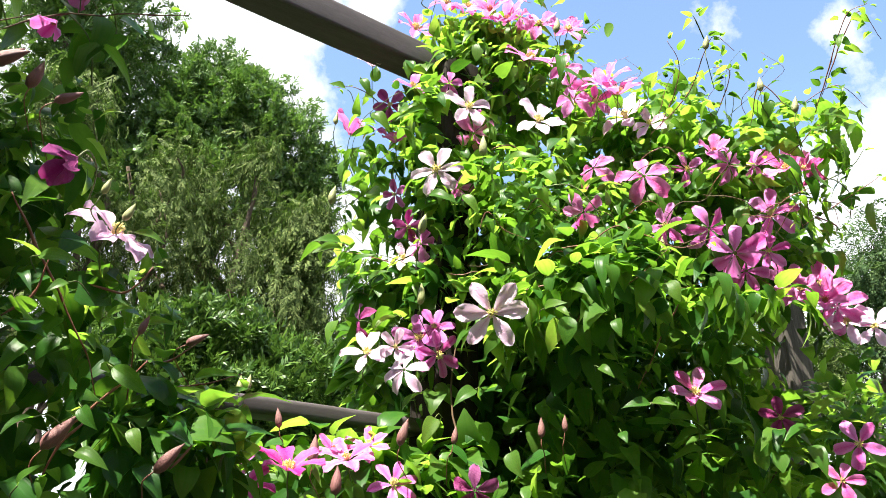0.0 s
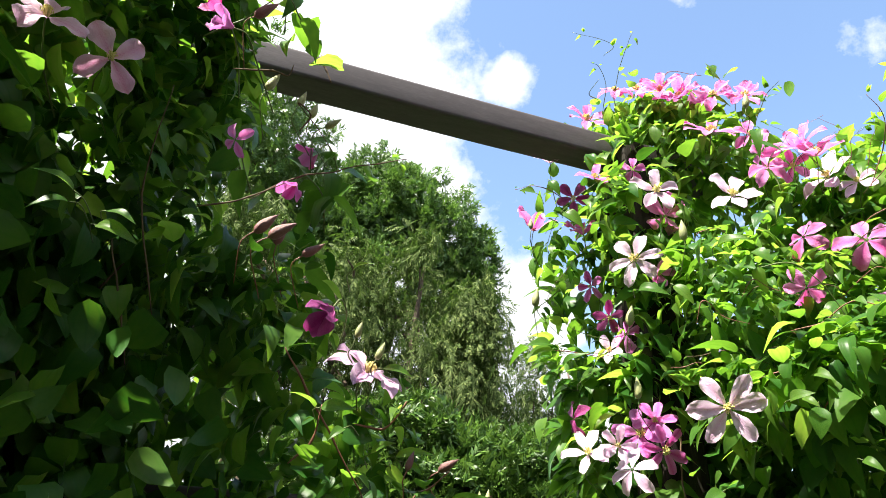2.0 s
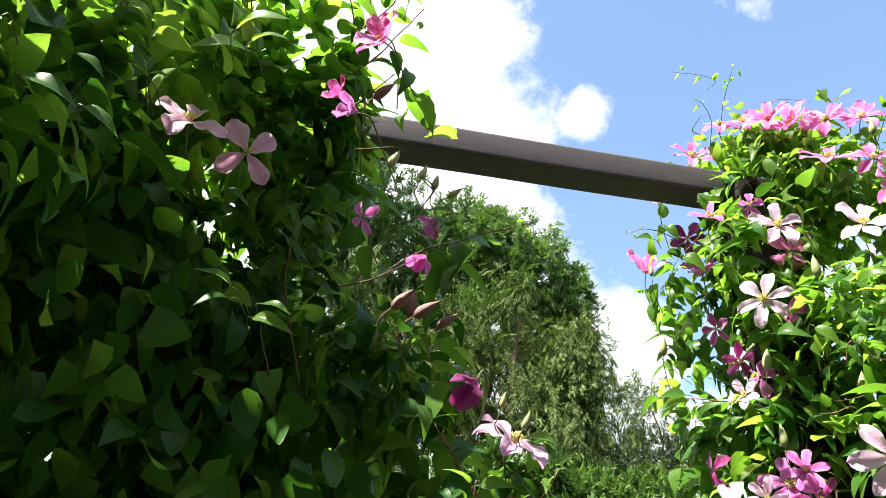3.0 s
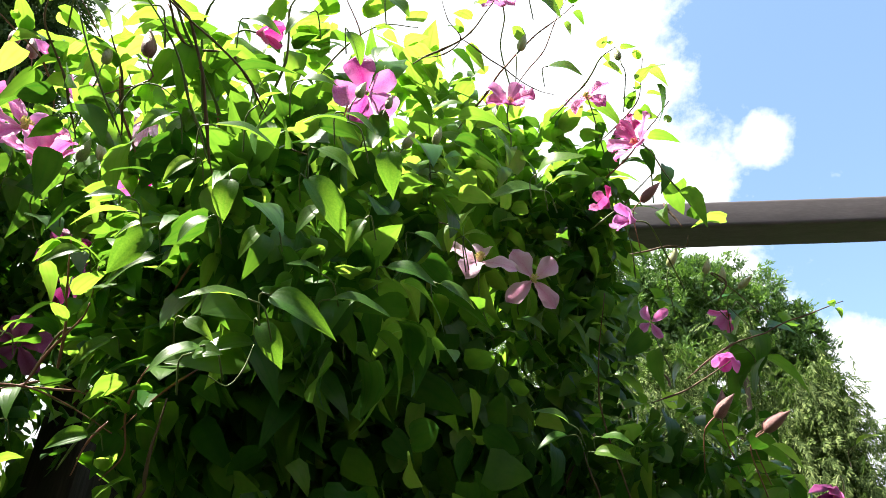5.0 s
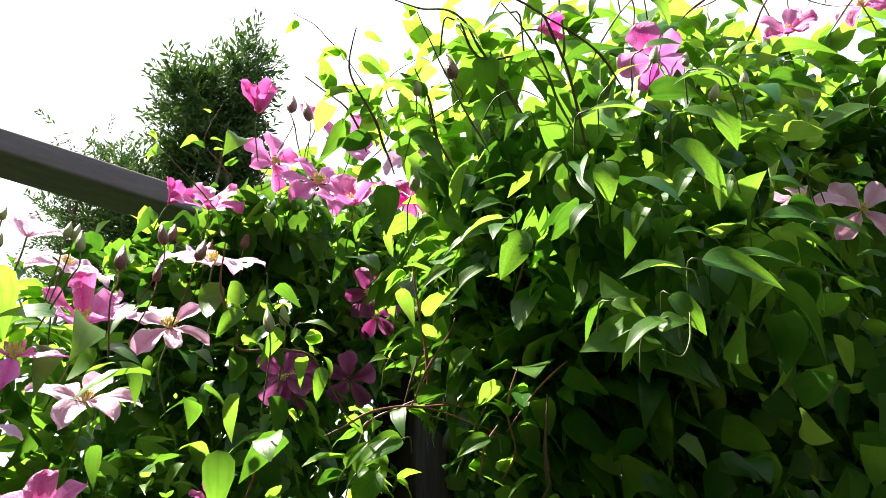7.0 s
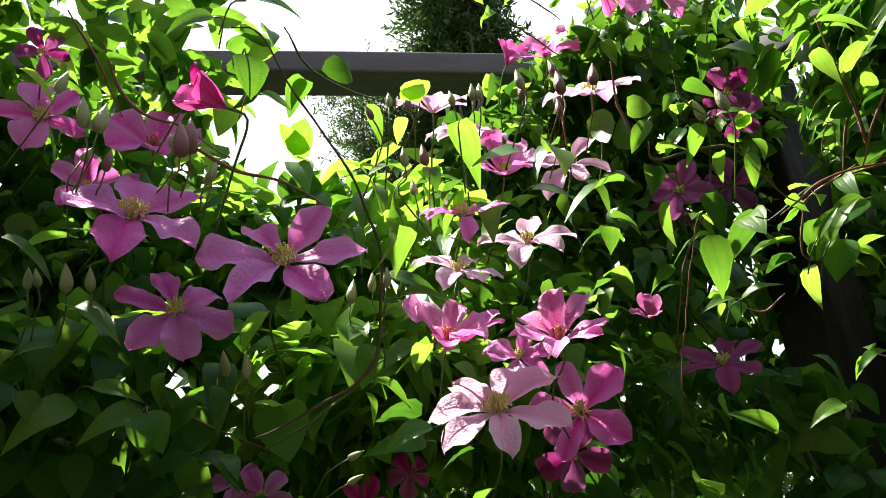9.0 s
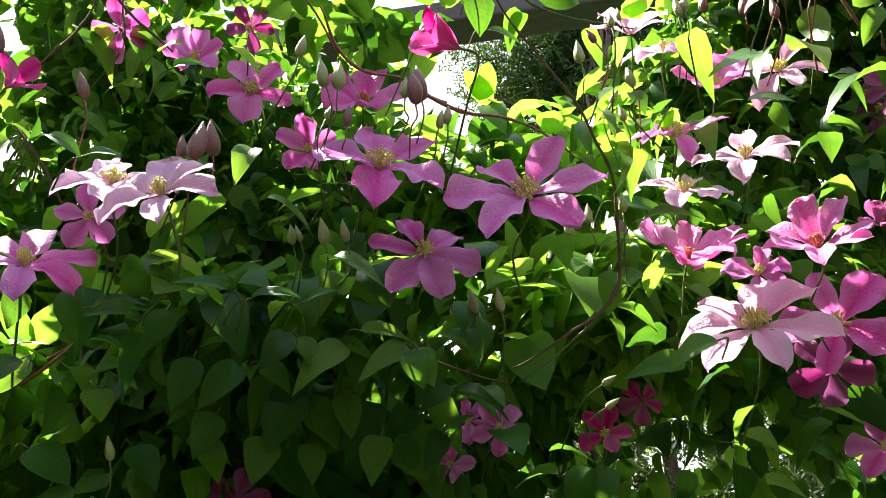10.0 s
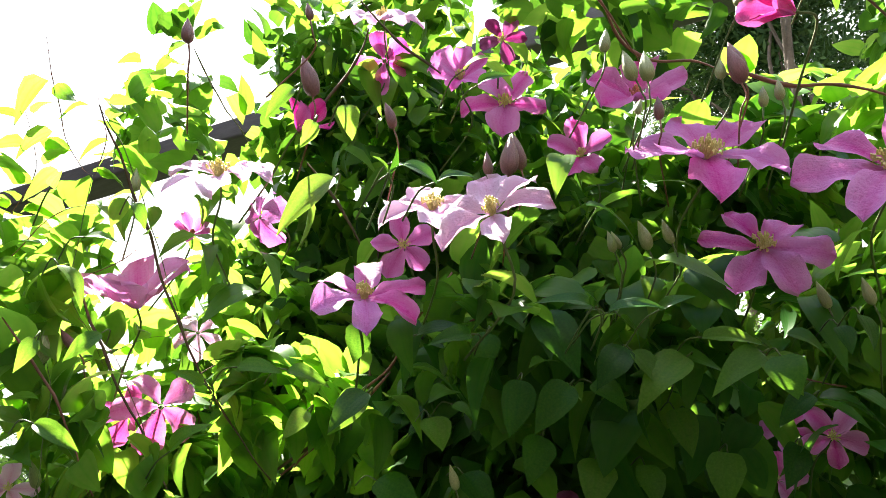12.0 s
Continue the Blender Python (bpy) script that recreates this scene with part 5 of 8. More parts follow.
bud(vine_b, -0.582, 0.724, 2.256, 0.048, "pink", 50, 137)
bud(vine_b, -0.608, 0.910, 1.951, 0.052, "pink", 10, 220)
bud(vine_b, -0.592, 0.792, 2.166, 0.042, "green", 25, 212)
bud(vine_b, -0.550, 0.819, 2.144, 0.033, "green", 20, 86)
bud(vine_b, -0.534, 0.834, 2.128, 0.033, "green", 15, 325)
bud(vine_b, -0.735, 0.295, 2.140, 0.035, "green", 25, 0)
bud(vine_b, -0.704, 0.316, 2.145, 0.033, "green", 15, 146)
bud(vine_b, -0.651, 0.473, 2.454, 0.041, "green", 20, 100)
bud(vine_b, -0.532, 0.568, 2.422, 0.031, "green", 0, 148)
bud(vine_b, -0.731, 0.251, 2.173, 0.028, "green", 0, 41)
bud(vine_l, -1.349, -0.052, 2.517, 0.052, "pink", -5, 299)
bud(vine_l, -1.347, -0.022, 2.512, 0.052, "pink", -15, 135)
bud(vine_l, -1.380, 0.157, 2.416, 0.052, "green", -15, 13)
bud(vine_l, -1.563, -0.107, 2.285, 0.051, "pink", 5, 221)
bud(vine_l, -1.563, -0.177, 2.298, 0.047, "pink", 0, 34)
bud(vine_l, -1.533, -0.048, 2.312, 0.047, "pink", 5, 196)
bud(vine_c, -1.148, -0.087, 1.920, 0.033, "green", -10, 122)
bud(vine_c, -1.249, -0.464, 1.971, 0.036, "green", 0, 209)
bud(vine_c, -1.226, -0.412, 2.003, 0.022, "green", 0, 345)
bud(vine_c, -1.234, -0.425, 1.993, 0.030, "pink", -15, 295)
bud(vine_c, -1.222, -0.342, 2.003, 0.027, "green", 0, 151)
bud(vine_c, -1.221, -0.333, 2.003, 0.028, "green", 0, 293)
bud(vine_c, -1.272, -0.403, 1.939, 0.034, "pink", 0, 231)
bud(vine_c, -1.193, -0.240, 2.017, 0.034, "pink", -15, 133)
bud(vine_c, -1.188, -0.191, 2.007, 0.037, "pink", 0, 51)
bud(vine_c, -1.221, -0.231, 1.979, 0.030, "pink", 0, 215)
bud(vine_c, -1.283, -0.424, 1.921, 0.025, "green", 30, 203)
bud(vine_c, -1.341, -0.356, 1.811, 0.044, "green", 15, 345)
bud(vine_c, -1.353, -0.496, 1.782, 0.037, "green", 0, 348)
bud(vine_c, -1.350, -0.470, 1.794, 0.030, "green", 0, 219)
bud(vine_c, -1.294, -0.417, 1.903, 0.027, "green", 0, 126)
bud(vine_c, -1.072, -0.868, 1.778, 0.048, "pink", 5, 322)
bud(vine_c, -1.105, -0.654, 1.840, 0.045, "pink", -5, 0)
bud(vine_c, -1.083, -0.732, 1.844, 0.038, "green", 0, 39)
bud(vine_c, -1.108, -0.729, 1.812, 0.027, "pink", 5, 204)
bud(vine_c, -1.105, -0.668, 1.837, 0.028, "green", 0, 221)
bud(vine_c, -1.072, -0.641, 1.884, 0.026, "green", 20, 51)
bud(vine_c, -1.056, -0.763, 1.864, 0.028, "green", 10, 227)
bud(vine_c, -1.148, -0.797, 1.705, 0.024, "green", -10, 321)
bud(vine_c, -1.157, -0.767, 1.709, 0.033, "green", -10, 135)
bud(vine_c, -1.217, -0.623, 1.641, 0.029, "green", -8, 155)
bud(vine_c, -1.183, -0.459, 1.720, 0.025, "green", 5, 81)
bud(vine_c, -1.129, -0.636, 1.810, 0.025, "green", 15, 105)
bud(vine_c, -1.093, -0.477, 1.864, 0.020, "pink", -25, 350)
bud(vine_c, -1.083, -0.457, 1.873, 0.019, "green", 0, 137)
bud(vine_c, -1.074, -0.394, 1.869, 0.021, "green", -10, 346)
bud(vine_c, -1.041, -0.290, 1.864, 0.032, "pink", -5, 329)
bud(vine_c, -1.048, -0.328, 1.874, 0.026, "green", -10, 214)
bud(vine_c, -1.001, -0.151, 1.814, 0.029, "green", -10, 94)
bud(vine_c, -1.247, -0.492, 1.552, 0.020, "green", 60, 353)
bud(vine_c, -1.251, -0.492, 1.529, 0.020, "green", 60, 179)
bud(vine_c, -1.117, -0.441, 1.826, 0.025, "green", 0, 150)
bud(vine_c, -0.984, -1.033, 1.861, 0.048, "pink", -12, 115)
bud(vine_c, -0.906, -1.111, 1.880, 0.030, "pink", -8, 354)
bud(vine_c, -1.098, -0.866, 1.797, 0.043, "pink", 0, 177)
bud(vine_c, -1.038, -0.974, 1.833, 0.031, "pink", -15, 103)
bud(vine_c, -1.096, -0.896, 1.790, 0.028, "pink", 0, 172)
bud(vine_c, -1.157, -0.793, 1.710, 0.021, "green", -15, 44)
bud(vine_c, -1.160, -0.745, 1.709, 0.027, "green", -10, 224)
bud(vine_c, -1.181, -0.981, 1.513, 0.025, "green", -10, 160)
bud(vine_c, -1.086, -0.658, 1.822, 0.043, "pink", -3, 106)
bud(vine_c, -1.076, -0.747, 1.845, 0.036, "green", 0, 281)
bud(vine_c, -1.100, -0.627, 1.794, 0.024, "green", 0, 298)
bud(vine_c, -1.099, -0.746, 1.813, 0.021, "green", 0, 5)
bud(vine_c, -1.177, -0.595, 1.624, 0.027, "green", -5, 192)
bud(vine_c, -0.950, -1.014, 1.904, 0.021, "pink", -10, 99)
bud(vine_d, -1.049, -1.376, 1.671, 0.037, "green", -10, 337)
bud(vine_d, -1.062, -1.359, 1.681, 0.028, "pink", -40, 281)
bud(vine_d, -1.040, -1.278, 1.843, 0.031, "green", 0, 88)
bud(vine_d, -1.079, -1.391, 1.548, 0.030, "green", -20, 96)
bud(vine_d, -1.119, -1.352, 1.552, 0.024, "pink", 30, 56)

# ---------------------------------------------------------------- stems and shoots
def shoot(owner, points, radius, mat, leaves, size, seed):
    """A wiry stem through points, with pairs of leaves at its nodes and a soft tip."""
    rng = random.Random(900 + seed)
    path = spline(points, 7)
    path = [p + noise.noise_vector(p * 23.0) * 0.004 for p in path]
    n = len(path)
    v, f = tube_rings(path, [radius * (1.0 - 0.7 * i / n) * min(1.0, 0.3 + 4.0 * i / n) * (1.35 if i % 7 == 0 else 1.0) for i in range(n)], 6)
    from_arrays("stem", v, f, mat, owner)
    fol = FOLIAGE[id(owner)]
    for k in range(leaves):
        i = min(n - 2, int((k + rng.uniform(0.5, 1.0)) / leaves * (n - 1)))
        p, d = path[i], (path[i + 1] - path[i]).normalized()
        for s in (-1, 1):
            if rng.random() < 0.15:
                continue
            side = d.cross(Vector((0, 0, 1)))
            side = side.normalized() if side.length > 0.1 else Vector((1, 0, 0))
            tip = side * s + d * rng.uniform(0.0, 0.7) + Vector((rng.gauss(0, 0.35), rng.gauss(0, 0.35), rng.gauss(-0.1, 0.4)))
            up = Vector((rng.gauss(0, 0.35), rng.gauss(0, 0.35), 1)) - side * s * 0.2
            scale = size * rng.uniform(0.6, 1.2) * (1 - 0.4 * i / n)
            q = p + tip.normalized() * 0.012
            fresh = owner is vine_d or (k + 1) / leaves > 0.6
            fol.leaf(q, tip, up, scale, young=fresh)
            if rng.random() < 0.35:
                fol.leaf(q, tip + up * 0.5, up - tip * 0.4, scale * 0.7, young=fresh)


shoot(vine_a, [(0.510, 1.555, 2.274), (0.542, 1.495, 2.348), (0.543, 1.456, 2.401), (0.514, 1.433, 2.445)], 0.0016, stem_red_mat, 6, 0.50, 1)
shoot(vine_a, [(0.479, 1.525, 2.240), (0.553, 1.457, 2.306), (0.576, 1.406, 2.364), (0.596, 1.366, 2.404), (0.642, 1.372, 2.371)], 0.0016, stem_red_mat, 8, 0.50, 2)
shoot(vine_a, [(0.584, 1.381, 2.392), (0.558, 1.356, 2.436), (0.548, 1.349, 2.449)], 0.0019, stem_green_mat, 3, 0.50, 3)
shoot(vine_a, [(0.783, 1.356, 2.198), (0.801, 1.287, 2.280), (0.812, 1.226, 2.347), (0.845, 1.197, 2.355)], 0.0016, stem_red_mat, 9, 0.50, 4)
shoot(vine_a, [(0.816, 1.368, 2.250), (0.836, 1.289, 2.340), (0.857, 1.244, 2.378), (0.901, 1.261, 2.319)], 0.0016, stem_red_mat, 6, 0.50, 5)
shoot(vine_a, [(0.343, 1.740, 2.609), (0.377, 1.688, 2.667), (0.412, 1.659, 2.692)], 0.0016, stem_green_mat, 4, 0.50, 6)
shoot(vine_a, [(0.637, 1.498, 2.288), (0.653, 1.442, 2.360), (0.619, 1.444, 2.377)], 0.0016, stem_red_mat, 6, 0.50, 7)
shoot(vine_a, [(0.671, 1.411, 2.203), (0.680, 1.360, 2.272), (0.742, 1.365, 2.218), (0.815, 1.309, 2.238), (0.871, 1.310, 2.184)], 0.0016, stem_red_mat, 12, 0.50, 8)
shoot(vine_a, [(0.837, 1.510, 2.103), (0.896, 1.465, 2.123), (0.922, 1.431, 2.154)], 0.0016, stem_green_mat, 5, 0.50, 9)
shoot(vine_a, [(0.820, 1.558, 2.025), (0.909, 1.486, 2.070), (0.954, 1.443, 2.098)], 0.0016, stem_red_mat, 6, 0.50, 10)
shoot(vine_a, [(0.840, 1.538, 2.044), (0.882, 1.530, 2.013), (0.882, 1.535, 2.001)], 0.0019, stem_red_mat, 3, 0.50, 11)
shoot(vine_a, [(-0.196, 1.724, 2.194), (-0.254, 1.738, 2.151), (-0.283, 1.748, 2.122), (-0.224, 1.784, 2.059)], 0.0016, stem_green_mat, 6, 0.50, 12)
shoot(vine_a, [(-0.165, 1.758, 2.442), (-0.243, 1.718, 2.488), (-0.319, 1.706, 2.487)], 0.0016, stem_red_mat, 4, 0.50, 13)
shoot(vine_a, [(-0.127, 1.721, 1.973), (-0.211, 1.704, 1.994), (-0.321, 1.684, 2.000)], 0.0016, stem_red_mat, 6, 0.50, 14)
shoot(vine_a, [(-0.144, 1.782, 1.949), (-0.215, 1.785, 1.919), (-0.316, 1.726, 2.033)], 0.0016, stem_green_mat, 4, 0.50, 15)
shoot(vine_a, [(0.228, 1.327, 1.691), (0.283, 1.295, 1.759), (0.342, 1.275, 1.775), (0.399, 1.238, 1.827)], 0.0016, stem_red_mat, 4, 0.50, 16)
shoot(vine_a, [(0.208, 1.324, 1.860), (0.271, 1.310, 1.867), (0.333, 1.285, 1.892), (0.433, 1.276, 1.844), (0.498, 1.248, 1.856)], 0.0016, stem_red_mat, 4, 0.50, 17)
shoot(vine_a, [(0.190, 1.321, 1.993), (0.245, 1.313, 1.990), (0.301, 1.329, 1.936), (0.346, 1.367, 1.820)], 0.0019, stem_green_mat, 3, 0.50, 18)
shoot(vine_a, [(0.128, 1.365, 1.780), (0.230, 1.345, 1.798), (0.385, 1.319, 1.774), (0.476, 1.286, 1.781)], 0.0019, stem_red_mat, 3, 0.50, 19)
shoot(vine_a, [(0.418, 1.268, 1.730), (0.400, 1.286, 1.693), (0.350, 1.327, 1.588)], 0.0019, stem_red_mat, 2, 0.50, 20)
shoot(vine_a, [(-0.064, 1.753, 2.793), (-0.089, 1.737, 2.810), (-0.056, 1.712, 2.841)], 0.0019, stem_green_mat, 3, 0.50, 21)
shoot(vine_a, [(0.120, 1.761, 2.782), (0.143, 1.718, 2.829), (0.234, 1.727, 2.807)], 0.0016, stem_red_mat, 4, 0.50, 22)
shoot(vine_a, [(-0.064, 1.667, 2.642), (-0.042, 1.610, 2.713), (-0.053, 1.569, 2.760), (-0.075, 1.558, 2.773)], 0.0012, stem_green_mat, 4, 0.40, 23)
shoot(vine_a, [(-0.019, 1.660, 2.730), (0.011, 1.600, 2.799), (0.047, 1.550, 2.851)], 0.0012, stem_green_mat, 5, 0.40, 24)
shoot(vine_a, [(-0.035, 1.587, 2.815), (-0.009, 1.568, 2.835), (-0.116, 1.534, 2.872)], 0.0012, stem_green_mat, 3, 0.40, 25)
shoot(vine_a, [(0.151, 1.421, 1.948), (0.198, 1.397, 1.987), (0.243, 1.405, 1.955), (0.266, 1.398, 1.961)], 0.0012, stem_brown_mat, 3, 0.45, 500)
shoot(vine_a, [(0.336, 1.505, 1.959), (0.394, 1.471, 2.003), (0.437, 1.446, 2.028), (0.479, 1.448, 1.998)], 0.0012, stem_red_mat, 3, 0.45, 501)
shoot(vine_a, [(0.690, 1.495, 2.023), (0.731, 1.469, 2.037), (0.791, 1.450, 2.011), (0.825, 1.459, 1.952)], 0.0012, stem_red_mat, 3, 0.45, 502)
shoot(vine_a, [(0.122, 1.434, 1.815), (0.169, 1.422, 1.835), (0.203, 1.408, 1.859), (0.258, 1.406, 1.843)], 0.0012, stem_brown_mat, 3, 0.45, 503)
shoot(vine_a, [(0.702, 1.567, 1.869), (0.697, 1.560, 1.896), (0.743, 1.552, 1.858), (0.761, 1.550, 1.842)], 0.0012, stem_red_mat, 3, 0.45, 504)
shoot(vine_a, [(0.009, 1.425, 1.842), (0.034, 1.425, 1.841), (0.066, 1.422, 1.846), (0.087, 1.437, 1.802)], 0.0012, stem_red_mat, 3, 0.45, 505)
shoot(vine_a, [(0.557, 1.453, 2.046), (0.608, 1.438, 2.036), (0.650, 1.431, 2.012), (0.682, 1.446, 1.949)], 0.0012, stem_brown_mat, 3, 0.45, 506)
shoot(vine_a, [(0.091, 1.356, 2.094), (0.104, 1.352, 2.099), (0.141, 1.350, 2.097), (0.172, 1.372, 2.051)], 0.0012, stem_red_mat, 3, 0.45, 507)
shoot(vine_a, [(0.718, 1.482, 1.967), (0.755, 1.438, 2.021), (0.816, 1.410, 2.011), (0.847, 1.405, 1.983)], 0.0012, stem_red_mat, 3, 0.45, 508)
shoot(vine_a, [(0.459, 1.481, 1.961), (0.495, 1.444, 2.015), (0.541, 1.427, 2.016), (0.563, 1.411, 2.030)], 0.0012, stem_brown_mat, 3, 0.45, 509)
shoot(vine_a, [(0.154, 1.393, 1.955), (0.186, 1.373, 1.990), (0.216, 1.378, 1.971), (0.279, 1.378, 1.946)], 0.0012, stem_red_mat, 3, 0.45, 510)
shoot(vine_a, [(0.558, 1.435, 2.032), (0.595, 1.393, 2.083), (0.636, 1.377, 2.080), (0.687, 1.355, 2.076)], 0.0012, stem_red_mat, 3, 0.45, 511)
shoot(vine_a, [(0.669, 1.474, 2.115), (0.724, 1.436, 2.135), (0.763, 1.420, 2.128), (0.800, 1.403, 2.123)], 0.0012, stem_brown_mat, 3, 0.45, 512)
shoot(vine_a, [(0.187, 1.438, 1.862), (0.233, 1.418, 1.893), (0.275, 1.421, 1.868), (0.323, 1.424, 1.833)], 0.0012, stem_red_mat, 3, 0.45, 513)
shoot(vine_a, [(0.740, 1.465, 2.120), (0.787, 1.409, 2.172), (0.809, 1.396, 2.174), (0.850, 1.359, 2.193)], 0.0012, stem_red_mat, 3, 0.45, 514)
shoot(vine_a, [(0.362, 1.391, 2.030), (0.401, 1.366, 2.058), (0.443, 1.349, 2.065), (0.481, 1.349, 2.041)], 0.0012, stem_brown_mat, 3, 0.45, 515)
shoot(vine_a, [(0.686, 1.477, 1.955), (0.715, 1.433, 2.020), (0.769, 1.395, 2.040), (0.790, 1.392, 2.023)], 0.0012, stem_red_mat, 3, 0.45, 516)
shoot(vine_a, [(0.642, 1.462, 2.004), (0.698, 1.442, 1.992), (0.735, 1.420, 1.999), (0.754, 1.434, 1.948)], 0.0012, stem_red_mat, 3, 0.45, 517)
shoot(vine_a, [(0.459, 1.497, 1.880), (0.481, 1.475, 1.920), (0.529, 1.451, 1.936), (0.558, 1.448, 1.919)], 0.0012, stem_brown_mat, 3, 0.45, 518)
shoot(vine_a, [(0.015, 1.412, 1.794), (0.036, 1.408, 1.806), (0.063, 1.405, 1.812), (0.102, 1.420, 1.761)], 0.0012, stem_red_mat, 3, 0.45, 519)
shoot(vine_a, [(0.062, 1.345, 1.899), (0.078, 1.328, 1.935), (0.115, 1.339, 1.906), (0.158, 1.343, 1.888)], 0.0012, stem_red_mat, 3, 0.45, 520)
shoot(vine_a, [(0.254, 1.452, 1.979), (0.284, 1.436, 2.001), (0.349, 1.431, 1.981), (0.360, 1.448, 1.939)], 0.0012, stem_brown_mat, 3, 0.45, 521)
shoot(vine_a, [(0.717, 1.453, 2.032), (0.765, 1.423, 2.043), (0.811, 1.414, 2.011), (0.832, 1.426, 1.959)], 0.0012, stem_red_mat, 3, 0.45, 522)
shoot(vine_a, [(0.406, 1.375, 2.086), (0.434, 1.358, 2.102), (0.460, 1.349, 2.103), (0.501, 1.357, 2.063)], 0.0012, stem_red_mat, 3, 0.45, 523)
shoot(vine_a, [(0.043, 1.452, 1.869), (0.129, 1.445, 1.874), (0.147, 1.445, 1.870), (0.231, 1.454, 1.818)], 0.0012, stem_brown_mat, 3, 0.45, 524)
shoot(vine_a, [(0.738, 1.454, 2.140), (0.775, 1.422, 2.161), (0.809, 1.388, 2.185), (0.844, 1.394, 2.142)], 0.0012, stem_red_mat, 3, 0.45, 525)
shoot(vine_a, [(0.472, 1.592, 2.330), (0.492, 1.562, 2.366), (0.496, 1.538, 2.399), (0.530, 1.514, 2.417)], 0.0009, stem_red_mat, 5, 0.42, 540)
shoot(vine_a, [(0.684, 1.539, 2.292), (0.685, 1.520, 2.320), (0.680, 1.505, 2.345), (0.645, 1.504, 2.369)], 0.0009, stem_green_mat, 5, 0.42, 541)
shoot(vine_a, [(0.646, 1.550, 2.300), (0.628, 1.528, 2.345), (0.657, 1.495, 2.374), (0.677, 1.471, 2.395)], 0.0009, stem_red_mat, 5, 0.42, 542)
shoot(vine_a, [(0.325, 1.616, 2.349), (0.323, 1.582, 2.400), (0.362, 1.545, 2.440), (0.320, 1.529, 2.475)], 0.0009, stem_green_mat, 5, 0.42, 543)
shoot(vine_a, [(0.523, 1.581, 2.322), (0.531, 1.547, 2.371), (0.548, 1.513, 2.410), (0.554, 1.490, 2.438)], 0.0009, stem_red_mat, 5, 0.42, 544)
shoot(vine_a, [(0.452, 1.596, 2.333), (0.476, 1.570, 2.362), (0.442, 1.558, 2.394), (0.379, 1.556, 2.420)], 0.0009, stem_green_mat, 5, 0.42, 545)
shoot(vine_a, [(0.441, 1.598, 2.335), (0.417, 1.570, 2.387), (0.474, 1.529, 2.422), (0.431, 1.516, 2.456)], 0.0009, stem_red_mat, 5, 0.42, 546)
shoot(vine_a, [(0.396, 1.606, 2.340), (0.395, 1.590, 2.365), (0.386, 1.578, 2.387), (0.424, 1.560, 2.398)], 0.0009, stem_green_mat, 5, 0.42, 547)
shoot(vine_a, [(0.370, 1.610, 2.344), (0.362, 1.587, 2.381), (0.420, 1.555, 2.407), (0.468, 1.530, 2.423)], 0.0009, stem_red_mat, 5, 0.42, 548)
shoot(vine_a, [(0.543, 1.577, 2.319), (0.583, 1.537, 2.358), (0.508, 1.528, 2.407), (0.573, 1.493, 2.424)], 0.0009, stem_green_mat, 5, 0.42, 549)
shoot(vine_a, [(0.721, 1.527, 2.284), (0.700, 1.506, 2.330), (0.731, 1.471, 2.360), (0.754, 1.445, 2.379)], 0.0009, stem_red_mat, 5, 0.42, 550)
shoot(vine_a, [(0.677, 1.541, 2.294), (0.666, 1.506, 2.352), (0.665, 1.472, 2.400), (0.691, 1.440, 2.428)], 0.0009, stem_green_mat, 5, 0.42, 551)
shoot(vine_a, [(0.406, 1.604, 2.339), (0.391, 1.574, 2.391), (0.361, 1.548, 2.436), (0.442, 1.512, 2.457)], 0.0009, stem_red_mat, 5, 0.42, 552)
shoot(vine_a, [(0.380, 1.608, 2.342), (0.375, 1.587, 2.376), (0.407, 1.562, 2.401), (0.460, 1.538, 2.415)], 0.0009, stem_green_mat, 5, 0.42, 553)
shoot(vine_a, [(0.739, 1.521, 2.280), (0.738, 1.486, 2.334), (0.782, 1.438, 2.369), (0.733, 1.431, 2.412)], 0.0009, stem_red_mat, 5, 0.42, 554)
shoot(vine_a, [(0.674, 1.542, 2.294), (0.692, 1.519, 2.316), (0.718, 1.496, 2.333), (0.729, 1.482, 2.346)], 0.0009, stem_green_mat, 5, 0.42, 555)
shoot(vine_b, [(-0.928, 0.168, 2.063), (-0.895, 0.125, 2.120), (-0.859, 0.030, 2.192), (-0.849, -0.018, 2.215), (-0.864, -0.059, 2.215), (-0.872, -0.099, 2.217)], 0.0022, stem_green_mat, 9, 0.75, 26)
shoot(vine_b, [(-0.851, -0.012, 2.212), (-0.867, 0.037, 2.184), (-0.840, 0.086, 2.184), (-0.844, 0.154, 2.147)], 0.0022, stem_brown_mat, 3, 0.75, 27)
shoot(vine_b, [(-0.919, 0.146, 2.101), (-0.886, 0.090, 2.159), (-0.861, -0.006, 2.215)], 0.0016, stem_red_mat, 3, 0.75, 28)
shoot(vine_b, [(-0.936, 0.124, 2.127), (-0.883, 0.064, 2.200), (-0.847, 0.039, 2.236), (-0.800, 0.043, 2.265)], 0.0022, stem_green_mat, 6, 0.75, 29)
shoot(vine_b, [(-0.975, 0.037, 2.101), (-0.935, -0.002, 2.153), (-0.919, -0.031, 2.177)], 0.0022, stem_brown_mat, 2, 0.75, 30)
shoot(vine_b, [(-0.978, 0.066, 2.084), (-0.961, 0.023, 2.121), (-0.940, 0.000, 2.148)], 0.0022, stem_red_mat, 2, 0.75, 31)
shoot(vine_b, [(-0.856, 0.220, 2.277), (-0.802, 0.223, 2.310), (-0.749, 0.239, 2.330), (-0.705, 0.274, 2.331)], 0.0016, stem_green_mat, 5, 0.75, 32)
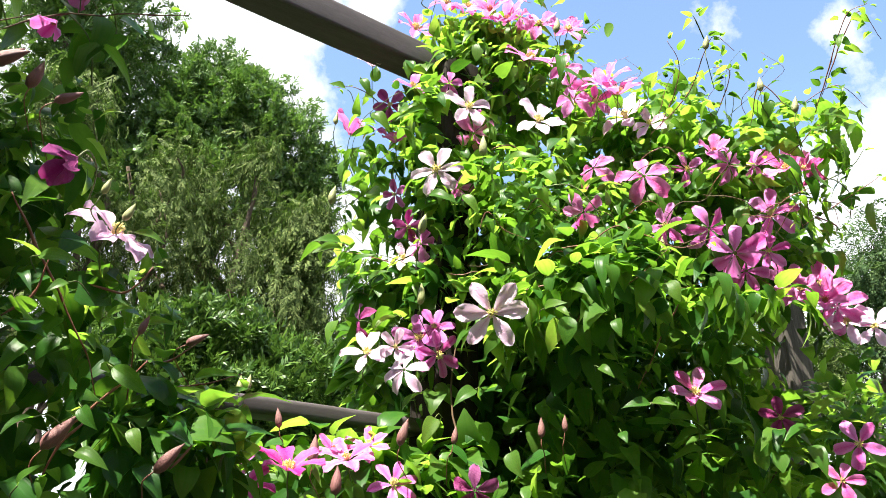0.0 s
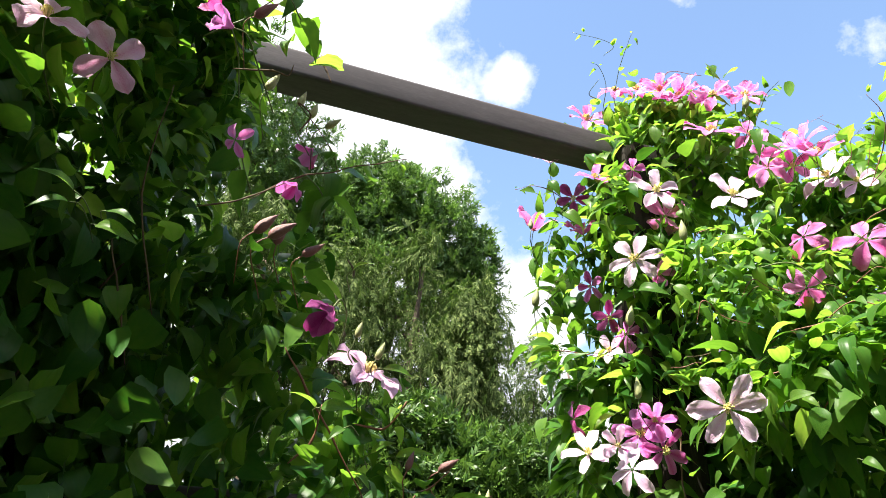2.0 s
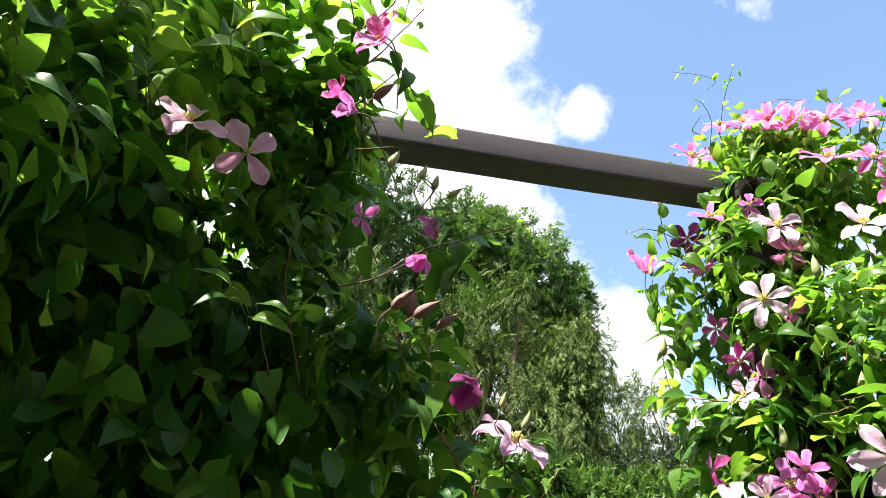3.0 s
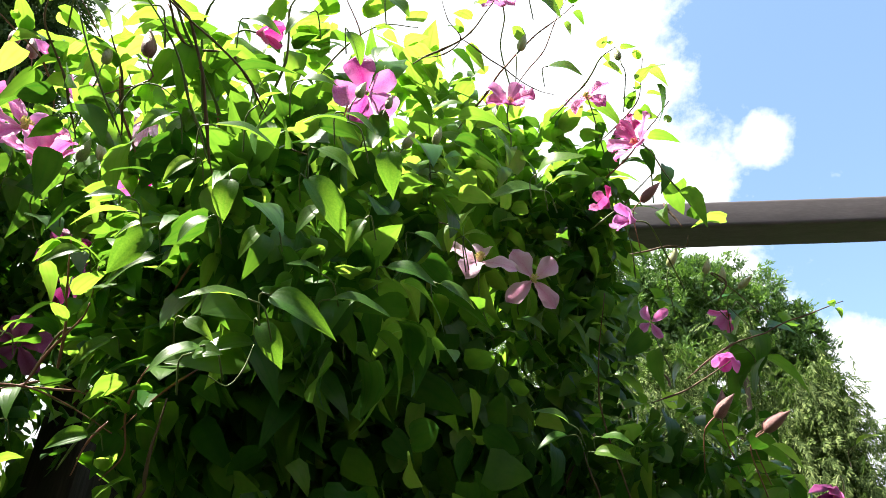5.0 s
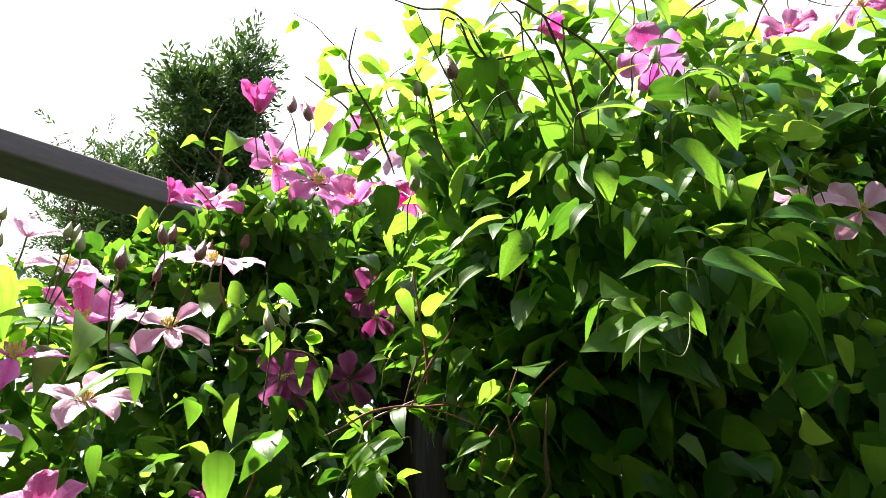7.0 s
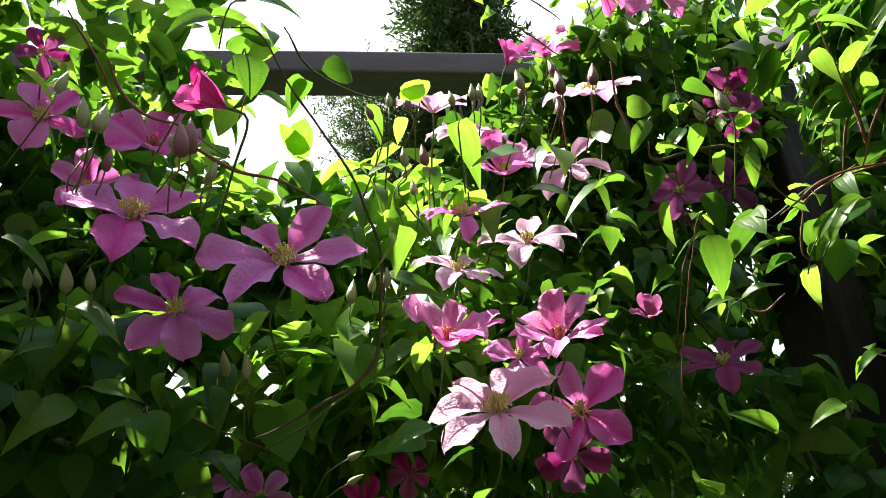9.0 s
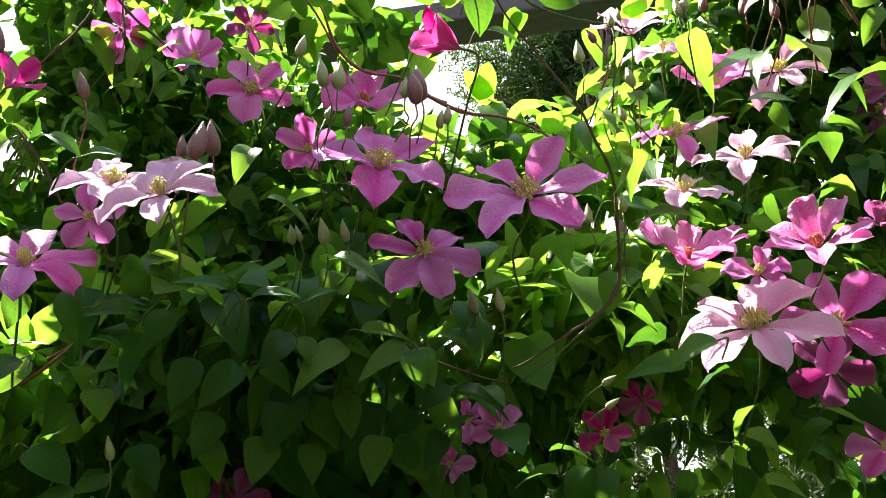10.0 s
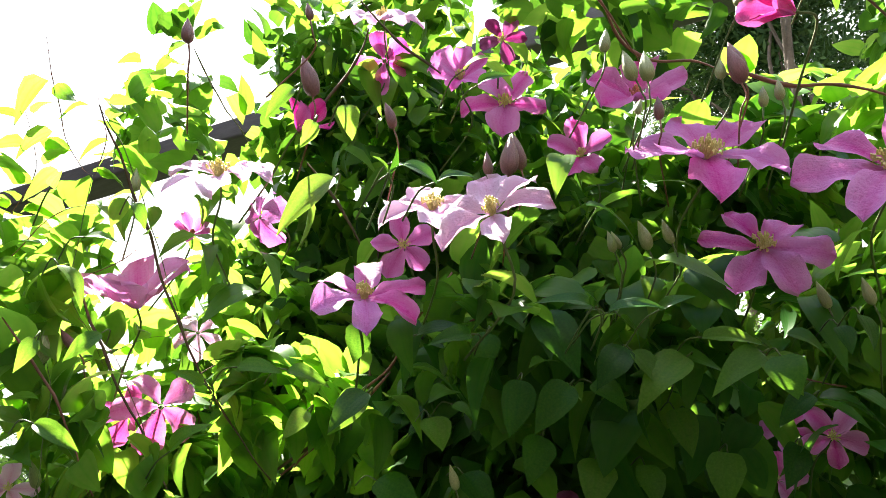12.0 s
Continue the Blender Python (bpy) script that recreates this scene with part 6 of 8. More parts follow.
shoot(vine_b, [(-0.759, 0.323, 2.339), (-0.714, 0.337, 2.352), (-0.668, 0.349, 2.364), (-0.617, 0.340, 2.388)], 0.0022, stem_brown_mat, 6, 0.75, 33)
shoot(vine_b, [(-0.813, 0.505, 2.381), (-0.742, 0.498, 2.422), (-0.672, 0.489, 2.458), (-0.612, 0.488, 2.478), (-0.558, 0.492, 2.491)], 0.0022, stem_red_mat, 9, 0.75, 34)
shoot(vine_b, [(-0.711, 0.649, 2.447), (-0.629, 0.642, 2.484), (-0.581, 0.629, 2.509), (-0.552, 0.629, 2.516)], 0.0022, stem_green_mat, 5, 0.75, 35)
shoot(vine_b, [(-0.657, 0.728, 2.423), (-0.571, 0.720, 2.458), (-0.526, 0.678, 2.507)], 0.0016, stem_brown_mat, 5, 0.75, 36)
shoot(vine_b, [(-0.681, 0.771, 2.369), (-0.629, 0.769, 2.391), (-0.518, 0.742, 2.450)], 0.0022, stem_red_mat, 4, 0.75, 37)
shoot(vine_b, [(-0.717, 0.754, 2.260), (-0.647, 0.759, 2.287), (-0.578, 0.753, 2.318)], 0.0022, stem_green_mat, 3, 0.75, 38)
shoot(vine_b, [(-0.655, 0.769, 2.186), (-0.594, 0.788, 2.187), (-0.571, 0.798, 2.181), (-0.560, 0.792, 2.194)], 0.0022, stem_brown_mat, 3, 0.75, 39)
shoot(vine_b, [(-0.835, 0.260, 2.199), (-0.792, 0.238, 2.242), (-0.750, 0.205, 2.285), (-0.737, 0.159, 2.315)], 0.0016, stem_red_mat, 6, 0.75, 40)
shoot(vine_b, [(-0.906, 0.176, 2.197), (-0.845, 0.159, 2.251), (-0.802, 0.127, 2.293), (-0.765, 0.123, 2.316)], 0.0022, stem_green_mat, 6, 0.75, 41)
shoot(vine_b, [(-1.056, 0.014, 2.129), (-1.025, -0.032, 2.177), (-0.994, -0.091, 2.220), (-0.955, -0.099, 2.256)], 0.0022, stem_brown_mat, 7, 0.75, 42)
shoot(vine_b, [(-1.087, -0.015, 2.182), (-1.061, -0.055, 2.219), (-1.054, -0.127, 2.240)], 0.0022, stem_red_mat, 5, 0.75, 43)
shoot(vine_b, [(-1.246, 0.019, 1.819), (-1.221, 0.060, 1.848), (-1.198, 0.110, 1.861), (-1.180, 0.166, 1.847), (-1.164, 0.218, 1.827)], 0.0016, stem_green_mat, 0, 0.75, 44)
shoot(vine_b, [(-1.198, 0.110, 1.861), (-1.163, 0.115, 1.927), (-1.146, 0.131, 1.945), (-1.111, 0.117, 2.009)], 0.0022, stem_brown_mat, 3, 0.75, 45)
shoot(vine_b, [(-1.198, 0.110, 1.861), (-1.162, 0.182, 1.870), (-1.134, 0.231, 1.874)], 0.0022, stem_red_mat, 4, 0.75, 46)
shoot(vine_b, [(-1.159, 0.161, 1.761), (-1.129, 0.174, 1.819), (-1.108, 0.185, 1.853)], 0.0022, stem_green_mat, 4, 0.75, 47)
shoot(vine_b, [(-0.914, 0.257, 2.059), (-0.980, 0.307, 1.933), (-0.996, 0.315, 1.901), (-1.016, 0.305, 1.880), (-1.021, 0.289, 1.892)], 0.0016, stem_brown_mat, 3, 0.75, 48)
shoot(vine_b, [(-1.035, 0.187, 1.973), (-0.996, 0.185, 2.025), (-0.950, 0.178, 2.081)], 0.0022, stem_red_mat, 5, 0.75, 49)
shoot(vine_b, [(-0.940, 0.307, 1.986), (-0.933, 0.256, 2.040), (-0.942, 0.180, 2.088)], 0.0022, stem_green_mat, 5, 0.75, 50)
shoot(vine_b, [(-0.776, 0.428, 2.102), (-0.830, 0.369, 2.118), (-0.862, 0.288, 2.160), (-0.894, 0.230, 2.174)], 0.0022, stem_brown_mat, 5, 0.75, 51)
shoot(vine_b, [(-0.516, 0.786, 1.696), (-0.496, 0.822, 1.646), (-0.468, 0.860, 1.587), (-0.442, 0.889, 1.532), (-0.426, 0.909, 1.480)], 0.0022, stem_red_mat, 4, 0.70, 52)
shoot(vine_b, [(-0.513, 0.820, 1.552), (-0.485, 0.827, 1.583), (-0.470, 0.821, 1.624)], 0.0022, stem_red_mat, 3, 0.70, 53)
shoot(vine_b, [(-0.441, 0.886, 1.436), (-0.401, 0.897, 1.485), (-0.368, 0.903, 1.522)], 0.0022, stem_red_mat, 4, 0.70, 54)
shoot(vine_b, [(-0.404, 0.848, 1.440), (-0.426, 0.841, 1.410), (-0.440, 0.838, 1.368)], 0.0022, stem_red_mat, 1, 0.70, 55)
shoot(vine_b, [(-0.405, 0.993, 1.544), (-0.378, 1.003, 1.547), (-0.348, 1.007, 1.574)], 0.0022, stem_red_mat, 2, 0.70, 56)
shoot(vine_b, [(-0.325, 0.919, 1.396), (-0.309, 0.922, 1.417), (-0.304, 0.923, 1.424)], 0.0022, stem_red_mat, 1, 0.70, 57)
shoot(vine_b, [(-0.464, 1.024, 1.542), (-0.414, 1.050, 1.517), (-0.357, 1.069, 1.530), (-0.297, 1.084, 1.547)], 0.0022, stem_red_mat, 6, 0.70, 58)
shoot(vine_b, [(-0.453, 0.891, 1.621), (-0.417, 0.912, 1.613), (-0.386, 0.911, 1.653)], 0.0022, stem_red_mat, 5, 0.70, 59)
shoot(vine_b, [(-0.545, 0.809, 2.069), (-0.523, 0.801, 2.091), (-0.536, 0.784, 2.104), (-0.499, 0.844, 2.049)], 0.0018, stem_brown_mat, 3, 0.60, 60)
shoot(vine_b, [(-0.628, 0.836, 1.972), (-0.557, 0.848, 2.009), (-0.433, 0.878, 2.035), (-0.388, 0.886, 2.043)], 0.0018, stem_brown_mat, 3, 0.60, 61)
shoot(vine_b, [(-0.653, 0.735, 1.901), (-0.587, 0.760, 1.922), (-0.538, 0.769, 1.947)], 0.0018, stem_brown_mat, 2, 0.60, 62)
shoot(vine_b, [(-0.751, 0.700, 1.844), (-0.749, 0.753, 1.745), (-0.746, 0.779, 1.688)], 0.0018, stem_brown_mat, 0, 0.60, 63)
shoot(vine_b, [(-0.718, 0.774, 1.750), (-0.710, 0.691, 1.905), (-0.649, 0.630, 2.037)], 0.0018, stem_brown_mat, 0, 0.60, 64)
shoot(vine_c, [(-1.107, -0.659, 1.834), (-1.132, -0.615, 1.817), (-1.147, -0.565, 1.814), (-1.180, -0.489, 1.774)], 0.0026, stem_red_mat, 2, 0.85, 65)
shoot(vine_c, [(-1.223, -0.121, 1.928), (-1.232, -0.111, 1.908), (-1.208, -0.057, 1.909), (-1.197, -0.023, 1.898), (-1.205, 0.021, 1.848), (-1.202, 0.048, 1.825)], 0.0026, stem_brown_mat, 3, 0.85, 66)
shoot(vine_c, [(-1.239, 0.068, 1.829), (-1.231, 0.070, 1.842), (-1.205, 0.096, 1.856), (-1.172, 0.132, 1.867), (-1.132, 0.198, 1.844)], 0.0026, stem_red_mat, 3, 0.85, 67)
shoot(vine_c, [(-1.171, 0.132, 1.869), (-1.148, 0.115, 1.920), (-1.128, 0.093, 1.967), (-1.098, 0.064, 2.023)], 0.0026, stem_red_mat, 3, 0.85, 68)
shoot(vine_c, [(-1.231, 0.070, 1.842), (-1.254, 0.066, 1.802), (-1.261, 0.077, 1.774), (-1.231, 0.119, 1.780)], 0.0020, stem_brown_mat, 5, 0.85, 69)
shoot(vine_c, [(-1.239, -0.130, 1.946), (-1.218, -0.150, 1.984), (-1.189, -0.164, 2.027)], 0.0026, stem_red_mat, 3, 0.85, 70)
shoot(vine_c, [(-1.148, 0.156, 1.697), (-1.159, 0.162, 1.653), (-1.158, 0.177, 1.621), (-1.144, 0.202, 1.593)], 0.0026, stem_red_mat, 1, 0.85, 71)
shoot(vine_c, [(-1.002, 0.190, 1.814), (-1.035, 0.205, 1.741), (-1.043, 0.210, 1.718), (-1.087, 0.194, 1.657), (-1.119, 0.187, 1.586)], 0.0026, stem_brown_mat, 3, 0.85, 72)
shoot(vine_c, [(-1.314, 0.067, 1.754), (-1.334, 0.040, 1.739), (-1.343, 0.012, 1.753), (-1.346, -0.002, 1.762)], 0.0020, stem_red_mat, 4, 0.85, 73)
shoot(vine_c, [(-1.195, 0.213, 1.620), (-1.222, 0.169, 1.646), (-1.244, 0.142, 1.641), (-1.262, 0.109, 1.655)], 0.0020, stem_red_mat, 4, 0.85, 74)
shoot(vine_c, [(-1.422, 0.042, 1.936), (-1.466, 0.014, 1.874), (-1.525, -0.005, 1.745), (-1.556, -0.029, 1.666)], 0.0026, stem_brown_mat, 2, 0.85, 75)
shoot(vine_c, [(-1.031, 0.176, 1.861), (-1.061, 0.178, 1.818), (-1.073, 0.195, 1.774), (-1.098, 0.188, 1.742)], 0.0020, stem_red_mat, 5, 0.85, 76)
shoot(vine_c, [(-0.986, 0.217, 1.860), (-1.041, 0.194, 1.823), (-1.071, 0.184, 1.794)], 0.0020, stem_red_mat, 4, 0.85, 77)
shoot(vine_c, [(-1.056, -0.562, 1.939), (-1.088, -0.530, 1.905), (-1.099, -0.477, 1.888), (-1.104, -0.431, 1.874)], 0.0017, stem_green_mat, 3, 0.85, 78)
shoot(vine_c, [(-1.061, -0.777, 1.959), (-1.111, -0.748, 1.917), (-1.140, -0.735, 1.887)], 0.0017, stem_red_mat, 2, 0.85, 79)
shoot(vine_c, [(-1.246, -0.582, 1.556), (-1.233, -0.508, 1.607), (-1.217, -0.462, 1.642)], 0.0017, stem_green_mat, 1, 0.85, 80)
shoot(vine_c, [(-1.489, -0.034, 1.624), (-1.447, -0.023, 1.740), (-1.368, -0.005, 1.884), (-1.354, 0.001, 1.902)], 0.0017, stem_red_mat, 2, 0.85, 81)
shoot(vine_c, [(-1.117, -0.124, 1.951), (-1.133, -0.112, 1.923), (-1.134, -0.081, 1.897), (-1.129, -0.043, 1.867)], 0.0017, stem_green_mat, 4, 0.85, 82)
shoot(vine_c, [(-1.286, -0.137, 1.471), (-1.274, -0.122, 1.497), (-1.269, -0.107, 1.478)], 0.0017, stem_red_mat, 3, 0.85, 83)
shoot(vine_c, [(-1.238, -0.732, 1.728), (-1.273, -0.724, 1.647), (-1.290, -0.701, 1.611)], 0.0017, stem_green_mat, 2, 0.85, 84)
shoot(vine_c, [(-1.243, -1.190, 1.554), (-1.254, -1.147, 1.608), (-1.269, -1.081, 1.661), (-1.265, -1.041, 1.716), (-1.260, -0.994, 1.763)], 0.0024, stem_red_mat, 2, 0.80, 85)
shoot(vine_c, [(-1.212, -1.206, 1.540), (-1.235, -1.151, 1.585), (-1.246, -1.107, 1.626)], 0.0024, stem_brown_mat, 1, 0.80, 86)
shoot(vine_c, [(-1.234, -0.970, 1.685), (-1.242, -0.925, 1.696), (-1.248, -0.875, 1.705)], 0.0024, stem_red_mat, 0, 0.80, 87)
shoot(vine_c, [(-1.159, -1.123, 1.966), (-1.147, -1.062, 2.016), (-1.128, -1.038, 2.046)], 0.0024, stem_brown_mat, 1, 0.80, 88)
shoot(vine_c, [(-1.122, -0.763, 1.975), (-1.166, -0.735, 1.923), (-1.177, -0.686, 1.907), (-1.192, -0.631, 1.876)], 0.0024, stem_red_mat, 2, 0.80, 89)
shoot(vine_c, [(-1.150, -1.128, 1.887), (-1.189, -1.107, 1.848), (-1.225, -1.095, 1.800), (-1.240, -1.103, 1.763)], 0.0024, stem_brown_mat, 2, 0.80, 90)
shoot(vine_c, [(-1.405, -0.779, 1.685), (-1.416, -0.702, 1.646), (-1.416, -0.593, 1.596)], 0.0024, stem_red_mat, 1, 0.80, 91)
shoot(vine_c, [(-1.195, -0.969, 2.003), (-1.150, -1.010, 2.036), (-1.105, -1.034, 2.069)], 0.0024, stem_brown_mat, 3, 0.80, 92)
shoot(vine_c, [(-1.226, -0.588, 1.567), (-1.228, -0.527, 1.601), (-1.222, -0.477, 1.634), (-1.195, -0.463, 1.710), (-1.170, -0.471, 1.762), (-1.134, -0.499, 1.821), (-1.089, -0.548, 1.875), (-1.044, -0.584, 1.919), (-1.035, -0.611, 1.920)], 0.0024, stem_brown_mat, 4, 0.70, 401)
shoot(vine_c, [(-0.941, -1.131, 1.896), (-0.999, -1.155, 1.902), (-1.104, -1.194, 1.926), (-1.254, -1.257, 1.975)], 0.0011, stem_green_mat, 3, 0.60, 402)
shoot(vine_d, [(-0.975, -1.283, 1.905), (-1.011, -1.277, 1.876), (-1.064, -1.278, 1.812), (-1.132, -1.273, 1.707), (-1.153, -1.264, 1.679), (-1.213, -1.204, 1.633)], 0.0008, stem_green_mat, 4, 0.80, 93)
shoot(vine_d, [(-0.992, -1.375, 1.685), (-1.036, -1.364, 1.626), (-1.070, -1.347, 1.586), (-1.100, -1.334, 1.523)], 0.0008, stem_red_mat, 3, 0.80, 94)
shoot(vine_d, [(-0.965, -1.369, 2.024), (-1.028, -1.391, 1.948), (-1.064, -1.392, 1.910), (-1.080, -1.384, 1.901)], 0.0008, stem_red_mat, 4, 0.80, 95)
shoot(vine_d, [(-1.034, -1.333, 1.861), (-1.050, -1.352, 1.816), (-1.074, -1.376, 1.741), (-1.135, -1.361, 1.651)], 0.0008, stem_green_mat, 5, 0.80, 96)
shoot(vine_d, [(-1.036, -1.331, 1.861), (-1.022, -1.310, 1.900), (-0.994, -1.306, 1.934)], 0.0008, stem_red_mat, 4, 0.80, 97)
shoot(vine_d, [(-1.029, -1.440, 1.770), (-1.045, -1.391, 1.830), (-1.083, -1.341, 1.852)], 0.0008, stem_red_mat, 6, 0.80, 98)
shoot(vine_d, [(-1.031, -1.332, 1.515), (-1.018, -1.319, 1.604), (-1.006, -1.318, 1.634)], 0.0008, stem_green_mat, 2, 0.80, 99)
shoot(vine_d, [(-1.162, -1.341, 1.530), (-1.170, -1.323, 1.565), (-1.120, -1.341, 1.663), (-1.075, -1.362, 1.711)], 0.0008, stem_red_mat, 5, 0.80, 100)
shoot(vine_d, [(-1.200, -1.336, 1.649), (-1.228, -1.280, 1.690), (-1.266, -1.224, 1.691)], 0.0008, stem_red_mat, 5, 0.80, 101)
shoot(vine_d, [(-1.086, -1.452, 1.640), (-1.128, -1.399, 1.681), (-1.164, -1.347, 1.711), (-1.192, -1.313, 1.714)], 0.0008, stem_green_mat, 6, 0.80, 102)
shoot(vine_d, [(-1.070, -1.499, 1.854), (-1.061, -1.462, 1.920), (-1.014, -1.446, 1.986)], 0.0008, stem_red_mat, 5, 0.80, 103)
shoot(vine_d, [(-0.966, -1.270, 1.893), (-1.045, -1.263, 1.792), (-1.099, -1.252, 1.696), (-1.151, -1.219, 1.599), (-1.190, -1.185, 1.534)], 0.0022, stem_brown_mat, 3, 0.70, 120)
shoot(vine_d, [(-0.965, -1.337, 1.669), (-1.013, -1.310, 1.601), (-1.052, -1.284, 1.512)], 0.0019, stem_red_mat, 2, 0.80, 121)
shoot(vine_d, [(-1.053, -1.358, 1.756), (-1.090, -1.329, 1.659), (-1.125, -1.294, 1.572), (-1.142, -1.273, 1.521)], 0.0020, stem_brown_mat, 3, 0.70, 122)
shoot(vine_d, [(-1.236, -1.067, 1.643), (-1.231, -1.134, 1.589), (-1.219, -1.196, 1.539)], 0.0026, stem_red_mat, 0, 0.70, 123)
shoot(vine_d, [(-1.151, -1.364, 1.836), (-1.135, -1.404, 1.800), (-1.102, -1.445, 1.780), (-1.074, -1.479, 1.761)], 0.0008, stem_red_mat, 5, 0.80, 104)
shoot(vine_l, [(-1.466, -0.042, 2.499), (-1.421, -0.094, 2.555), (-1.400, -0.142, 2.583)], 0.0016, stem_green_mat, 3, 0.60, 105)
shoot(vine_l, [(-1.492, -0.101, 2.409), (-1.478, -0.144, 2.433), (-1.460, -0.176, 2.457), (-1.408, -0.166, 2.510)], 0.0016, stem_brown_mat, 4, 0.60, 106)
shoot(vine_l, [(-1.422, 0.004, 2.460), (-1.388, -0.030, 2.503), (-1.375, -0.048, 2.520)], 0.0016, stem_green_mat, 1, 0.60, 107)
shoot(vine_l, [(-1.324, 0.083, 2.385), (-1.259, 0.111, 2.437), (-1.223, 0.039, 2.494), (-1.194, -0.050, 2.541), (-1.188, -0.119, 2.559)], 0.0016, stem_brown_mat, 5, 0.60, 108)
shoot(vine_l, [(-1.236, 0.120, 2.453), (-1.202, 0.073, 2.499), (-1.144, 0.107, 2.530)], 0.0016, stem_green_mat, 4, 0.60, 109)
shoot(vine_l, [(-1.499, -0.099, 2.319), (-1.479, -0.175, 2.359), (-1.449, -0.272, 2.402), (-1.441, -0.281, 2.410)], 0.0016, stem_brown_mat, 3, 0.60, 110)
spray_leaf(vine_b, (-0.600, 0.382, 2.064), (-0.536, 0.392, 2.061), 0.60)
spray_leaf(vine_b, (-0.590, 0.400, 2.056), (-0.544, 0.408, 2.047), 0.55)
spray_leaf(vine_b, (-0.626, 0.430, 2.084), (-0.685, 0.389, 2.070), 0.45)
spray_leaf(vine_b, (-0.673, 0.074, 1.759), (-0.644, 0.119, 1.726), 0.40)
spray_leaf(vine_b, (-0.686, 0.063, 1.755), (-0.711, 0.020, 1.745), 0.38)
spray_leaf(vine_b, (-0.689, 0.033, 1.702), (-0.709, 0.009, 1.677), 0.48)
spray_leaf(vine_b, (-0.696, 0.034, 1.700), (-0.678, 0.046, 1.697), 0.80)
spray_leaf(vine_b, (-0.742, 0.117, 1.780), (-0.734, 0.142, 1.743), 0.50)
spray_leaf(vine_b, (-0.697, 0.225, 1.880), (-0.658, 0.259, 1.856), 0.42)
spray_leaf(vine_b, (-0.667, 0.272, 1.871), (-0.641, 0.297, 1.841), 0.42)
spray_leaf(vine_b, (-0.830, 0.039, 1.881), (-0.858, 0.024, 1.834), 0.50)
spray_leaf(vine_b, (-0.834, 0.015, 1.890), (-0.858, -0.022, 1.861), 0.45)
spray_leaf(vine_b, (-0.814, 0.002, 1.888), (-0.825, -0.029, 1.873), 0.42)
spray_leaf(vine_b, (-0.949, 0.027, 1.907), (-0.964, 0.000, 1.877), 0.42)
spray_leaf(vine_b, (-0.691, 0.105, 1.913), (-0.682, 0.154, 1.864), 0.50)
spray_leaf(vine_b, (-0.719, 0.044, 1.885), (-0.731, 0.056, 1.848), 0.62)
spray_leaf(vine_b, (-0.660, 0.090, 1.920), (-0.639, 0.124, 1.895), 0.50)
spray_leaf(vine_b, (-0.619, 0.085, 1.924), (-0.643, 0.055, 1.914), 0.52)
spray_leaf(vine_b, (-0.689, 0.210, 2.026), (-0.703, 0.234, 1.977), 0.55)
spray_leaf(vine_b, (-0.719, 0.174, 1.824), (-0.676, 0.213, 1.806), 0.35)
spray_leaf(vine_b, (-0.730, 0.339, 2.224), (-0.684, 0.348, 2.220), 0.70)
spray_leaf(vine_b, (-0.687, 0.000, 1.896), (-0.655, 0.047, 1.881), 0.42)
spray_leaf(vine_b, (-0.638, 0.097, 1.958), (-0.620, 0.123, 1.938), 0.55)
spray_leaf(vine_b, (-0.704, -0.121, 1.955), (-0.704, -0.094, 1.935), 0.62)
spray_leaf(vine_b, (-0.693, 0.080, 2.142), (-0.719, 0.072, 2.114), 0.60)
spray_leaf(vine_b, (-0.675, 0.122, 2.137), (-0.678, 0.148, 2.105), 0.55)
spray_leaf(vine_b, (-0.742, 0.039, 2.130), (-0.722, 0.069, 2.114), 0.60)
spray_leaf(vine_b, (-0.635, 0.146, 2.188), (-0.624, 0.167, 2.165), 0.75)
spray_leaf(vine_b, (-0.528, 0.294, 2.262), (-0.509, 0.321, 2.230), 0.50)
spray_leaf(vine_b, (-0.611, 0.473, 2.361), (-0.568, 0.500, 2.330), 0.50)
spray_leaf(vine_b, (-0.688, 0.545, 1.801), (-0.721, 0.519, 1.781), 0.45)
spray_leaf(vine_b, (-0.673, 0.581, 1.788), (-0.622, 0.596, 1.762), 0.36)
spray_leaf(vine_b, (-0.685, 0.545, 1.816), (-0.715, 0.507, 1.827), 0.40)
spray_leaf(vine_b, (-0.659, 0.576, 1.802), (-0.621, 0.583, 1.782), 0.40)
spray_leaf(vine_b, (-0.821, 0.299, 1.868), (-0.799, 0.322, 1.837), 0.50)
spray_leaf(vine_b, (-1.135, 0.014, 1.735), (-1.099, 0.037, 1.770), 0.45)
spray_leaf(vine_b, (-1.137, 0.002, 1.740), (-1.108, 0.016, 1.764), 0.45)
spray_leaf(vine_b, (-1.104, 0.034, 1.870), (-1.103, 0.007, 1.857), 0.45)
spray_leaf(vine_b, (-1.102, 0.037, 1.872), (-1.080, 0.040, 1.880), 0.45)
spray_leaf(vine_b, (-0.699, 0.356, 2.000), (-0.707, 0.329, 2.000), 0.42)
spray_leaf(vine_b, (-0.695, 0.353, 1.996), (-0.664, 0.362, 1.987), 0.38)
spray_leaf(vine_b, (-0.696, 0.357, 1.999), (-0.675, 0.341, 2.009), 0.45)
spray_leaf(vine_b, (-0.701, 0.357, 2.004), (-0.692, 0.334, 2.013), 0.40)
spray_leaf(vine_b, (-0.679, -0.082, 1.963), (-0.696, -0.100, 1.943), 0.50)
spray_leaf(vine_b, (-0.752, 0.051, 1.863), (-0.769, 0.038, 1.834), 0.55)
spray_leaf(vine_b, (-0.752, 0.022, 1.912), (-0.770, 0.009, 1.885), 0.45)
spray_leaf(vine_b, (-0.714, 0.089, 1.857), (-0.736, 0.079, 1.825), 0.48)
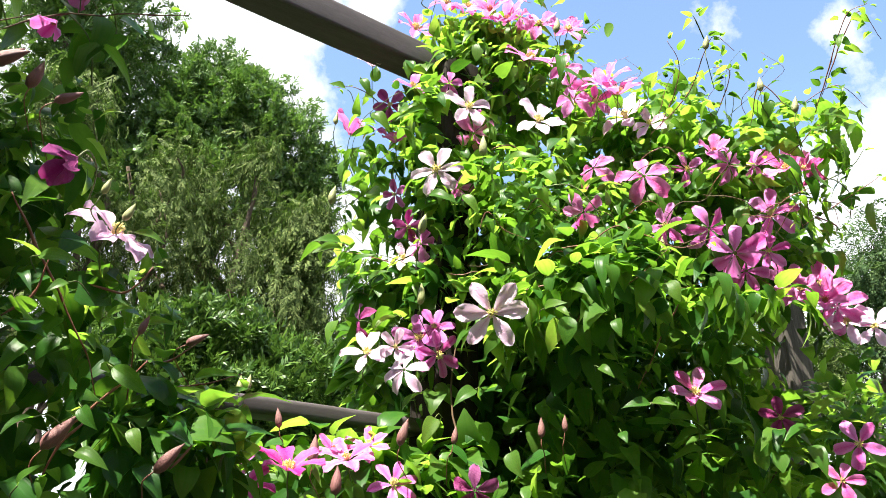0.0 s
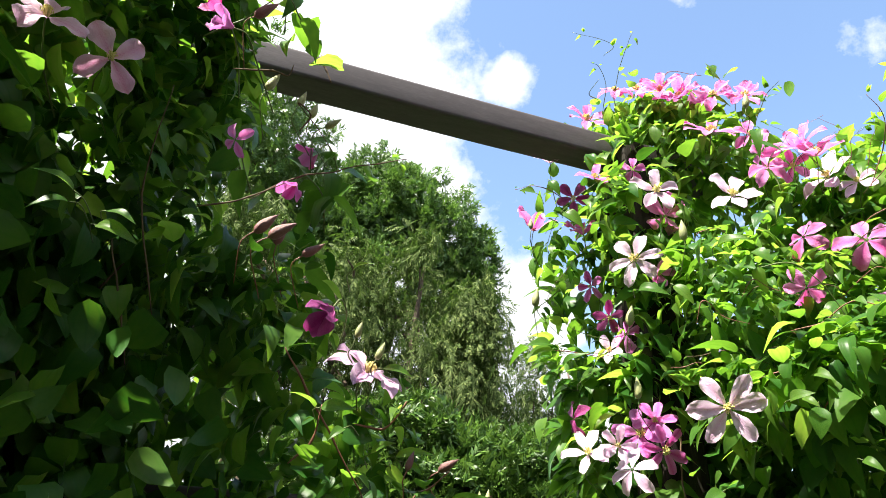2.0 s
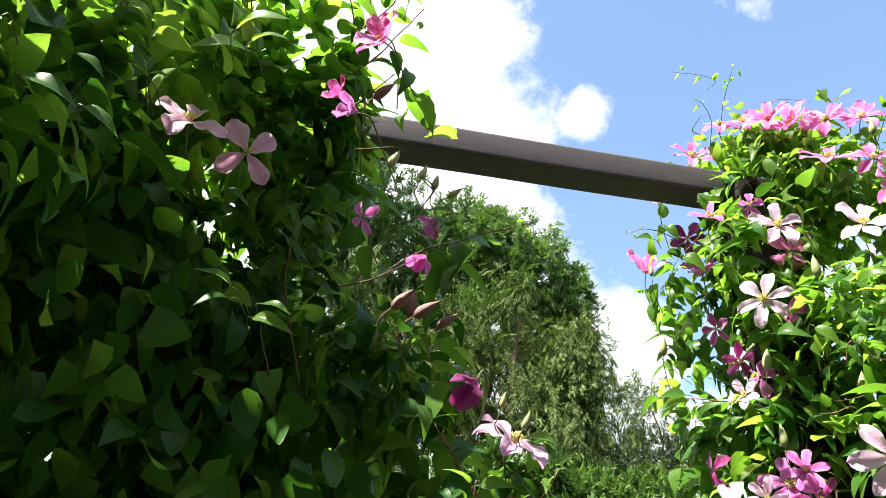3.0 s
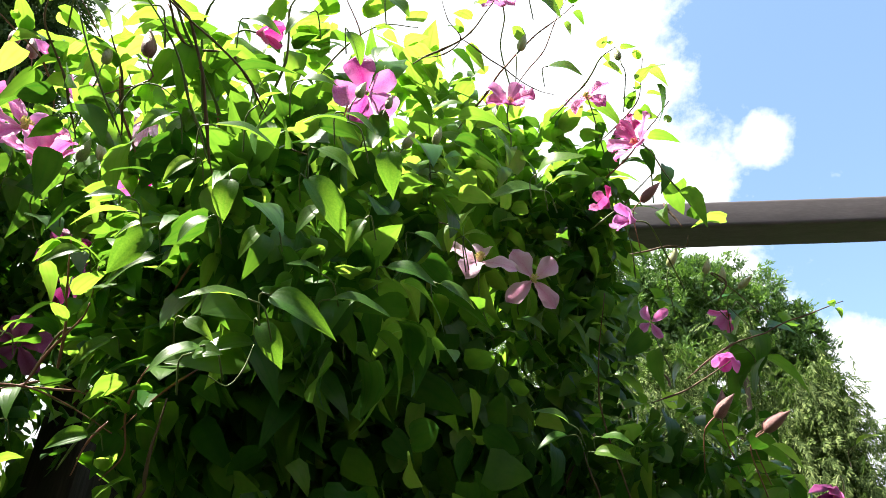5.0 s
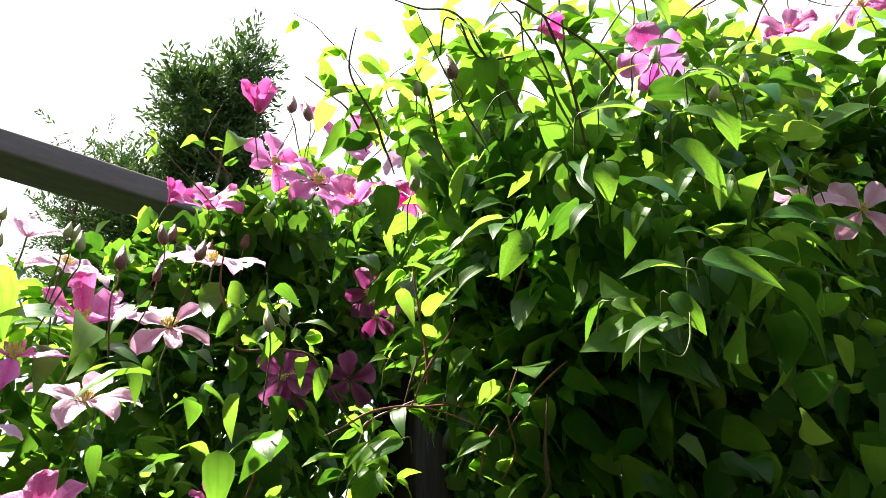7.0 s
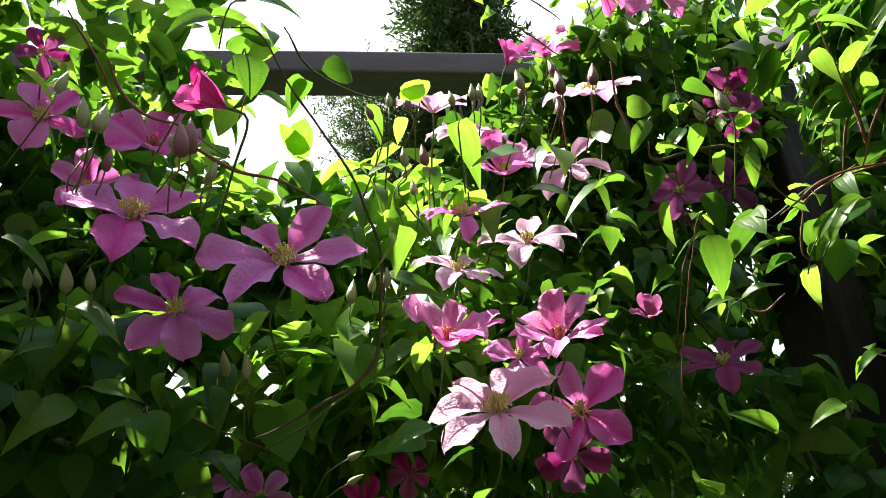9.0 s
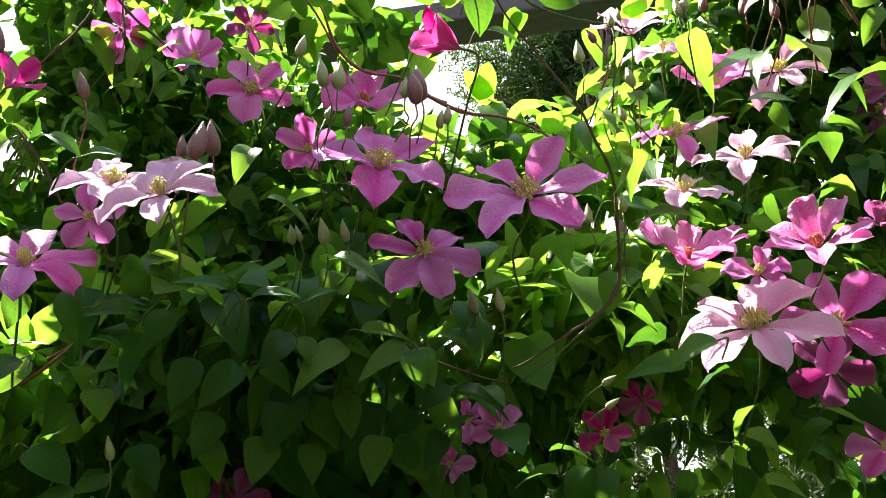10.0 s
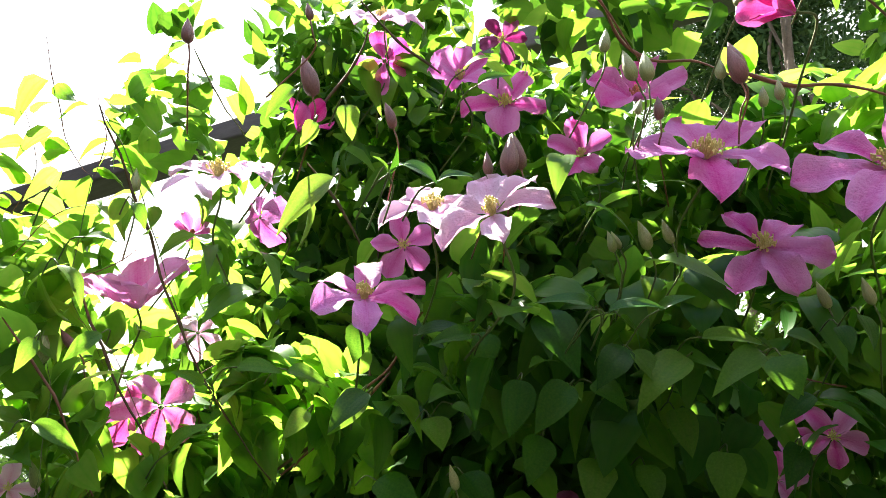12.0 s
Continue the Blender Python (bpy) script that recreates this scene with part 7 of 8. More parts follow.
spray_leaf(vine_b, (-0.717, 0.157, 1.844), (-0.730, 0.125, 1.843), 0.40)
spray_leaf(vine_b, (-0.750, 0.052, 1.757), (-0.736, 0.072, 1.739), 0.45)
spray_leaf(vine_b, (-0.700, 0.268, 1.951), (-0.676, 0.290, 1.927), 0.45)
spray_leaf(vine_b, (-0.662, 0.063, 1.991), (-0.635, 0.085, 1.981), 0.50)
spray_leaf(vine_b, (-0.757, -0.007, 1.952), (-0.776, -0.022, 1.925), 0.50)
spray_leaf(vine_b, (-0.691, 0.039, 1.956), (-0.658, 0.051, 1.959), 0.45)
spray_leaf(vine_b, (-0.690, 0.183, 1.912), (-0.710, 0.180, 1.878), 0.48)
spray_leaf(vine_b, (-0.666, 0.373, 2.176), (-0.644, 0.399, 2.142), 0.50)
spray_leaf(vine_b, (-0.699, 0.307, 2.070), (-0.673, 0.327, 2.048), 0.45)
spray_leaf(vine_b, (-0.691, 0.129, 1.895), (-0.713, 0.119, 1.866), 0.50)
shoot(vine_b, [(-0.719, 0.028, 1.880), (-0.700, 0.002, 1.905), (-0.671, -0.045, 1.957), (-0.672, -0.066, 1.976), (-0.679, -0.098, 1.993), (-0.676, -0.112, 2.011)], 0.0017, stem_brown_mat, 0, 0.50, 601)
shoot(vine_b, [(-0.724, 0.026, 1.892), (-0.702, -0.025, 1.931), (-0.685, -0.057, 1.951), (-0.676, -0.092, 1.969)], 0.0015, stem_green_mat, 0, 0.50, 602)
shoot(vine_b, [(-0.678, 0.042, 1.937), (-0.668, 0.007, 1.949), (-0.663, -0.031, 1.957), (-0.668, -0.067, 1.967), (-0.672, -0.090, 1.983)], 0.0014, stem_brown_mat, 0, 0.50, 603)
shoot(vine_b, [(-0.793, -0.026, 1.926), (-0.784, -0.052, 1.945), (-0.772, -0.079, 1.966), (-0.764, -0.103, 1.993), (-0.753, -0.129, 2.022)], 0.0013, stem_green_mat, 1, 0.50, 604)
shoot(vine_b, [(-0.786, -0.046, 1.941), (-0.751, -0.046, 1.946), (-0.731, -0.036, 1.945), (-0.719, -0.015, 1.932)], 0.0010, stem_green_mat, 0, 0.50, 605)
shoot(vine_b, [(-1.159, -0.016, 1.782), (-1.151, 0.037, 1.817), (-1.138, 0.086, 1.834), (-1.104, 0.130, 1.816), (-1.062, 0.171, 1.784)], 0.0020, stem_red_mat, 0, 0.50, 606)
shoot(vine_b, [(-1.138, 0.086, 1.834), (-1.092, 0.089, 1.877), (-1.066, 0.095, 1.896), (-1.036, 0.089, 1.908)], 0.0022, stem_red_mat, 1, 0.50, 607)
shoot(vine_b, [(-1.061, 0.162, 1.796), (-1.076, 0.154, 1.771), (-1.092, 0.149, 1.735)], 0.0022, stem_red_mat, 0, 0.50, 608)
shoot(vine_b, [(-0.709, 0.090, 1.736), (-0.711, 0.088, 1.713), (-0.719, 0.080, 1.699), (-0.723, 0.064, 1.701)], 0.0009, stem_green_mat, 0, 0.50, 609)
shoot(vine_b, [(-0.737, 0.310, 2.319), (-0.693, 0.321, 2.308), (-0.666, 0.320, 2.320), (-0.669, 0.294, 2.336), (-0.666, 0.274, 2.373)], 0.0012, stem_brown_mat, 0, 0.50, 610)
shoot(vine_b, [(-0.666, 0.320, 2.320), (-0.646, 0.337, 2.293), (-0.630, 0.372, 2.274), (-0.613, 0.423, 2.268), (-0.594, 0.443, 2.258)], 0.0012, stem_brown_mat, 0, 0.50, 611)
shoot(vine_b, [(-0.632, 0.409, 2.271), (-0.578, 0.388, 2.281), (-0.539, 0.364, 2.285), (-0.509, 0.350, 2.303)], 0.0010, stem_red_mat, 0, 0.50, 612)
spray_leaf(vine_c, (-1.029, -0.809, 1.598), (-1.003, -0.849, 1.599), 0.30)
spray_leaf(vine_c, (-1.029, -0.809, 1.598), (-1.018, -0.792, 1.610), 0.40)
spray_leaf(vine_c, (-1.030, -0.806, 1.598), (-1.013, -0.812, 1.607), 0.40)
spray_leaf(vine_c, (-1.053, -0.801, 1.600), (-1.055, -0.758, 1.596), 0.36)
spray_leaf(vine_c, (-1.091, -0.764, 1.609), (-1.084, -0.734, 1.613), 0.40)
spray_leaf(vine_c, (-1.147, -0.871, 1.646), (-1.165, -0.851, 1.582), 0.72)
spray_leaf(vine_c, (-1.180, -0.804, 1.611), (-1.174, -0.833, 1.571), 0.65)
spray_leaf(vine_c, (-1.180, -0.803, 1.641), (-1.184, -0.791, 1.605), 0.70)
spray_leaf(vine_c, (-1.183, -0.798, 1.607), (-1.186, -0.782, 1.572), 0.65)
spray_leaf(vine_c, (-1.195, -0.752, 1.597), (-1.187, -0.807, 1.550), 0.55)
spray_leaf(vine_c, (-1.184, -0.689, 1.587), (-1.177, -0.740, 1.554), 0.48)
spray_leaf(vine_c, (-1.185, -0.686, 1.584), (-1.186, -0.668, 1.544), 0.85)
spray_leaf(vine_c, (-1.183, -0.735, 1.609), (-1.182, -0.685, 1.591), 0.38)
spray_leaf(vine_c, (-1.187, -0.907, 1.597), (-1.183, -0.923, 1.543), 0.60)
spray_leaf(vine_c, (-1.204, -0.864, 1.590), (-1.191, -0.902, 1.545), 0.62)
spray_leaf(vine_c, (-1.210, -0.843, 1.590), (-1.214, -0.814, 1.558), 0.60)
spray_leaf(vine_c, (-1.167, -0.996, 1.569), (-1.168, -0.986, 1.535), 0.95)
spray_leaf(vine_c, (-1.174, -0.974, 1.580), (-1.174, -0.956, 1.565), 0.60)
spray_leaf(vine_c, (-1.104, -1.033, 1.584), (-1.083, -1.062, 1.546), 0.58)
spray_leaf(vine_c, (-1.091, -0.925, 1.617), (-1.066, -0.958, 1.605), 0.42)
spray_leaf(vine_c, (-1.081, -1.031, 1.642), (-1.081, -1.035, 1.605), 0.70)
spray_leaf(vine_c, (-1.276, -0.856, 1.529), (-1.266, -0.873, 1.481), 0.80)
spray_leaf(vine_c, (-1.288, -0.814, 1.521), (-1.283, -0.811, 1.477), 0.75)
spray_leaf(vine_c, (-1.280, -0.734, 1.522), (-1.275, -0.747, 1.470), 0.70)
spray_leaf(vine_c, (-1.170, -1.055, 1.517), (-1.185, -1.019, 1.480), 0.85)
spray_leaf(vine_c, (-1.190, -1.033, 1.483), (-1.186, -1.023, 1.453), 0.85)
spray_leaf(vine_c, (-1.141, -0.614, 1.593), (-1.140, -0.614, 1.562), 0.72)
spray_leaf(vine_c, (-1.224, -0.475, 1.661), (-1.231, -0.486, 1.614), 0.65)
spray_leaf(vine_c, (-1.059, -0.432, 1.529), (-1.068, -0.472, 1.511), 0.48)
spray_leaf(vine_c, (-1.151, -0.448, 1.682), (-1.129, -0.399, 1.666), 0.28)
spray_leaf(vine_c, (-0.924, -0.916, 1.693), (-0.936, -0.894, 1.677), 0.55)
spray_leaf(vine_c, (-0.943, -0.896, 1.684), (-0.947, -0.868, 1.682), 0.45)
spray_leaf(vine_c, (-0.921, -0.927, 1.687), (-0.902, -0.930, 1.691), 0.40)
spray_leaf(vine_c, (-0.921, -0.926, 1.687), (-0.908, -0.913, 1.699), 0.40)
spray_leaf(vine_c, (-0.922, -0.926, 1.687), (-0.920, -0.908, 1.689), 0.40)
spray_leaf(vine_c, (-0.895, -0.947, 1.737), (-0.903, -0.948, 1.710), 0.62)
spray_leaf(vine_c, (-1.021, -0.890, 1.847), (-1.017, -0.860, 1.848), 0.50)
spray_leaf(vine_c, (-1.034, -0.882, 1.836), (-1.033, -0.849, 1.835), 0.45)
spray_leaf(vine_c, (-1.236, -0.777, 1.590), (-1.216, -0.808, 1.594), 0.50)
spray_leaf(vine_c, (-1.236, -0.652, 1.556), (-1.229, -0.688, 1.530), 0.55)
spray_leaf(vine_c, (-1.170, -0.931, 1.645), (-1.168, -0.947, 1.598), 0.60)
spray_leaf(vine_c, (-1.086, -1.084, 1.571), (-1.068, -1.099, 1.543), 0.50)
spray_leaf(vine_c, (-1.254, -0.907, 1.555), (-1.244, -0.928, 1.508), 0.70)
spray_leaf(vine_c, (-1.248, -0.993, 1.527), (-1.254, -0.968, 1.479), 0.70)
spray_leaf(vine_c, (-1.284, -0.775, 1.571), (-1.284, -0.767, 1.521), 0.65)
spray_leaf(vine_c, (-1.285, -0.670, 1.522), (-1.278, -0.692, 1.483), 0.65)
spray_leaf(vine_c, (-1.241, -0.456, 1.751), (-1.242, -0.389, 1.711), 0.28)
spray_leaf(vine_c, (-0.999, -0.619, 1.895), (-0.996, -0.659, 1.867), 0.45)
spray_leaf(vine_c, (-0.972, -0.586, 1.889), (-0.981, -0.536, 1.875), 0.42)
spray_leaf(vine_c, (-1.025, -0.592, 1.875), (-1.043, -0.591, 1.837), 0.95)
spray_leaf(vine_c, (-1.049, -0.580, 1.850), (-1.054, -0.551, 1.832), 0.42)
spray_leaf(vine_c, (-1.163, -0.677, 1.576), (-1.162, -0.674, 1.537), 0.90)
spray_leaf(vine_c, (-1.182, -0.624, 1.599), (-1.179, -0.620, 1.571), 0.65)
spray_leaf(vine_c, (-1.213, -0.424, 1.556), (-1.204, -0.488, 1.542), 0.40)
spray_leaf(vine_b, (-1.131, 0.070, 1.785), (-1.166, 0.022, 1.751), 0.45)
spray_leaf(vine_b, (-1.162, 0.054, 1.752), (-1.177, 0.039, 1.705), 0.75)
spray_leaf(vine_b, (-1.166, 0.043, 1.758), (-1.177, 0.021, 1.732), 0.50)
spray_leaf(vine_b, (-1.252, -0.035, 1.720), (-1.214, -0.000, 1.721), 0.34)
spray_leaf(vine_b, (-1.256, -0.044, 1.722), (-1.265, -0.084, 1.707), 0.38)
spray_leaf(vine_b, (-1.205, -0.123, 1.948), (-1.224, -0.145, 1.909), 0.50)
spray_leaf(vine_b, (-1.198, -0.081, 1.931), (-1.215, -0.106, 1.897), 0.48)
spray_leaf(vine_b, (-1.176, -0.095, 1.968), (-1.184, -0.112, 1.944), 0.55)
spray_leaf(vine_b, (-1.177, -0.048, 1.935), (-1.150, -0.013, 1.915), 0.28)
spray_leaf(vine_b, (-1.175, -0.020, 1.878), (-1.186, -0.019, 1.832), 0.42)
spray_leaf(vine_b, (-1.047, 0.154, 2.072), (-1.092, 0.112, 2.043), 0.40)
spray_leaf(vine_b, (-1.071, 0.168, 2.037), (-1.127, 0.133, 1.988), 0.34)
spray_leaf(vine_b, (-1.085, 0.146, 1.903), (-1.114, 0.124, 1.863), 0.40)
spray_leaf(vine_b, (-1.041, 0.134, 1.765), (-1.064, 0.103, 1.743), 0.50)
spray_leaf(vine_b, (-1.149, 0.127, 1.617), (-1.126, 0.137, 1.603), 0.35)
spray_leaf(vine_b, (-1.202, 0.086, 1.635), (-1.215, 0.052, 1.611), 0.40)
spray_leaf(vine_b, (-1.139, 0.128, 1.555), (-1.170, 0.074, 1.534), 0.42)
spray_leaf(vine_b, (-1.251, 0.053, 1.590), (-1.265, 0.011, 1.567), 0.45)
spray_leaf(vine_b, (-1.308, 0.001, 1.577), (-1.315, -0.056, 1.601), 0.42)
spray_leaf(vine_c, (-1.023, -1.025, 1.768), (-1.013, -1.079, 1.714), 0.42)
spray_leaf(vine_c, (-1.158, -1.064, 1.604), (-1.142, -1.094, 1.559), 0.55)
spray_leaf(vine_c, (-1.148, -0.998, 1.648), (-1.156, -0.945, 1.645), 0.42)
spray_leaf(vine_c, (-0.933, -0.996, 1.763), (-0.932, -1.008, 1.739), 0.55)
spray_leaf(vine_c, (-0.911, -1.002, 1.783), (-0.907, -1.025, 1.756), 0.40)
spray_leaf(vine_d, (-0.933, -1.243, 1.687), (-0.952, -1.230, 1.648), 0.52)
spray_leaf(vine_d, (-0.963, -1.199, 1.754), (-0.972, -1.191, 1.727), 0.45)
spray_leaf(vine_d, (-0.990, -1.242, 1.643), (-0.969, -1.259, 1.613), 0.40)
spray_leaf(vine_d, (-1.059, -1.143, 1.614), (-1.075, -1.104, 1.606), 0.42)
spray_leaf(vine_d, (-1.085, -1.105, 1.612), (-1.101, -1.068, 1.591), 0.40)
spray_leaf(vine_d, (-1.046, -1.169, 1.599), (-1.017, -1.184, 1.604), 0.42)
spray_leaf(vine_d, (-0.963, -1.272, 1.560), (-0.987, -1.242, 1.537), 0.40)
spray_leaf(vine_d, (-1.058, -1.209, 1.545), (-1.068, -1.170, 1.567), 0.42)
spray_leaf(vine_d, (-0.942, -1.265, 1.627), (-0.932, -1.271, 1.595), 0.45)
spray_leaf(vine_d, (-0.955, -1.243, 1.725), (-0.969, -1.216, 1.719), 0.45)
spray_leaf(vine_d, (-0.917, -1.252, 1.760), (-0.910, -1.234, 1.769), 0.50)
spray_leaf(vine_b, (-0.442, 0.749, 1.601), (-0.401, 0.757, 1.598), 0.45)
spray_leaf(vine_b, (-0.407, 0.983, 1.582), (-0.379, 0.980, 1.563), 0.40)
spray_leaf(vine_b, (-0.418, 0.975, 1.590), (-0.363, 0.979, 1.592), 0.30)
spray_leaf(vine_b, (-0.361, 1.066, 1.537), (-0.294, 1.067, 1.542), 0.25)
spray_leaf(vine_b, (-0.357, 1.069, 1.528), (-0.340, 1.063, 1.493), 0.40)
spray_leaf(vine_b, (-0.427, 0.929, 1.708), (-0.383, 0.935, 1.693), 0.38)
spray_leaf(vine_b, (-0.365, 0.761, 1.395), (-0.330, 0.764, 1.377), 0.45)
spray_leaf(vine_b, (-0.340, 0.823, 1.428), (-0.322, 0.819, 1.400), 0.50)
spray_leaf(vine_b, (-0.387, 0.799, 1.446), (-0.365, 0.798, 1.421), 0.50)
spray_leaf(vine_b, (-0.420, 0.767, 1.789), (-0.388, 0.762, 1.792), 0.28)
spray_leaf(vine_b, (-0.431, 0.797, 1.587), (-0.444, 0.779, 1.567), 0.45)
spray_leaf(vine_b, (-0.407, 0.746, 1.426), (-0.424, 0.725, 1.405), 0.50)
spray_leaf(vine_b, (-0.395, 0.872, 1.507), (-0.351, 0.881, 1.476), 0.42)
spray_leaf(vine_b, (-0.401, 0.734, 1.360), (-0.377, 0.731, 1.381), 0.45)
spray_leaf(vine_b, (-0.434, 0.913, 1.583), (-0.397, 0.909, 1.594), 0.42)
shoot(vine_a, [(-0.085, 1.432, 2.308), (-0.150, 1.450, 2.273), (-0.202, 1.471, 2.232), (-0.223, 1.514, 2.174), (-0.178, 1.553, 2.136)], 0.0011, stem_green_mat, 5, 0.70, 701)
shoot(vine_a, [(-0.124, 1.507, 2.187), (-0.182, 1.528, 2.138), (-0.239, 1.547, 2.065), (-0.200, 1.568, 2.032)], 0.0010, stem_brown_mat, 4, 0.70, 702)
shoot(vine_a, [(-0.093, 1.587, 1.963), (-0.156, 1.554, 1.976), (-0.194, 1.531, 1.994), (-0.229, 1.480, 2.067)], 0.0010, stem_green_mat, 4, 0.70, 703)
shoot(vine_a, [(-0.065, 1.588, 1.908), (-0.127, 1.536, 1.921), (-0.187, 1.510, 1.916), (-0.233, 1.481, 1.919)], 0.0010, stem_green_mat, 5, 0.70, 704)
spray_leaf(vine_a, (-0.229, 1.477, 1.929), (-0.286, 1.445, 1.918), 0.45)
spray_leaf(vine_a, (-0.228, 1.481, 1.920), (-0.288, 1.454, 1.894), 0.40)
spray_leaf(vine_a, (-0.236, 1.419, 2.284), (-0.272, 1.388, 2.274), 0.50)
spray_leaf(vine_a, (-0.200, 1.409, 2.306), (-0.179, 1.411, 2.262), 0.50)
spray_leaf(vine_a, (-0.176, 1.463, 2.250), (-0.135, 1.467, 2.201), 0.50)
spray_leaf(vine_a, (-0.211, 1.517, 1.892), (-0.154, 1.491, 1.907), 0.40)
spray_leaf(vine_a, (-0.176, 1.553, 1.866), (-0.124, 1.525, 1.883), 0.45)
spray_leaf(vine_a, (-0.112, 1.582, 1.797), (-0.158, 1.563, 1.758), 0.40)
spray_leaf(vine_a, (-0.036, 1.340, 1.979), (0.023, 1.327, 1.955), 0.42)
spray_leaf(vine_a, (0.032, 1.340, 1.980), (0.066, 1.337, 1.933), 0.42)
spray_leaf(vine_a, (0.121, 1.303, 2.040), (0.180, 1.274, 2.033), 0.40)
spray_leaf(vine_a, (0.196, 1.241, 1.712), (0.215, 1.224, 1.691), 0.45)
spray_leaf(vine_a, (0.173, 1.225, 1.706), (0.209, 1.198, 1.708), 0.50)
spray_leaf(vine_a, (0.212, 1.224, 1.691), (0.204, 1.220, 1.638), 0.62)
spray_leaf(vine_a, (0.287, 1.192, 1.678), (0.291, 1.181, 1.641), 0.55)
spray_leaf(vine_a, (0.342, 1.232, 1.545), (0.293, 1.226, 1.534), 0.45)
spray_leaf(vine_a, (0.346, 1.231, 1.547), (0.379, 1.202, 1.537), 0.40)
spray_leaf(vine_a, (0.296, 1.252, 1.501), (0.300, 1.234, 1.480), 0.60)
spray_leaf(vine_a, (0.114, 1.265, 1.467), (0.130, 1.249, 1.421), 0.60)
spray_leaf(vine_a, (-0.015, 1.331, 1.532), (-0.038, 1.318, 1.481), 0.50)
spray_leaf(vine_a, (0.267, 1.257, 1.611), (0.290, 1.237, 1.588), 0.50)
spray_leaf(vine_a, (0.055, 1.321, 1.582), (0.015, 1.307, 1.548), 0.50)
spray_leaf(vine_a, (0.386, 1.215, 1.754), (0.402, 1.202, 1.713), 0.70)
# dark tube laid on the beam face, in place of a shadow band
shoot(vine_b, [(-0.719, 1.215, 2.631), (-0.714, 1.218, 2.614), (-0.705, 1.225, 2.586), (-0.694, 1.233, 2.552)], 0.0050, stem_brown_mat, 0, 0.50, 790)
# woody stems from the ground up into the climbers
vine_stems(vine_a, (0.08, 1.66, 0), ((0.05, 1.7, 1.9), (0.5, 1.8, 1.7), (-0.1, 1.75, 1.5), (0.9, 1.95, 1.6)), 61)
vine_stems(vine_b, (-1.15, 0.62, 0), ((-1.1, 0.6, 2.1), (-0.85, 0.85, 1.9), (-0.65, 1.02, 1.5), (-1.2, 0.4, 1.9)), 62)
vine_stems(vine_l, (-1.75, 0.18, 0), ((-1.75, 0.15, 2.3), (-1.82, -0.1, 2.1)), 63)
vine_stems(vine_c, (-1.65, -0.8, 0), ((-1.6, -0.5, 1.7), (-1.5, -1.0, 1.6), (-1.55, -1.25, 2.0), (-1.75, -0.1, 1.8)), 64)
vine_stems(vine_d, (-1.55, -1.55, 0), ((-1.35, -1.6, 1.7), (-1.45, -1.5, 1.75)), 65)

fa.build((0.2, 1.2, 2.0))
fb.build((-0.65, 0.2, 1.9))
fl.build((-1.35, 0.0, 2.2))
fc.build((-1.05, -0.8, 1.7))
fd.build((-1.1, -1.3, 1.7))



# ---------------------------------------------------------------- trees and shrubs behind
def scatter_mesh(name, cards, mat, parent, label=""):
    """cards: (place, turn, size, template); one mesh of many small sprays."""
    verts, faces, base = [], [], 0
    for place, turn, size, (v, f) in cards:
        verts.append(v @ (np.array(turn).T * size) + np.array(place))
        faces.append(f + base)
        base += len(v)
    ob = from_arrays(name, np.concatenate(verts).tolist(), np.concatenate(faces).tolist(), mat, parent, label)
    ob["kind"] = "stuff"
    return ob


def sprig(leaves, long, wide, leaf_long, leaf_wide, seed, droop=0.2):
    """A twig's worth of small leaves along +y, as arrays."""
    rng = random.Random(seed)
    verts, faces = [], []
    for k in range(leaves):
        t = (k + 0.5) / leaves
        ang = (1 if k % 2 else -1) * rng.uniform(0.4, 1.1)
        roll = rng.uniform(-0.6, 0.6)
        d = Vector((math.sin(ang), math.cos(ang), rng.uniform(-0.2, 0.35))).normalized()
        s = Vector((math.cos(ang), -math.sin(ang), roll)).normalized()
        base = Vector((0, long * t, -droop * long * t * t))
        n = len(verts)
        ll, lw = leaf_long * rng.uniform(0.7, 1.2), leaf_wide * rng.uniform(0.7, 1.2)
        verts += [tuple(base), tuple(base + d * ll * 0.5 + s * lw / 2 + Vector((0, 0, 0.1 * ll))), tuple(base + d * ll - Vector((0, 0, 0.12 * ll))), tuple(base + d * ll * 0.5 - s * lw / 2)]
        faces.append((n, n + 1, n + 2, n + 3))
    return np.array(verts), np.array(faces)


LAUREL = [sprig(7, 0.12, 0.1, 0.088, 0.031, 300 + k) for k in range(6)]
def frond(seed):
    """A flat hanging spray of cypress: a drooping axis with close side branchlets that shorten to the tip."""
    rng = random.Random(seed)
    verts, faces = [], []
    long = 0.27
    for k in range(15):
        t = 0.06 + 0.94 * k / 14
        s = 1 if k % 2 else -1
        base = Vector((0.02 * math.sin(5 * t + seed), long * t, -0.30 * long * t * t))
        d = Vector((s * rng.uniform(0.25, 0.95), 0.75, -0.35 * t + rng.gauss(0, 0.12))).normalized() if k < 13 else Vector((0.2 * s, 1, -0.5)).normalized()
        ll = (0.085 * math.sin(math.pi * (0.18 + 0.80 * t)) + 0.018) * rng.uniform(0.7, 1.2)
        side = Vector((-d.y, d.x, rng.gauss(0, 0.3))).normalized() * (0.011 * rng.uniform(0.7, 1.4))
        sag = Vector((0, 0, -0.25 * ll))
        n = len(verts)
        verts += [tuple(base), tuple(base + d * ll * 0.45 + side), tuple(base + d * ll + sag), tuple(base + d * ll * 0.45 - side)]
        faces.append((n, n + 1, n + 2, n + 3))
    return np.array(verts), np.array(faces)


FROND = [frond(600 + k) for k in range(8)]
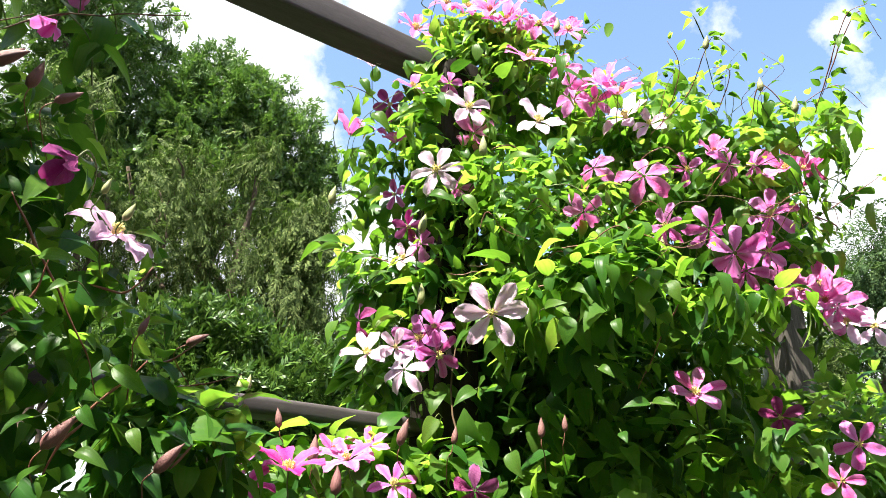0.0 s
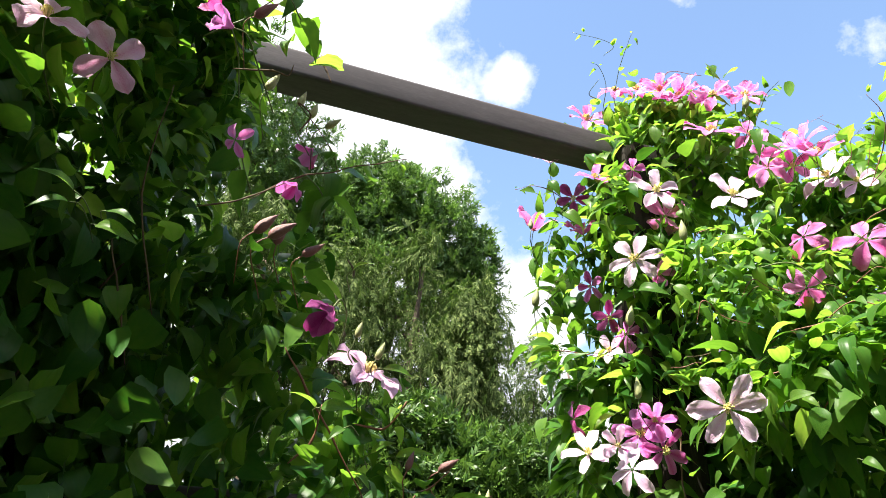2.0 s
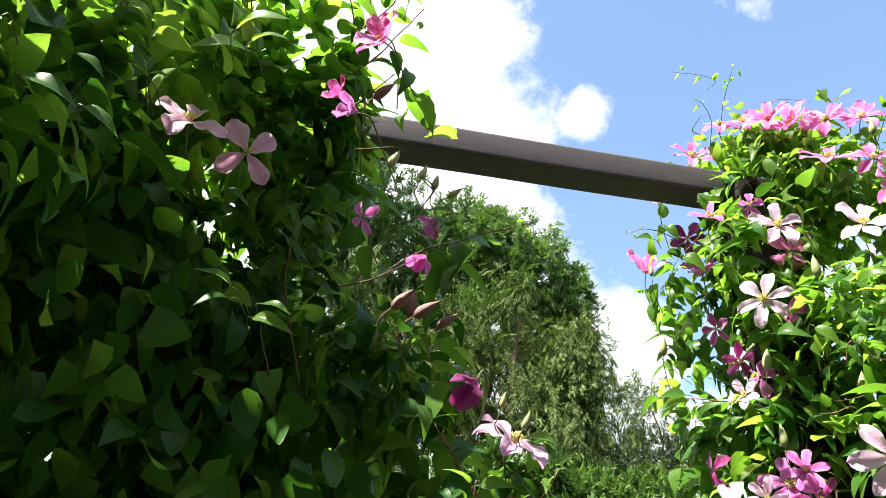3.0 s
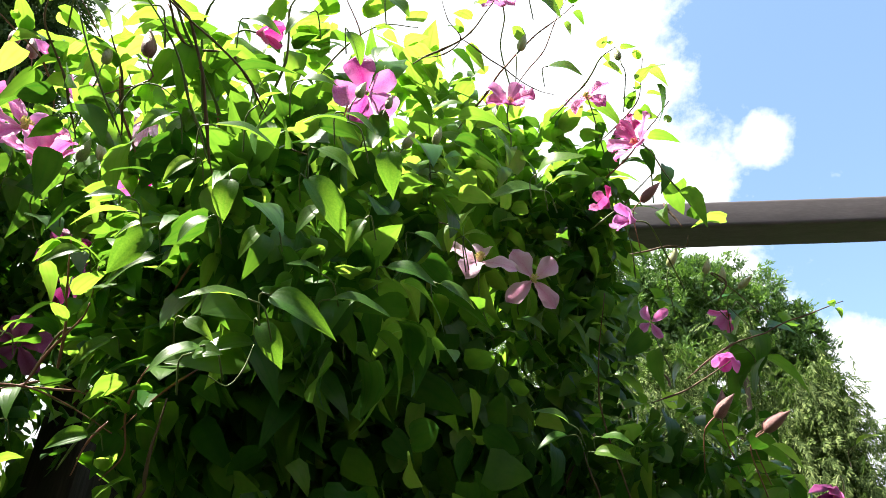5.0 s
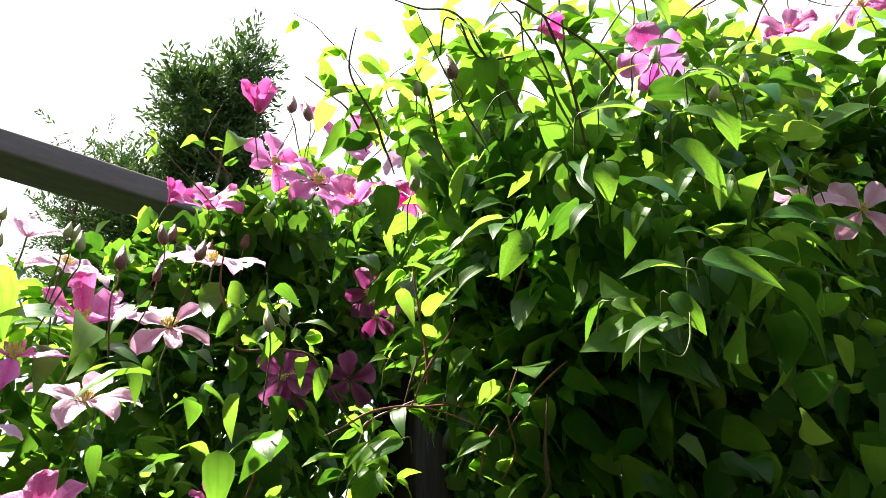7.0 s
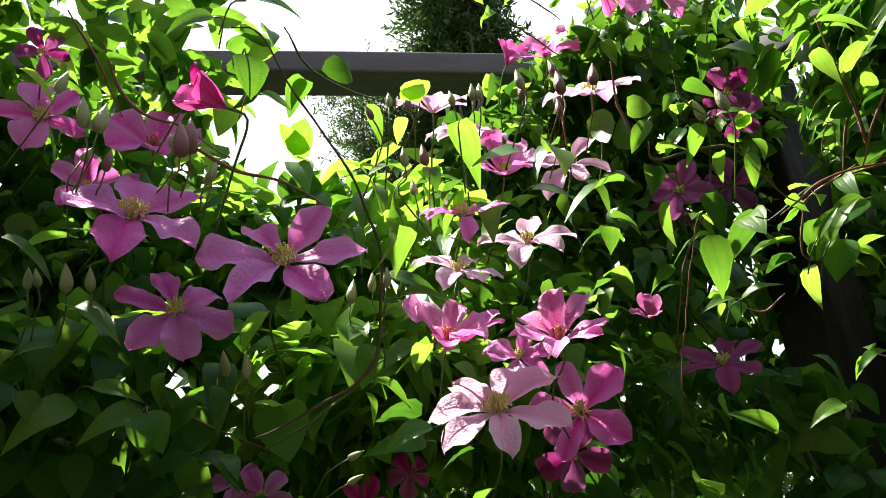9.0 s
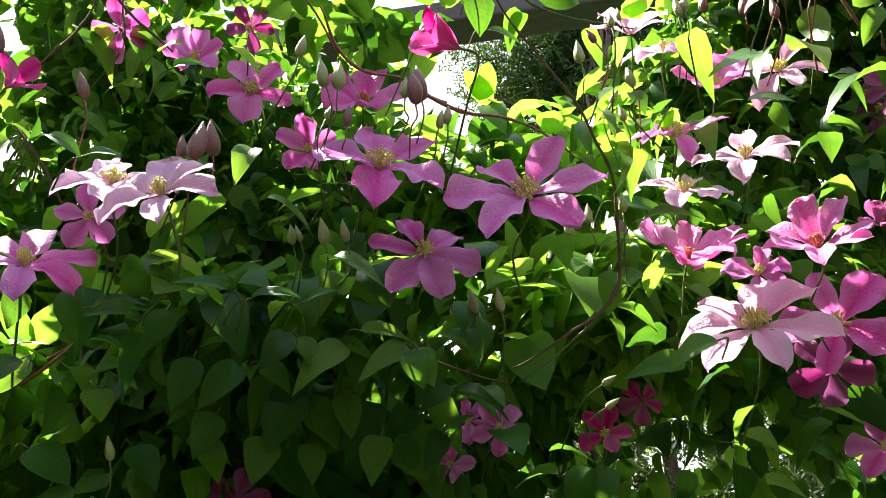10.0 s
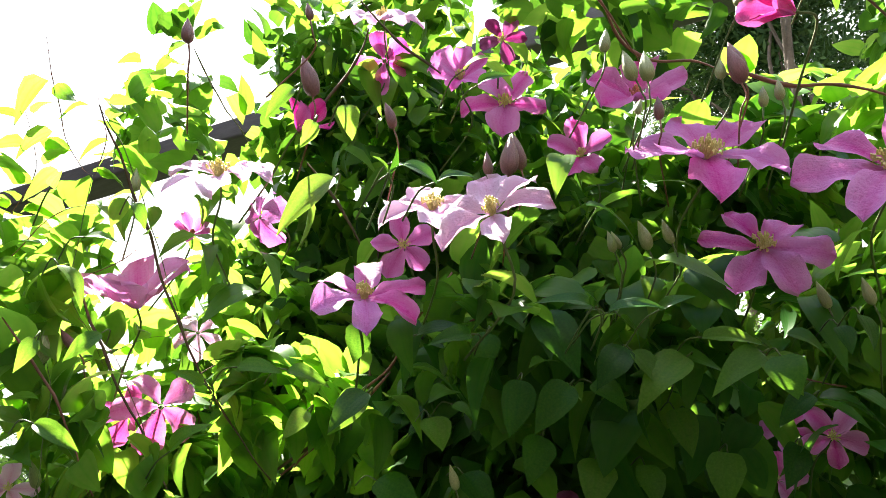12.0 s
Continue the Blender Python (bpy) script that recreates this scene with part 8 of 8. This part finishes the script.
CEDAR = [sprig(8, 0.22, 0.08, 0.080, 0.022, 400 + k, 0.35) for k in range(6)]
LANCE = [sprig(6, 0.10, 0.1, 0.11, 0.030, 500 + k) for k in range(6)]


def crown_cards(lobes, count, kinds, size, seed, hang=0.0, shell=0.35):
    """Sprays in clumps over uneven lobes; hang turns the sprays downwards."""
    rng, cards = random.Random(seed), []
    weights = [max(r) * max(r) for c, r in lobes]
    per, loose = (9, 2.2) if kinds is FROND else (18, 2.2) if hang > 0.2 else (11, 1.0)
    for c, r in rng.choices(lobes, weights, k=count // per):
        d = Vector((rng.gauss(0, 1), rng.gauss(0, 1), rng.gauss(0, 1))).normalized()
        lump = 1 + 0.42 * noise.noise(d * 2.6 + Vector(c)) + 0.35 * noise.noise(d * 6.0 + Vector(c) * 2)
        k = (1 - shell * rng.random() ** 1.5) * lump
        middle = Vector(c) + Vector((d.x * r[0], d.y * r[1], d.z * r[2])) * k
        if middle.z < 0.1:
            continue
        if hang > 0.2 and noise.noise(Vector((middle.x * 1.5, middle.y * 1.5, middle.z * 0.6))) < -0.06 and rng.random() < 0.88:
            continue
        lean = d * 0.6 + Vector((rng.gauss(0, 0.35), rng.gauss(0, 0.35), rng.gauss(0.55, 0.3) - hang * 1.8))
        face = Vector((0, 0, 0.5)) + d * 1.3 + Vector((rng.gauss(0, 0.35), rng.gauss(0, 0.35), rng.gauss(0, 0.3)))
        for _ in range(per):
            spot = Vector((rng.gauss(0, 0.075), rng.gauss(0, 0.075), rng.gauss(0, 0.06 + 0.04 * hang))) * size * loose
            tip = lean + Vector((rng.gauss(0, 0.35), rng.gauss(0, 0.35), rng.gauss(0, 0.25)))
            up = face + Vector((rng.gauss(0, 0.35), rng.gauss(0, 0.35), rng.gauss(0, 0.3)))
            cards.append((middle + spot, frame_from(tip, up), size * rng.uniform(0.7, 1.25), rng.choice(kinds)))
    return cards


def tree(name, label, x, y, trunk_high, trunk_r, lobes, count, kinds, size, mat, seed, hang=0.0, category="tree"):
    ob = thing(name, label, category, "trees behind the arbour")
    rng = random.Random(seed)
    pts = [Vector((x + rng.gauss(0, 0.06) * i, y + rng.gauss(0, 0.06) * i, trunk_high * i / 6)) for i in range(7)]
    v, f = tube_rings(spline(pts, 3), [trunk_r * (1 - 0.8 * i / 18) for i in range(19)], 9)
    trunk = from_arrays("trunk", v, f, bark_mat, ob)
    for c, r in lobes:
        a = pts[rng.randrange(2, 6)]
        path = wander(a, c, rng, 0.12, 4)
        v, f = tube_rings(path, [trunk_r * 0.4 * (1 - 0.8 * i / len(path)) for i in range(len(path))], 6)
        from_arrays("limb", v, f, bark_mat, trunk)
    cards = crown_cards(lobes, count, kinds, size, seed, hang)
    scatter_mesh("crown", cards, mat, ob)
    return ob


def cone_lobes(x, y, low, high, wide, n, seed):
    """Tiers of hanging boughs that narrow to the top."""
    rng, out = random.Random(seed), []
    for k in range(n):
        t = k / (n - 1)
        z = low + (high - low) * t
        r = wide * (1 - t) ** 0.8 + 0.15
        a = rng.uniform(0, 6.28)
        off = r * 0.45
        out.append(((x + off * math.cos(a), y + off * math.sin(a), z), (r * 0.75, r * 0.75, (high - low) / n * 1.5)))
    return out


tree("broadleaf_tree", "tall rounded evergreen tree with dense glossy green leaves", -3.61, 10.86, 8.21, 0.18,
     [((-3.76, 10.35, 8.21), (0.62, 0.62, 0.82)),
      ((-3.29, 10.66, 7.98), (0.58, 0.58, 0.87)),
      ((-4.27, 10.34, 7.92), (0.65, 0.65, 0.86)),
      ((-2.85, 11.04, 7.56), (0.60, 0.60, 0.91)),
      ((-3.75, 10.95, 7.22), (1.04, 1.04, 1.11)),
      ((-2.29, 11.35, 7.22), (0.36, 0.36, 0.61)),
      ((-2.66, 11.69, 6.32), (0.55, 0.55, 0.81)),
      ((-4.59, 10.71, 7.07), (0.79, 0.79, 1.05)),
      ((-5.07, 10.67, 6.73), (0.79, 0.79, 0.98))],
     19500, LAUREL, 0.90, laurel_mat, 21, 0.00)
tree("broadleaf_tree", "tall leafy evergreen tree behind the conifers", -6.03, 10.15, 9.97, 0.20,
     [((-5.81, 9.99, 9.21), (1.02, 1.02, 1.17)),
      ((-6.54, 10.03, 8.55), (1.18, 1.18, 1.37)),
      ((-5.57, 10.67, 8.45), (0.86, 0.86, 1.12)),
      ((-6.32, 10.78, 7.62), (1.39, 1.39, 1.44)),
      ((-5.93, 9.26, 9.97), (0.96, 0.96, 1.22))],
     9500, LAUREL, 1.00, laurel_mat, 22, 0.00)
tree("conifer", "conifer with drooping yellow-green sprays", -2.93, 9.80, 6.30, 0.12,
     [((-2.76, 9.40, 6.30), (0.25, 0.25, 0.57)),
      ((-2.87, 9.59, 5.85), (0.63, 0.63, 0.74)),
      ((-3.02, 9.79, 5.31), (0.84, 0.84, 0.77)),
      ((-3.00, 10.02, 4.71), (1.01, 1.01, 0.79)),
      ((-2.98, 10.21, 4.10), (1.01, 1.01, 0.69))],
     4000, FROND, 0.80, conifer_mat, 41, 0.80)
tree("conifer", "conifer with drooping yellow-green sprays", -2.09, 9.68, 5.48, 0.12,
     [((-1.96, 9.43, 5.48), (0.24, 0.24, 0.52)),
      ((-1.99, 9.59, 5.08), (0.44, 0.44, 0.56)),
      ((-2.02, 9.75, 4.64), (0.60, 0.60, 0.59)),
      ((-2.04, 9.89, 4.19), (0.64, 0.64, 0.54)),
      ((-2.42, 9.72, 4.45), (0.64, 0.64, 0.67))],
     4000, FROND, 0.80, conifer_mat, 42, 0.80)
tree("conifer", "conifer with drooping yellow-green sprays", -3.91, 9.27, 6.24, 0.12,
     [((-3.74, 8.84, 6.24), (0.33, 0.33, 0.65)),
      ((-3.88, 9.01, 5.81), (0.74, 0.74, 0.82)),
      ((-3.98, 9.24, 5.23), (0.95, 0.95, 0.84)),
      ((-4.00, 9.50, 4.52), (0.99, 0.99, 0.86)),
      ((-3.96, 9.73, 3.79), (0.99, 0.99, 0.76))],
     4000, FROND, 0.80, conifer_mat, 43, 0.80)
tree("conifer", "conifer with drooping yellow-green sprays", -4.83, 8.58, 6.47, 0.12,
     [((-4.70, 7.97, 6.47), (0.40, 0.40, 0.74)),
      ((-4.79, 8.26, 5.90), (0.65, 0.65, 0.81)),
      ((-4.86, 8.59, 5.17), (0.89, 0.89, 0.87)),
      ((-4.90, 8.91, 4.29), (0.97, 0.97, 0.93)),
      ((-4.90, 9.14, 3.47), (0.97, 0.97, 0.83))],
     4000, FROND, 0.80, conifer_mat, 44, 0.80)
tree("conifer", "small distant olive green conifer", -1.51, 14.26, 6.36, 0.10,
     [((-1.62, 14.03, 6.36), (0.29, 0.29, 0.36)),
      ((-1.72, 14.18, 5.87), (0.52, 0.52, 0.48)),
      ((-1.59, 14.37, 5.29), (0.57, 0.57, 0.59)),
      ((-1.13, 14.47, 5.09), (0.46, 0.46, 0.59))],
     1800, FROND, 0.90, conifer_mat, 45, 0.60)
tree("conifer", "distant dark green conifer", 7.35, 12.40, 6.51, 0.10,
     [((7.44, 11.94, 6.51), (0.32, 0.32, 0.34)),
      ((7.48, 12.11, 6.04), (0.52, 0.52, 0.54)),
      ((7.44, 12.40, 5.31), (0.63, 0.63, 0.71)),
      ((7.00, 12.85, 4.61), (0.69, 0.69, 0.59)),
      ((7.37, 12.70, 4.38), (0.69, 0.69, 0.70))],
     4000, CEDAR, 1.20, dark_conifer_mat, 46, 0.60)
tree("conifer", "distant green conifer seen past the grey post", 4.95, 10.62, 4.05, 0.10,
     [((5.34, 10.41, 3.97), (0.46, 0.46, 0.42)),
      ((4.99, 10.69, 3.54), (0.55, 0.55, 0.56)),
      ((4.52, 10.77, 4.05), (0.64, 0.64, 0.56))],
     3000, CEDAR, 1.00, conifer_mat, 47, 0.60)
tree("conifer", "tall dark conifer against bright cloud", -9.06, 1.14, 10.49, 0.10,
     [((-8.12, 1.14, 10.49), (0.20, 0.20, 0.43)),
      ((-8.46, 0.99, 10.20), (0.37, 0.37, 0.49)),
      ((-8.86, 0.84, 9.84), (0.64, 0.64, 0.55)),
      ((-9.21, 1.15, 9.42), (0.78, 0.78, 0.73)),
      ((-9.64, 1.26, 8.89), (0.87, 0.87, 0.82)),
      ((-10.07, 1.43, 8.28), (1.01, 1.01, 0.89))],
     3600, CEDAR, 1.70, dark_conifer_mat, 48, 0.10)
tree("conifer", "tall dark conifer against bright cloud", -10.41, -0.01, 9.43, 0.10,
     [((-9.97, -0.55, 9.43), (0.29, 0.29, 0.50)),
      ((-10.24, 0.00, 9.10), (0.57, 0.57, 0.60)),
      ((-10.59, 0.08, 8.62), (0.76, 0.76, 0.70)),
      ((-10.85, 0.43, 8.20), (0.86, 0.86, 0.79))],
     3000, CEDAR, 1.20, dark_conifer_mat, 49, 0.30)
tree("conifer", "dark conifer behind the shaded climber", -9.21, -0.11, 4.04, 0.15,
     [((-9.07, -0.14, 4.04), (0.48, 0.48, 0.43)),
      ((-9.23, 0.02, 3.46), (0.76, 0.76, 0.56)),
      ((-9.23, -1.05, 3.46), (0.69, 0.69, 0.57)),
      ((-9.14, 0.82, 3.45), (0.62, 0.62, 0.56)),
      ((-9.37, -0.17, 2.77), (1.10, 1.10, 0.63))],
     4000, CEDAR, 1.00, conifer_mat, 50, 0.50)
tree("conifer", "dark conifer low behind the climber", -6.44, -7.35, 3.01, 0.15,
     [((-6.33, -7.41, 3.01), (0.41, 0.41, 0.28)),
      ((-6.70, -7.13, 2.74), (0.76, 0.76, 0.42)),
      ((-6.31, -7.51, 2.63), (0.62, 0.62, 0.42))],
     3000, CEDAR, 1.00, dark_conifer_mat, 51, 0.50)
tree("conifer", "conifer with drooping sprays low behind the climbers", -5.86, 6.21, 2.96, 0.08,
     [((-6.11, 6.01, 0.81), (1.25, 1.25, 0.66)), ((-5.86, 6.41, 1.52), (1.03, 1.03, 0.66)), ((-5.61, 6.21, 2.22), (0.81, 0.81, 0.66)), ((-6.11, 6.01, 2.92), (0.59, 0.59, 0.66))],
     2200, CEDAR, 1.35, conifer_mat, 140, 0.20)
tree("conifer", "conifer with drooping sprays low behind the climbers", -7.57, 5.30, 3.36, 0.08,
     [((-7.82, 5.10, 0.92), (1.25, 1.25, 0.66)), ((-7.57, 5.50, 1.72), (1.03, 1.03, 0.66)), ((-7.32, 5.30, 2.52), (0.81, 0.81, 0.66)), ((-7.82, 5.10, 3.32), (0.59, 0.59, 0.66))],
     2200, CEDAR, 1.35, conifer_mat, 141, 0.20)
tree("conifer", "conifer with drooping sprays low behind the climbers", -9.12, 3.95, 3.44, 0.08,
     [((-9.37, 3.75, 0.95), (1.25, 1.25, 0.66)), ((-9.12, 4.15, 1.76), (1.03, 1.03, 0.66)), ((-8.87, 3.95, 2.58), (0.81, 0.81, 0.66)), ((-9.37, 3.75, 3.40), (0.59, 0.59, 0.66))],
     2200, CEDAR, 1.35, conifer_mat, 142, 0.20)
tree("conifer", "conifer with drooping sprays low behind the climbers", -8.65, 1.76, 3.44, 0.08,
     [((-8.90, 1.56, 0.95), (1.25, 1.25, 0.66)), ((-8.65, 1.96, 1.76), (1.03, 1.03, 0.66)), ((-8.40, 1.76, 2.58), (0.81, 0.81, 0.66)), ((-8.90, 1.56, 3.40), (0.59, 0.59, 0.66))],
     2200, CEDAR, 1.35, conifer_mat, 143, 0.20)
tree("conifer", "conifer with drooping sprays low behind the climbers", -9.49, 0.02, 3.36, 0.08,
     [((-9.74, -0.18, 0.92), (1.25, 1.25, 0.66)), ((-9.49, 0.22, 1.72), (1.03, 1.03, 0.66)), ((-9.24, 0.02, 2.52), (0.81, 0.81, 0.66)), ((-9.74, -0.18, 3.32), (0.59, 0.59, 0.66))],
     2200, CEDAR, 1.35, conifer_mat, 144, 0.20)
tree("conifer", "conifer with drooping sprays low behind the climbers", -9.95, -1.98, 2.96, 0.08,
     [((-10.20, -2.18, 0.81), (1.25, 1.25, 0.66)), ((-9.95, -1.78, 1.52), (1.03, 1.03, 0.66)), ((-9.70, -1.98, 2.22), (0.81, 0.81, 0.66)), ((-10.20, -2.18, 2.92), (0.59, 0.59, 0.66))],
     2200, CEDAR, 1.35, conifer_mat, 145, 0.20)
tree("conifer", "conifer with drooping sprays low behind the climbers", -8.28, -3.48, 2.40, 0.08,
     [((-8.53, -3.68, 0.66), (1.25, 1.25, 0.66)), ((-8.28, -3.28, 1.23), (1.03, 1.03, 0.66)), ((-8.03, -3.48, 1.80), (0.81, 0.81, 0.66)), ((-8.53, -3.68, 2.37), (0.59, 0.59, 0.66))],
     2200, CEDAR, 1.35, conifer_mat, 146, 0.20)
tree("conifer", "conifer with drooping sprays low behind the climbers", -7.76, -5.65, 2.08, 0.08,
     [((-8.01, -5.85, 0.57), (1.25, 1.25, 0.66)), ((-7.76, -5.45, 1.07), (1.03, 1.03, 0.66)), ((-7.51, -5.65, 1.56), (0.81, 0.81, 0.66)), ((-8.01, -5.85, 2.05), (0.59, 0.59, 0.66))],
     2200, CEDAR, 1.35, conifer_mat, 147, 0.20)
tree("conifer", "conifer with drooping sprays low behind the climbers", -6.89, -7.51, 2.00, 0.08,
     [((-7.14, -7.71, 0.55), (1.25, 1.25, 0.66)), ((-6.89, -7.31, 1.03), (1.03, 1.03, 0.66)), ((-6.64, -7.51, 1.50), (0.81, 0.81, 0.66)), ((-7.14, -7.71, 1.98), (0.59, 0.59, 0.66))],
     2200, CEDAR, 1.35, conifer_mat, 148, 0.20)
tree("shrub", "dense bright green shrub with narrow leaves", -1.46, 6.17, 2.89, 0.05,
     [((-1.97, 5.99, 2.89), (0.55, 0.55, 0.31)),
      ((-2.37, 5.89, 2.67), (0.55, 0.55, 0.36)),
      ((-1.52, 6.16, 2.70), (0.50, 0.50, 0.28)),
      ((-1.10, 6.28, 2.59), (0.55, 0.55, 0.28)),
      ((-1.81, 6.14, 2.41), (0.89, 0.89, 0.35)),
      ((-0.67, 6.34, 2.56), (0.35, 0.35, 0.23)),
      ((-0.80, 6.38, 2.23), (0.65, 0.65, 0.35))],
     13000, LANCE, 0.66, shrub_mat, 81, 0.0, "shrub")
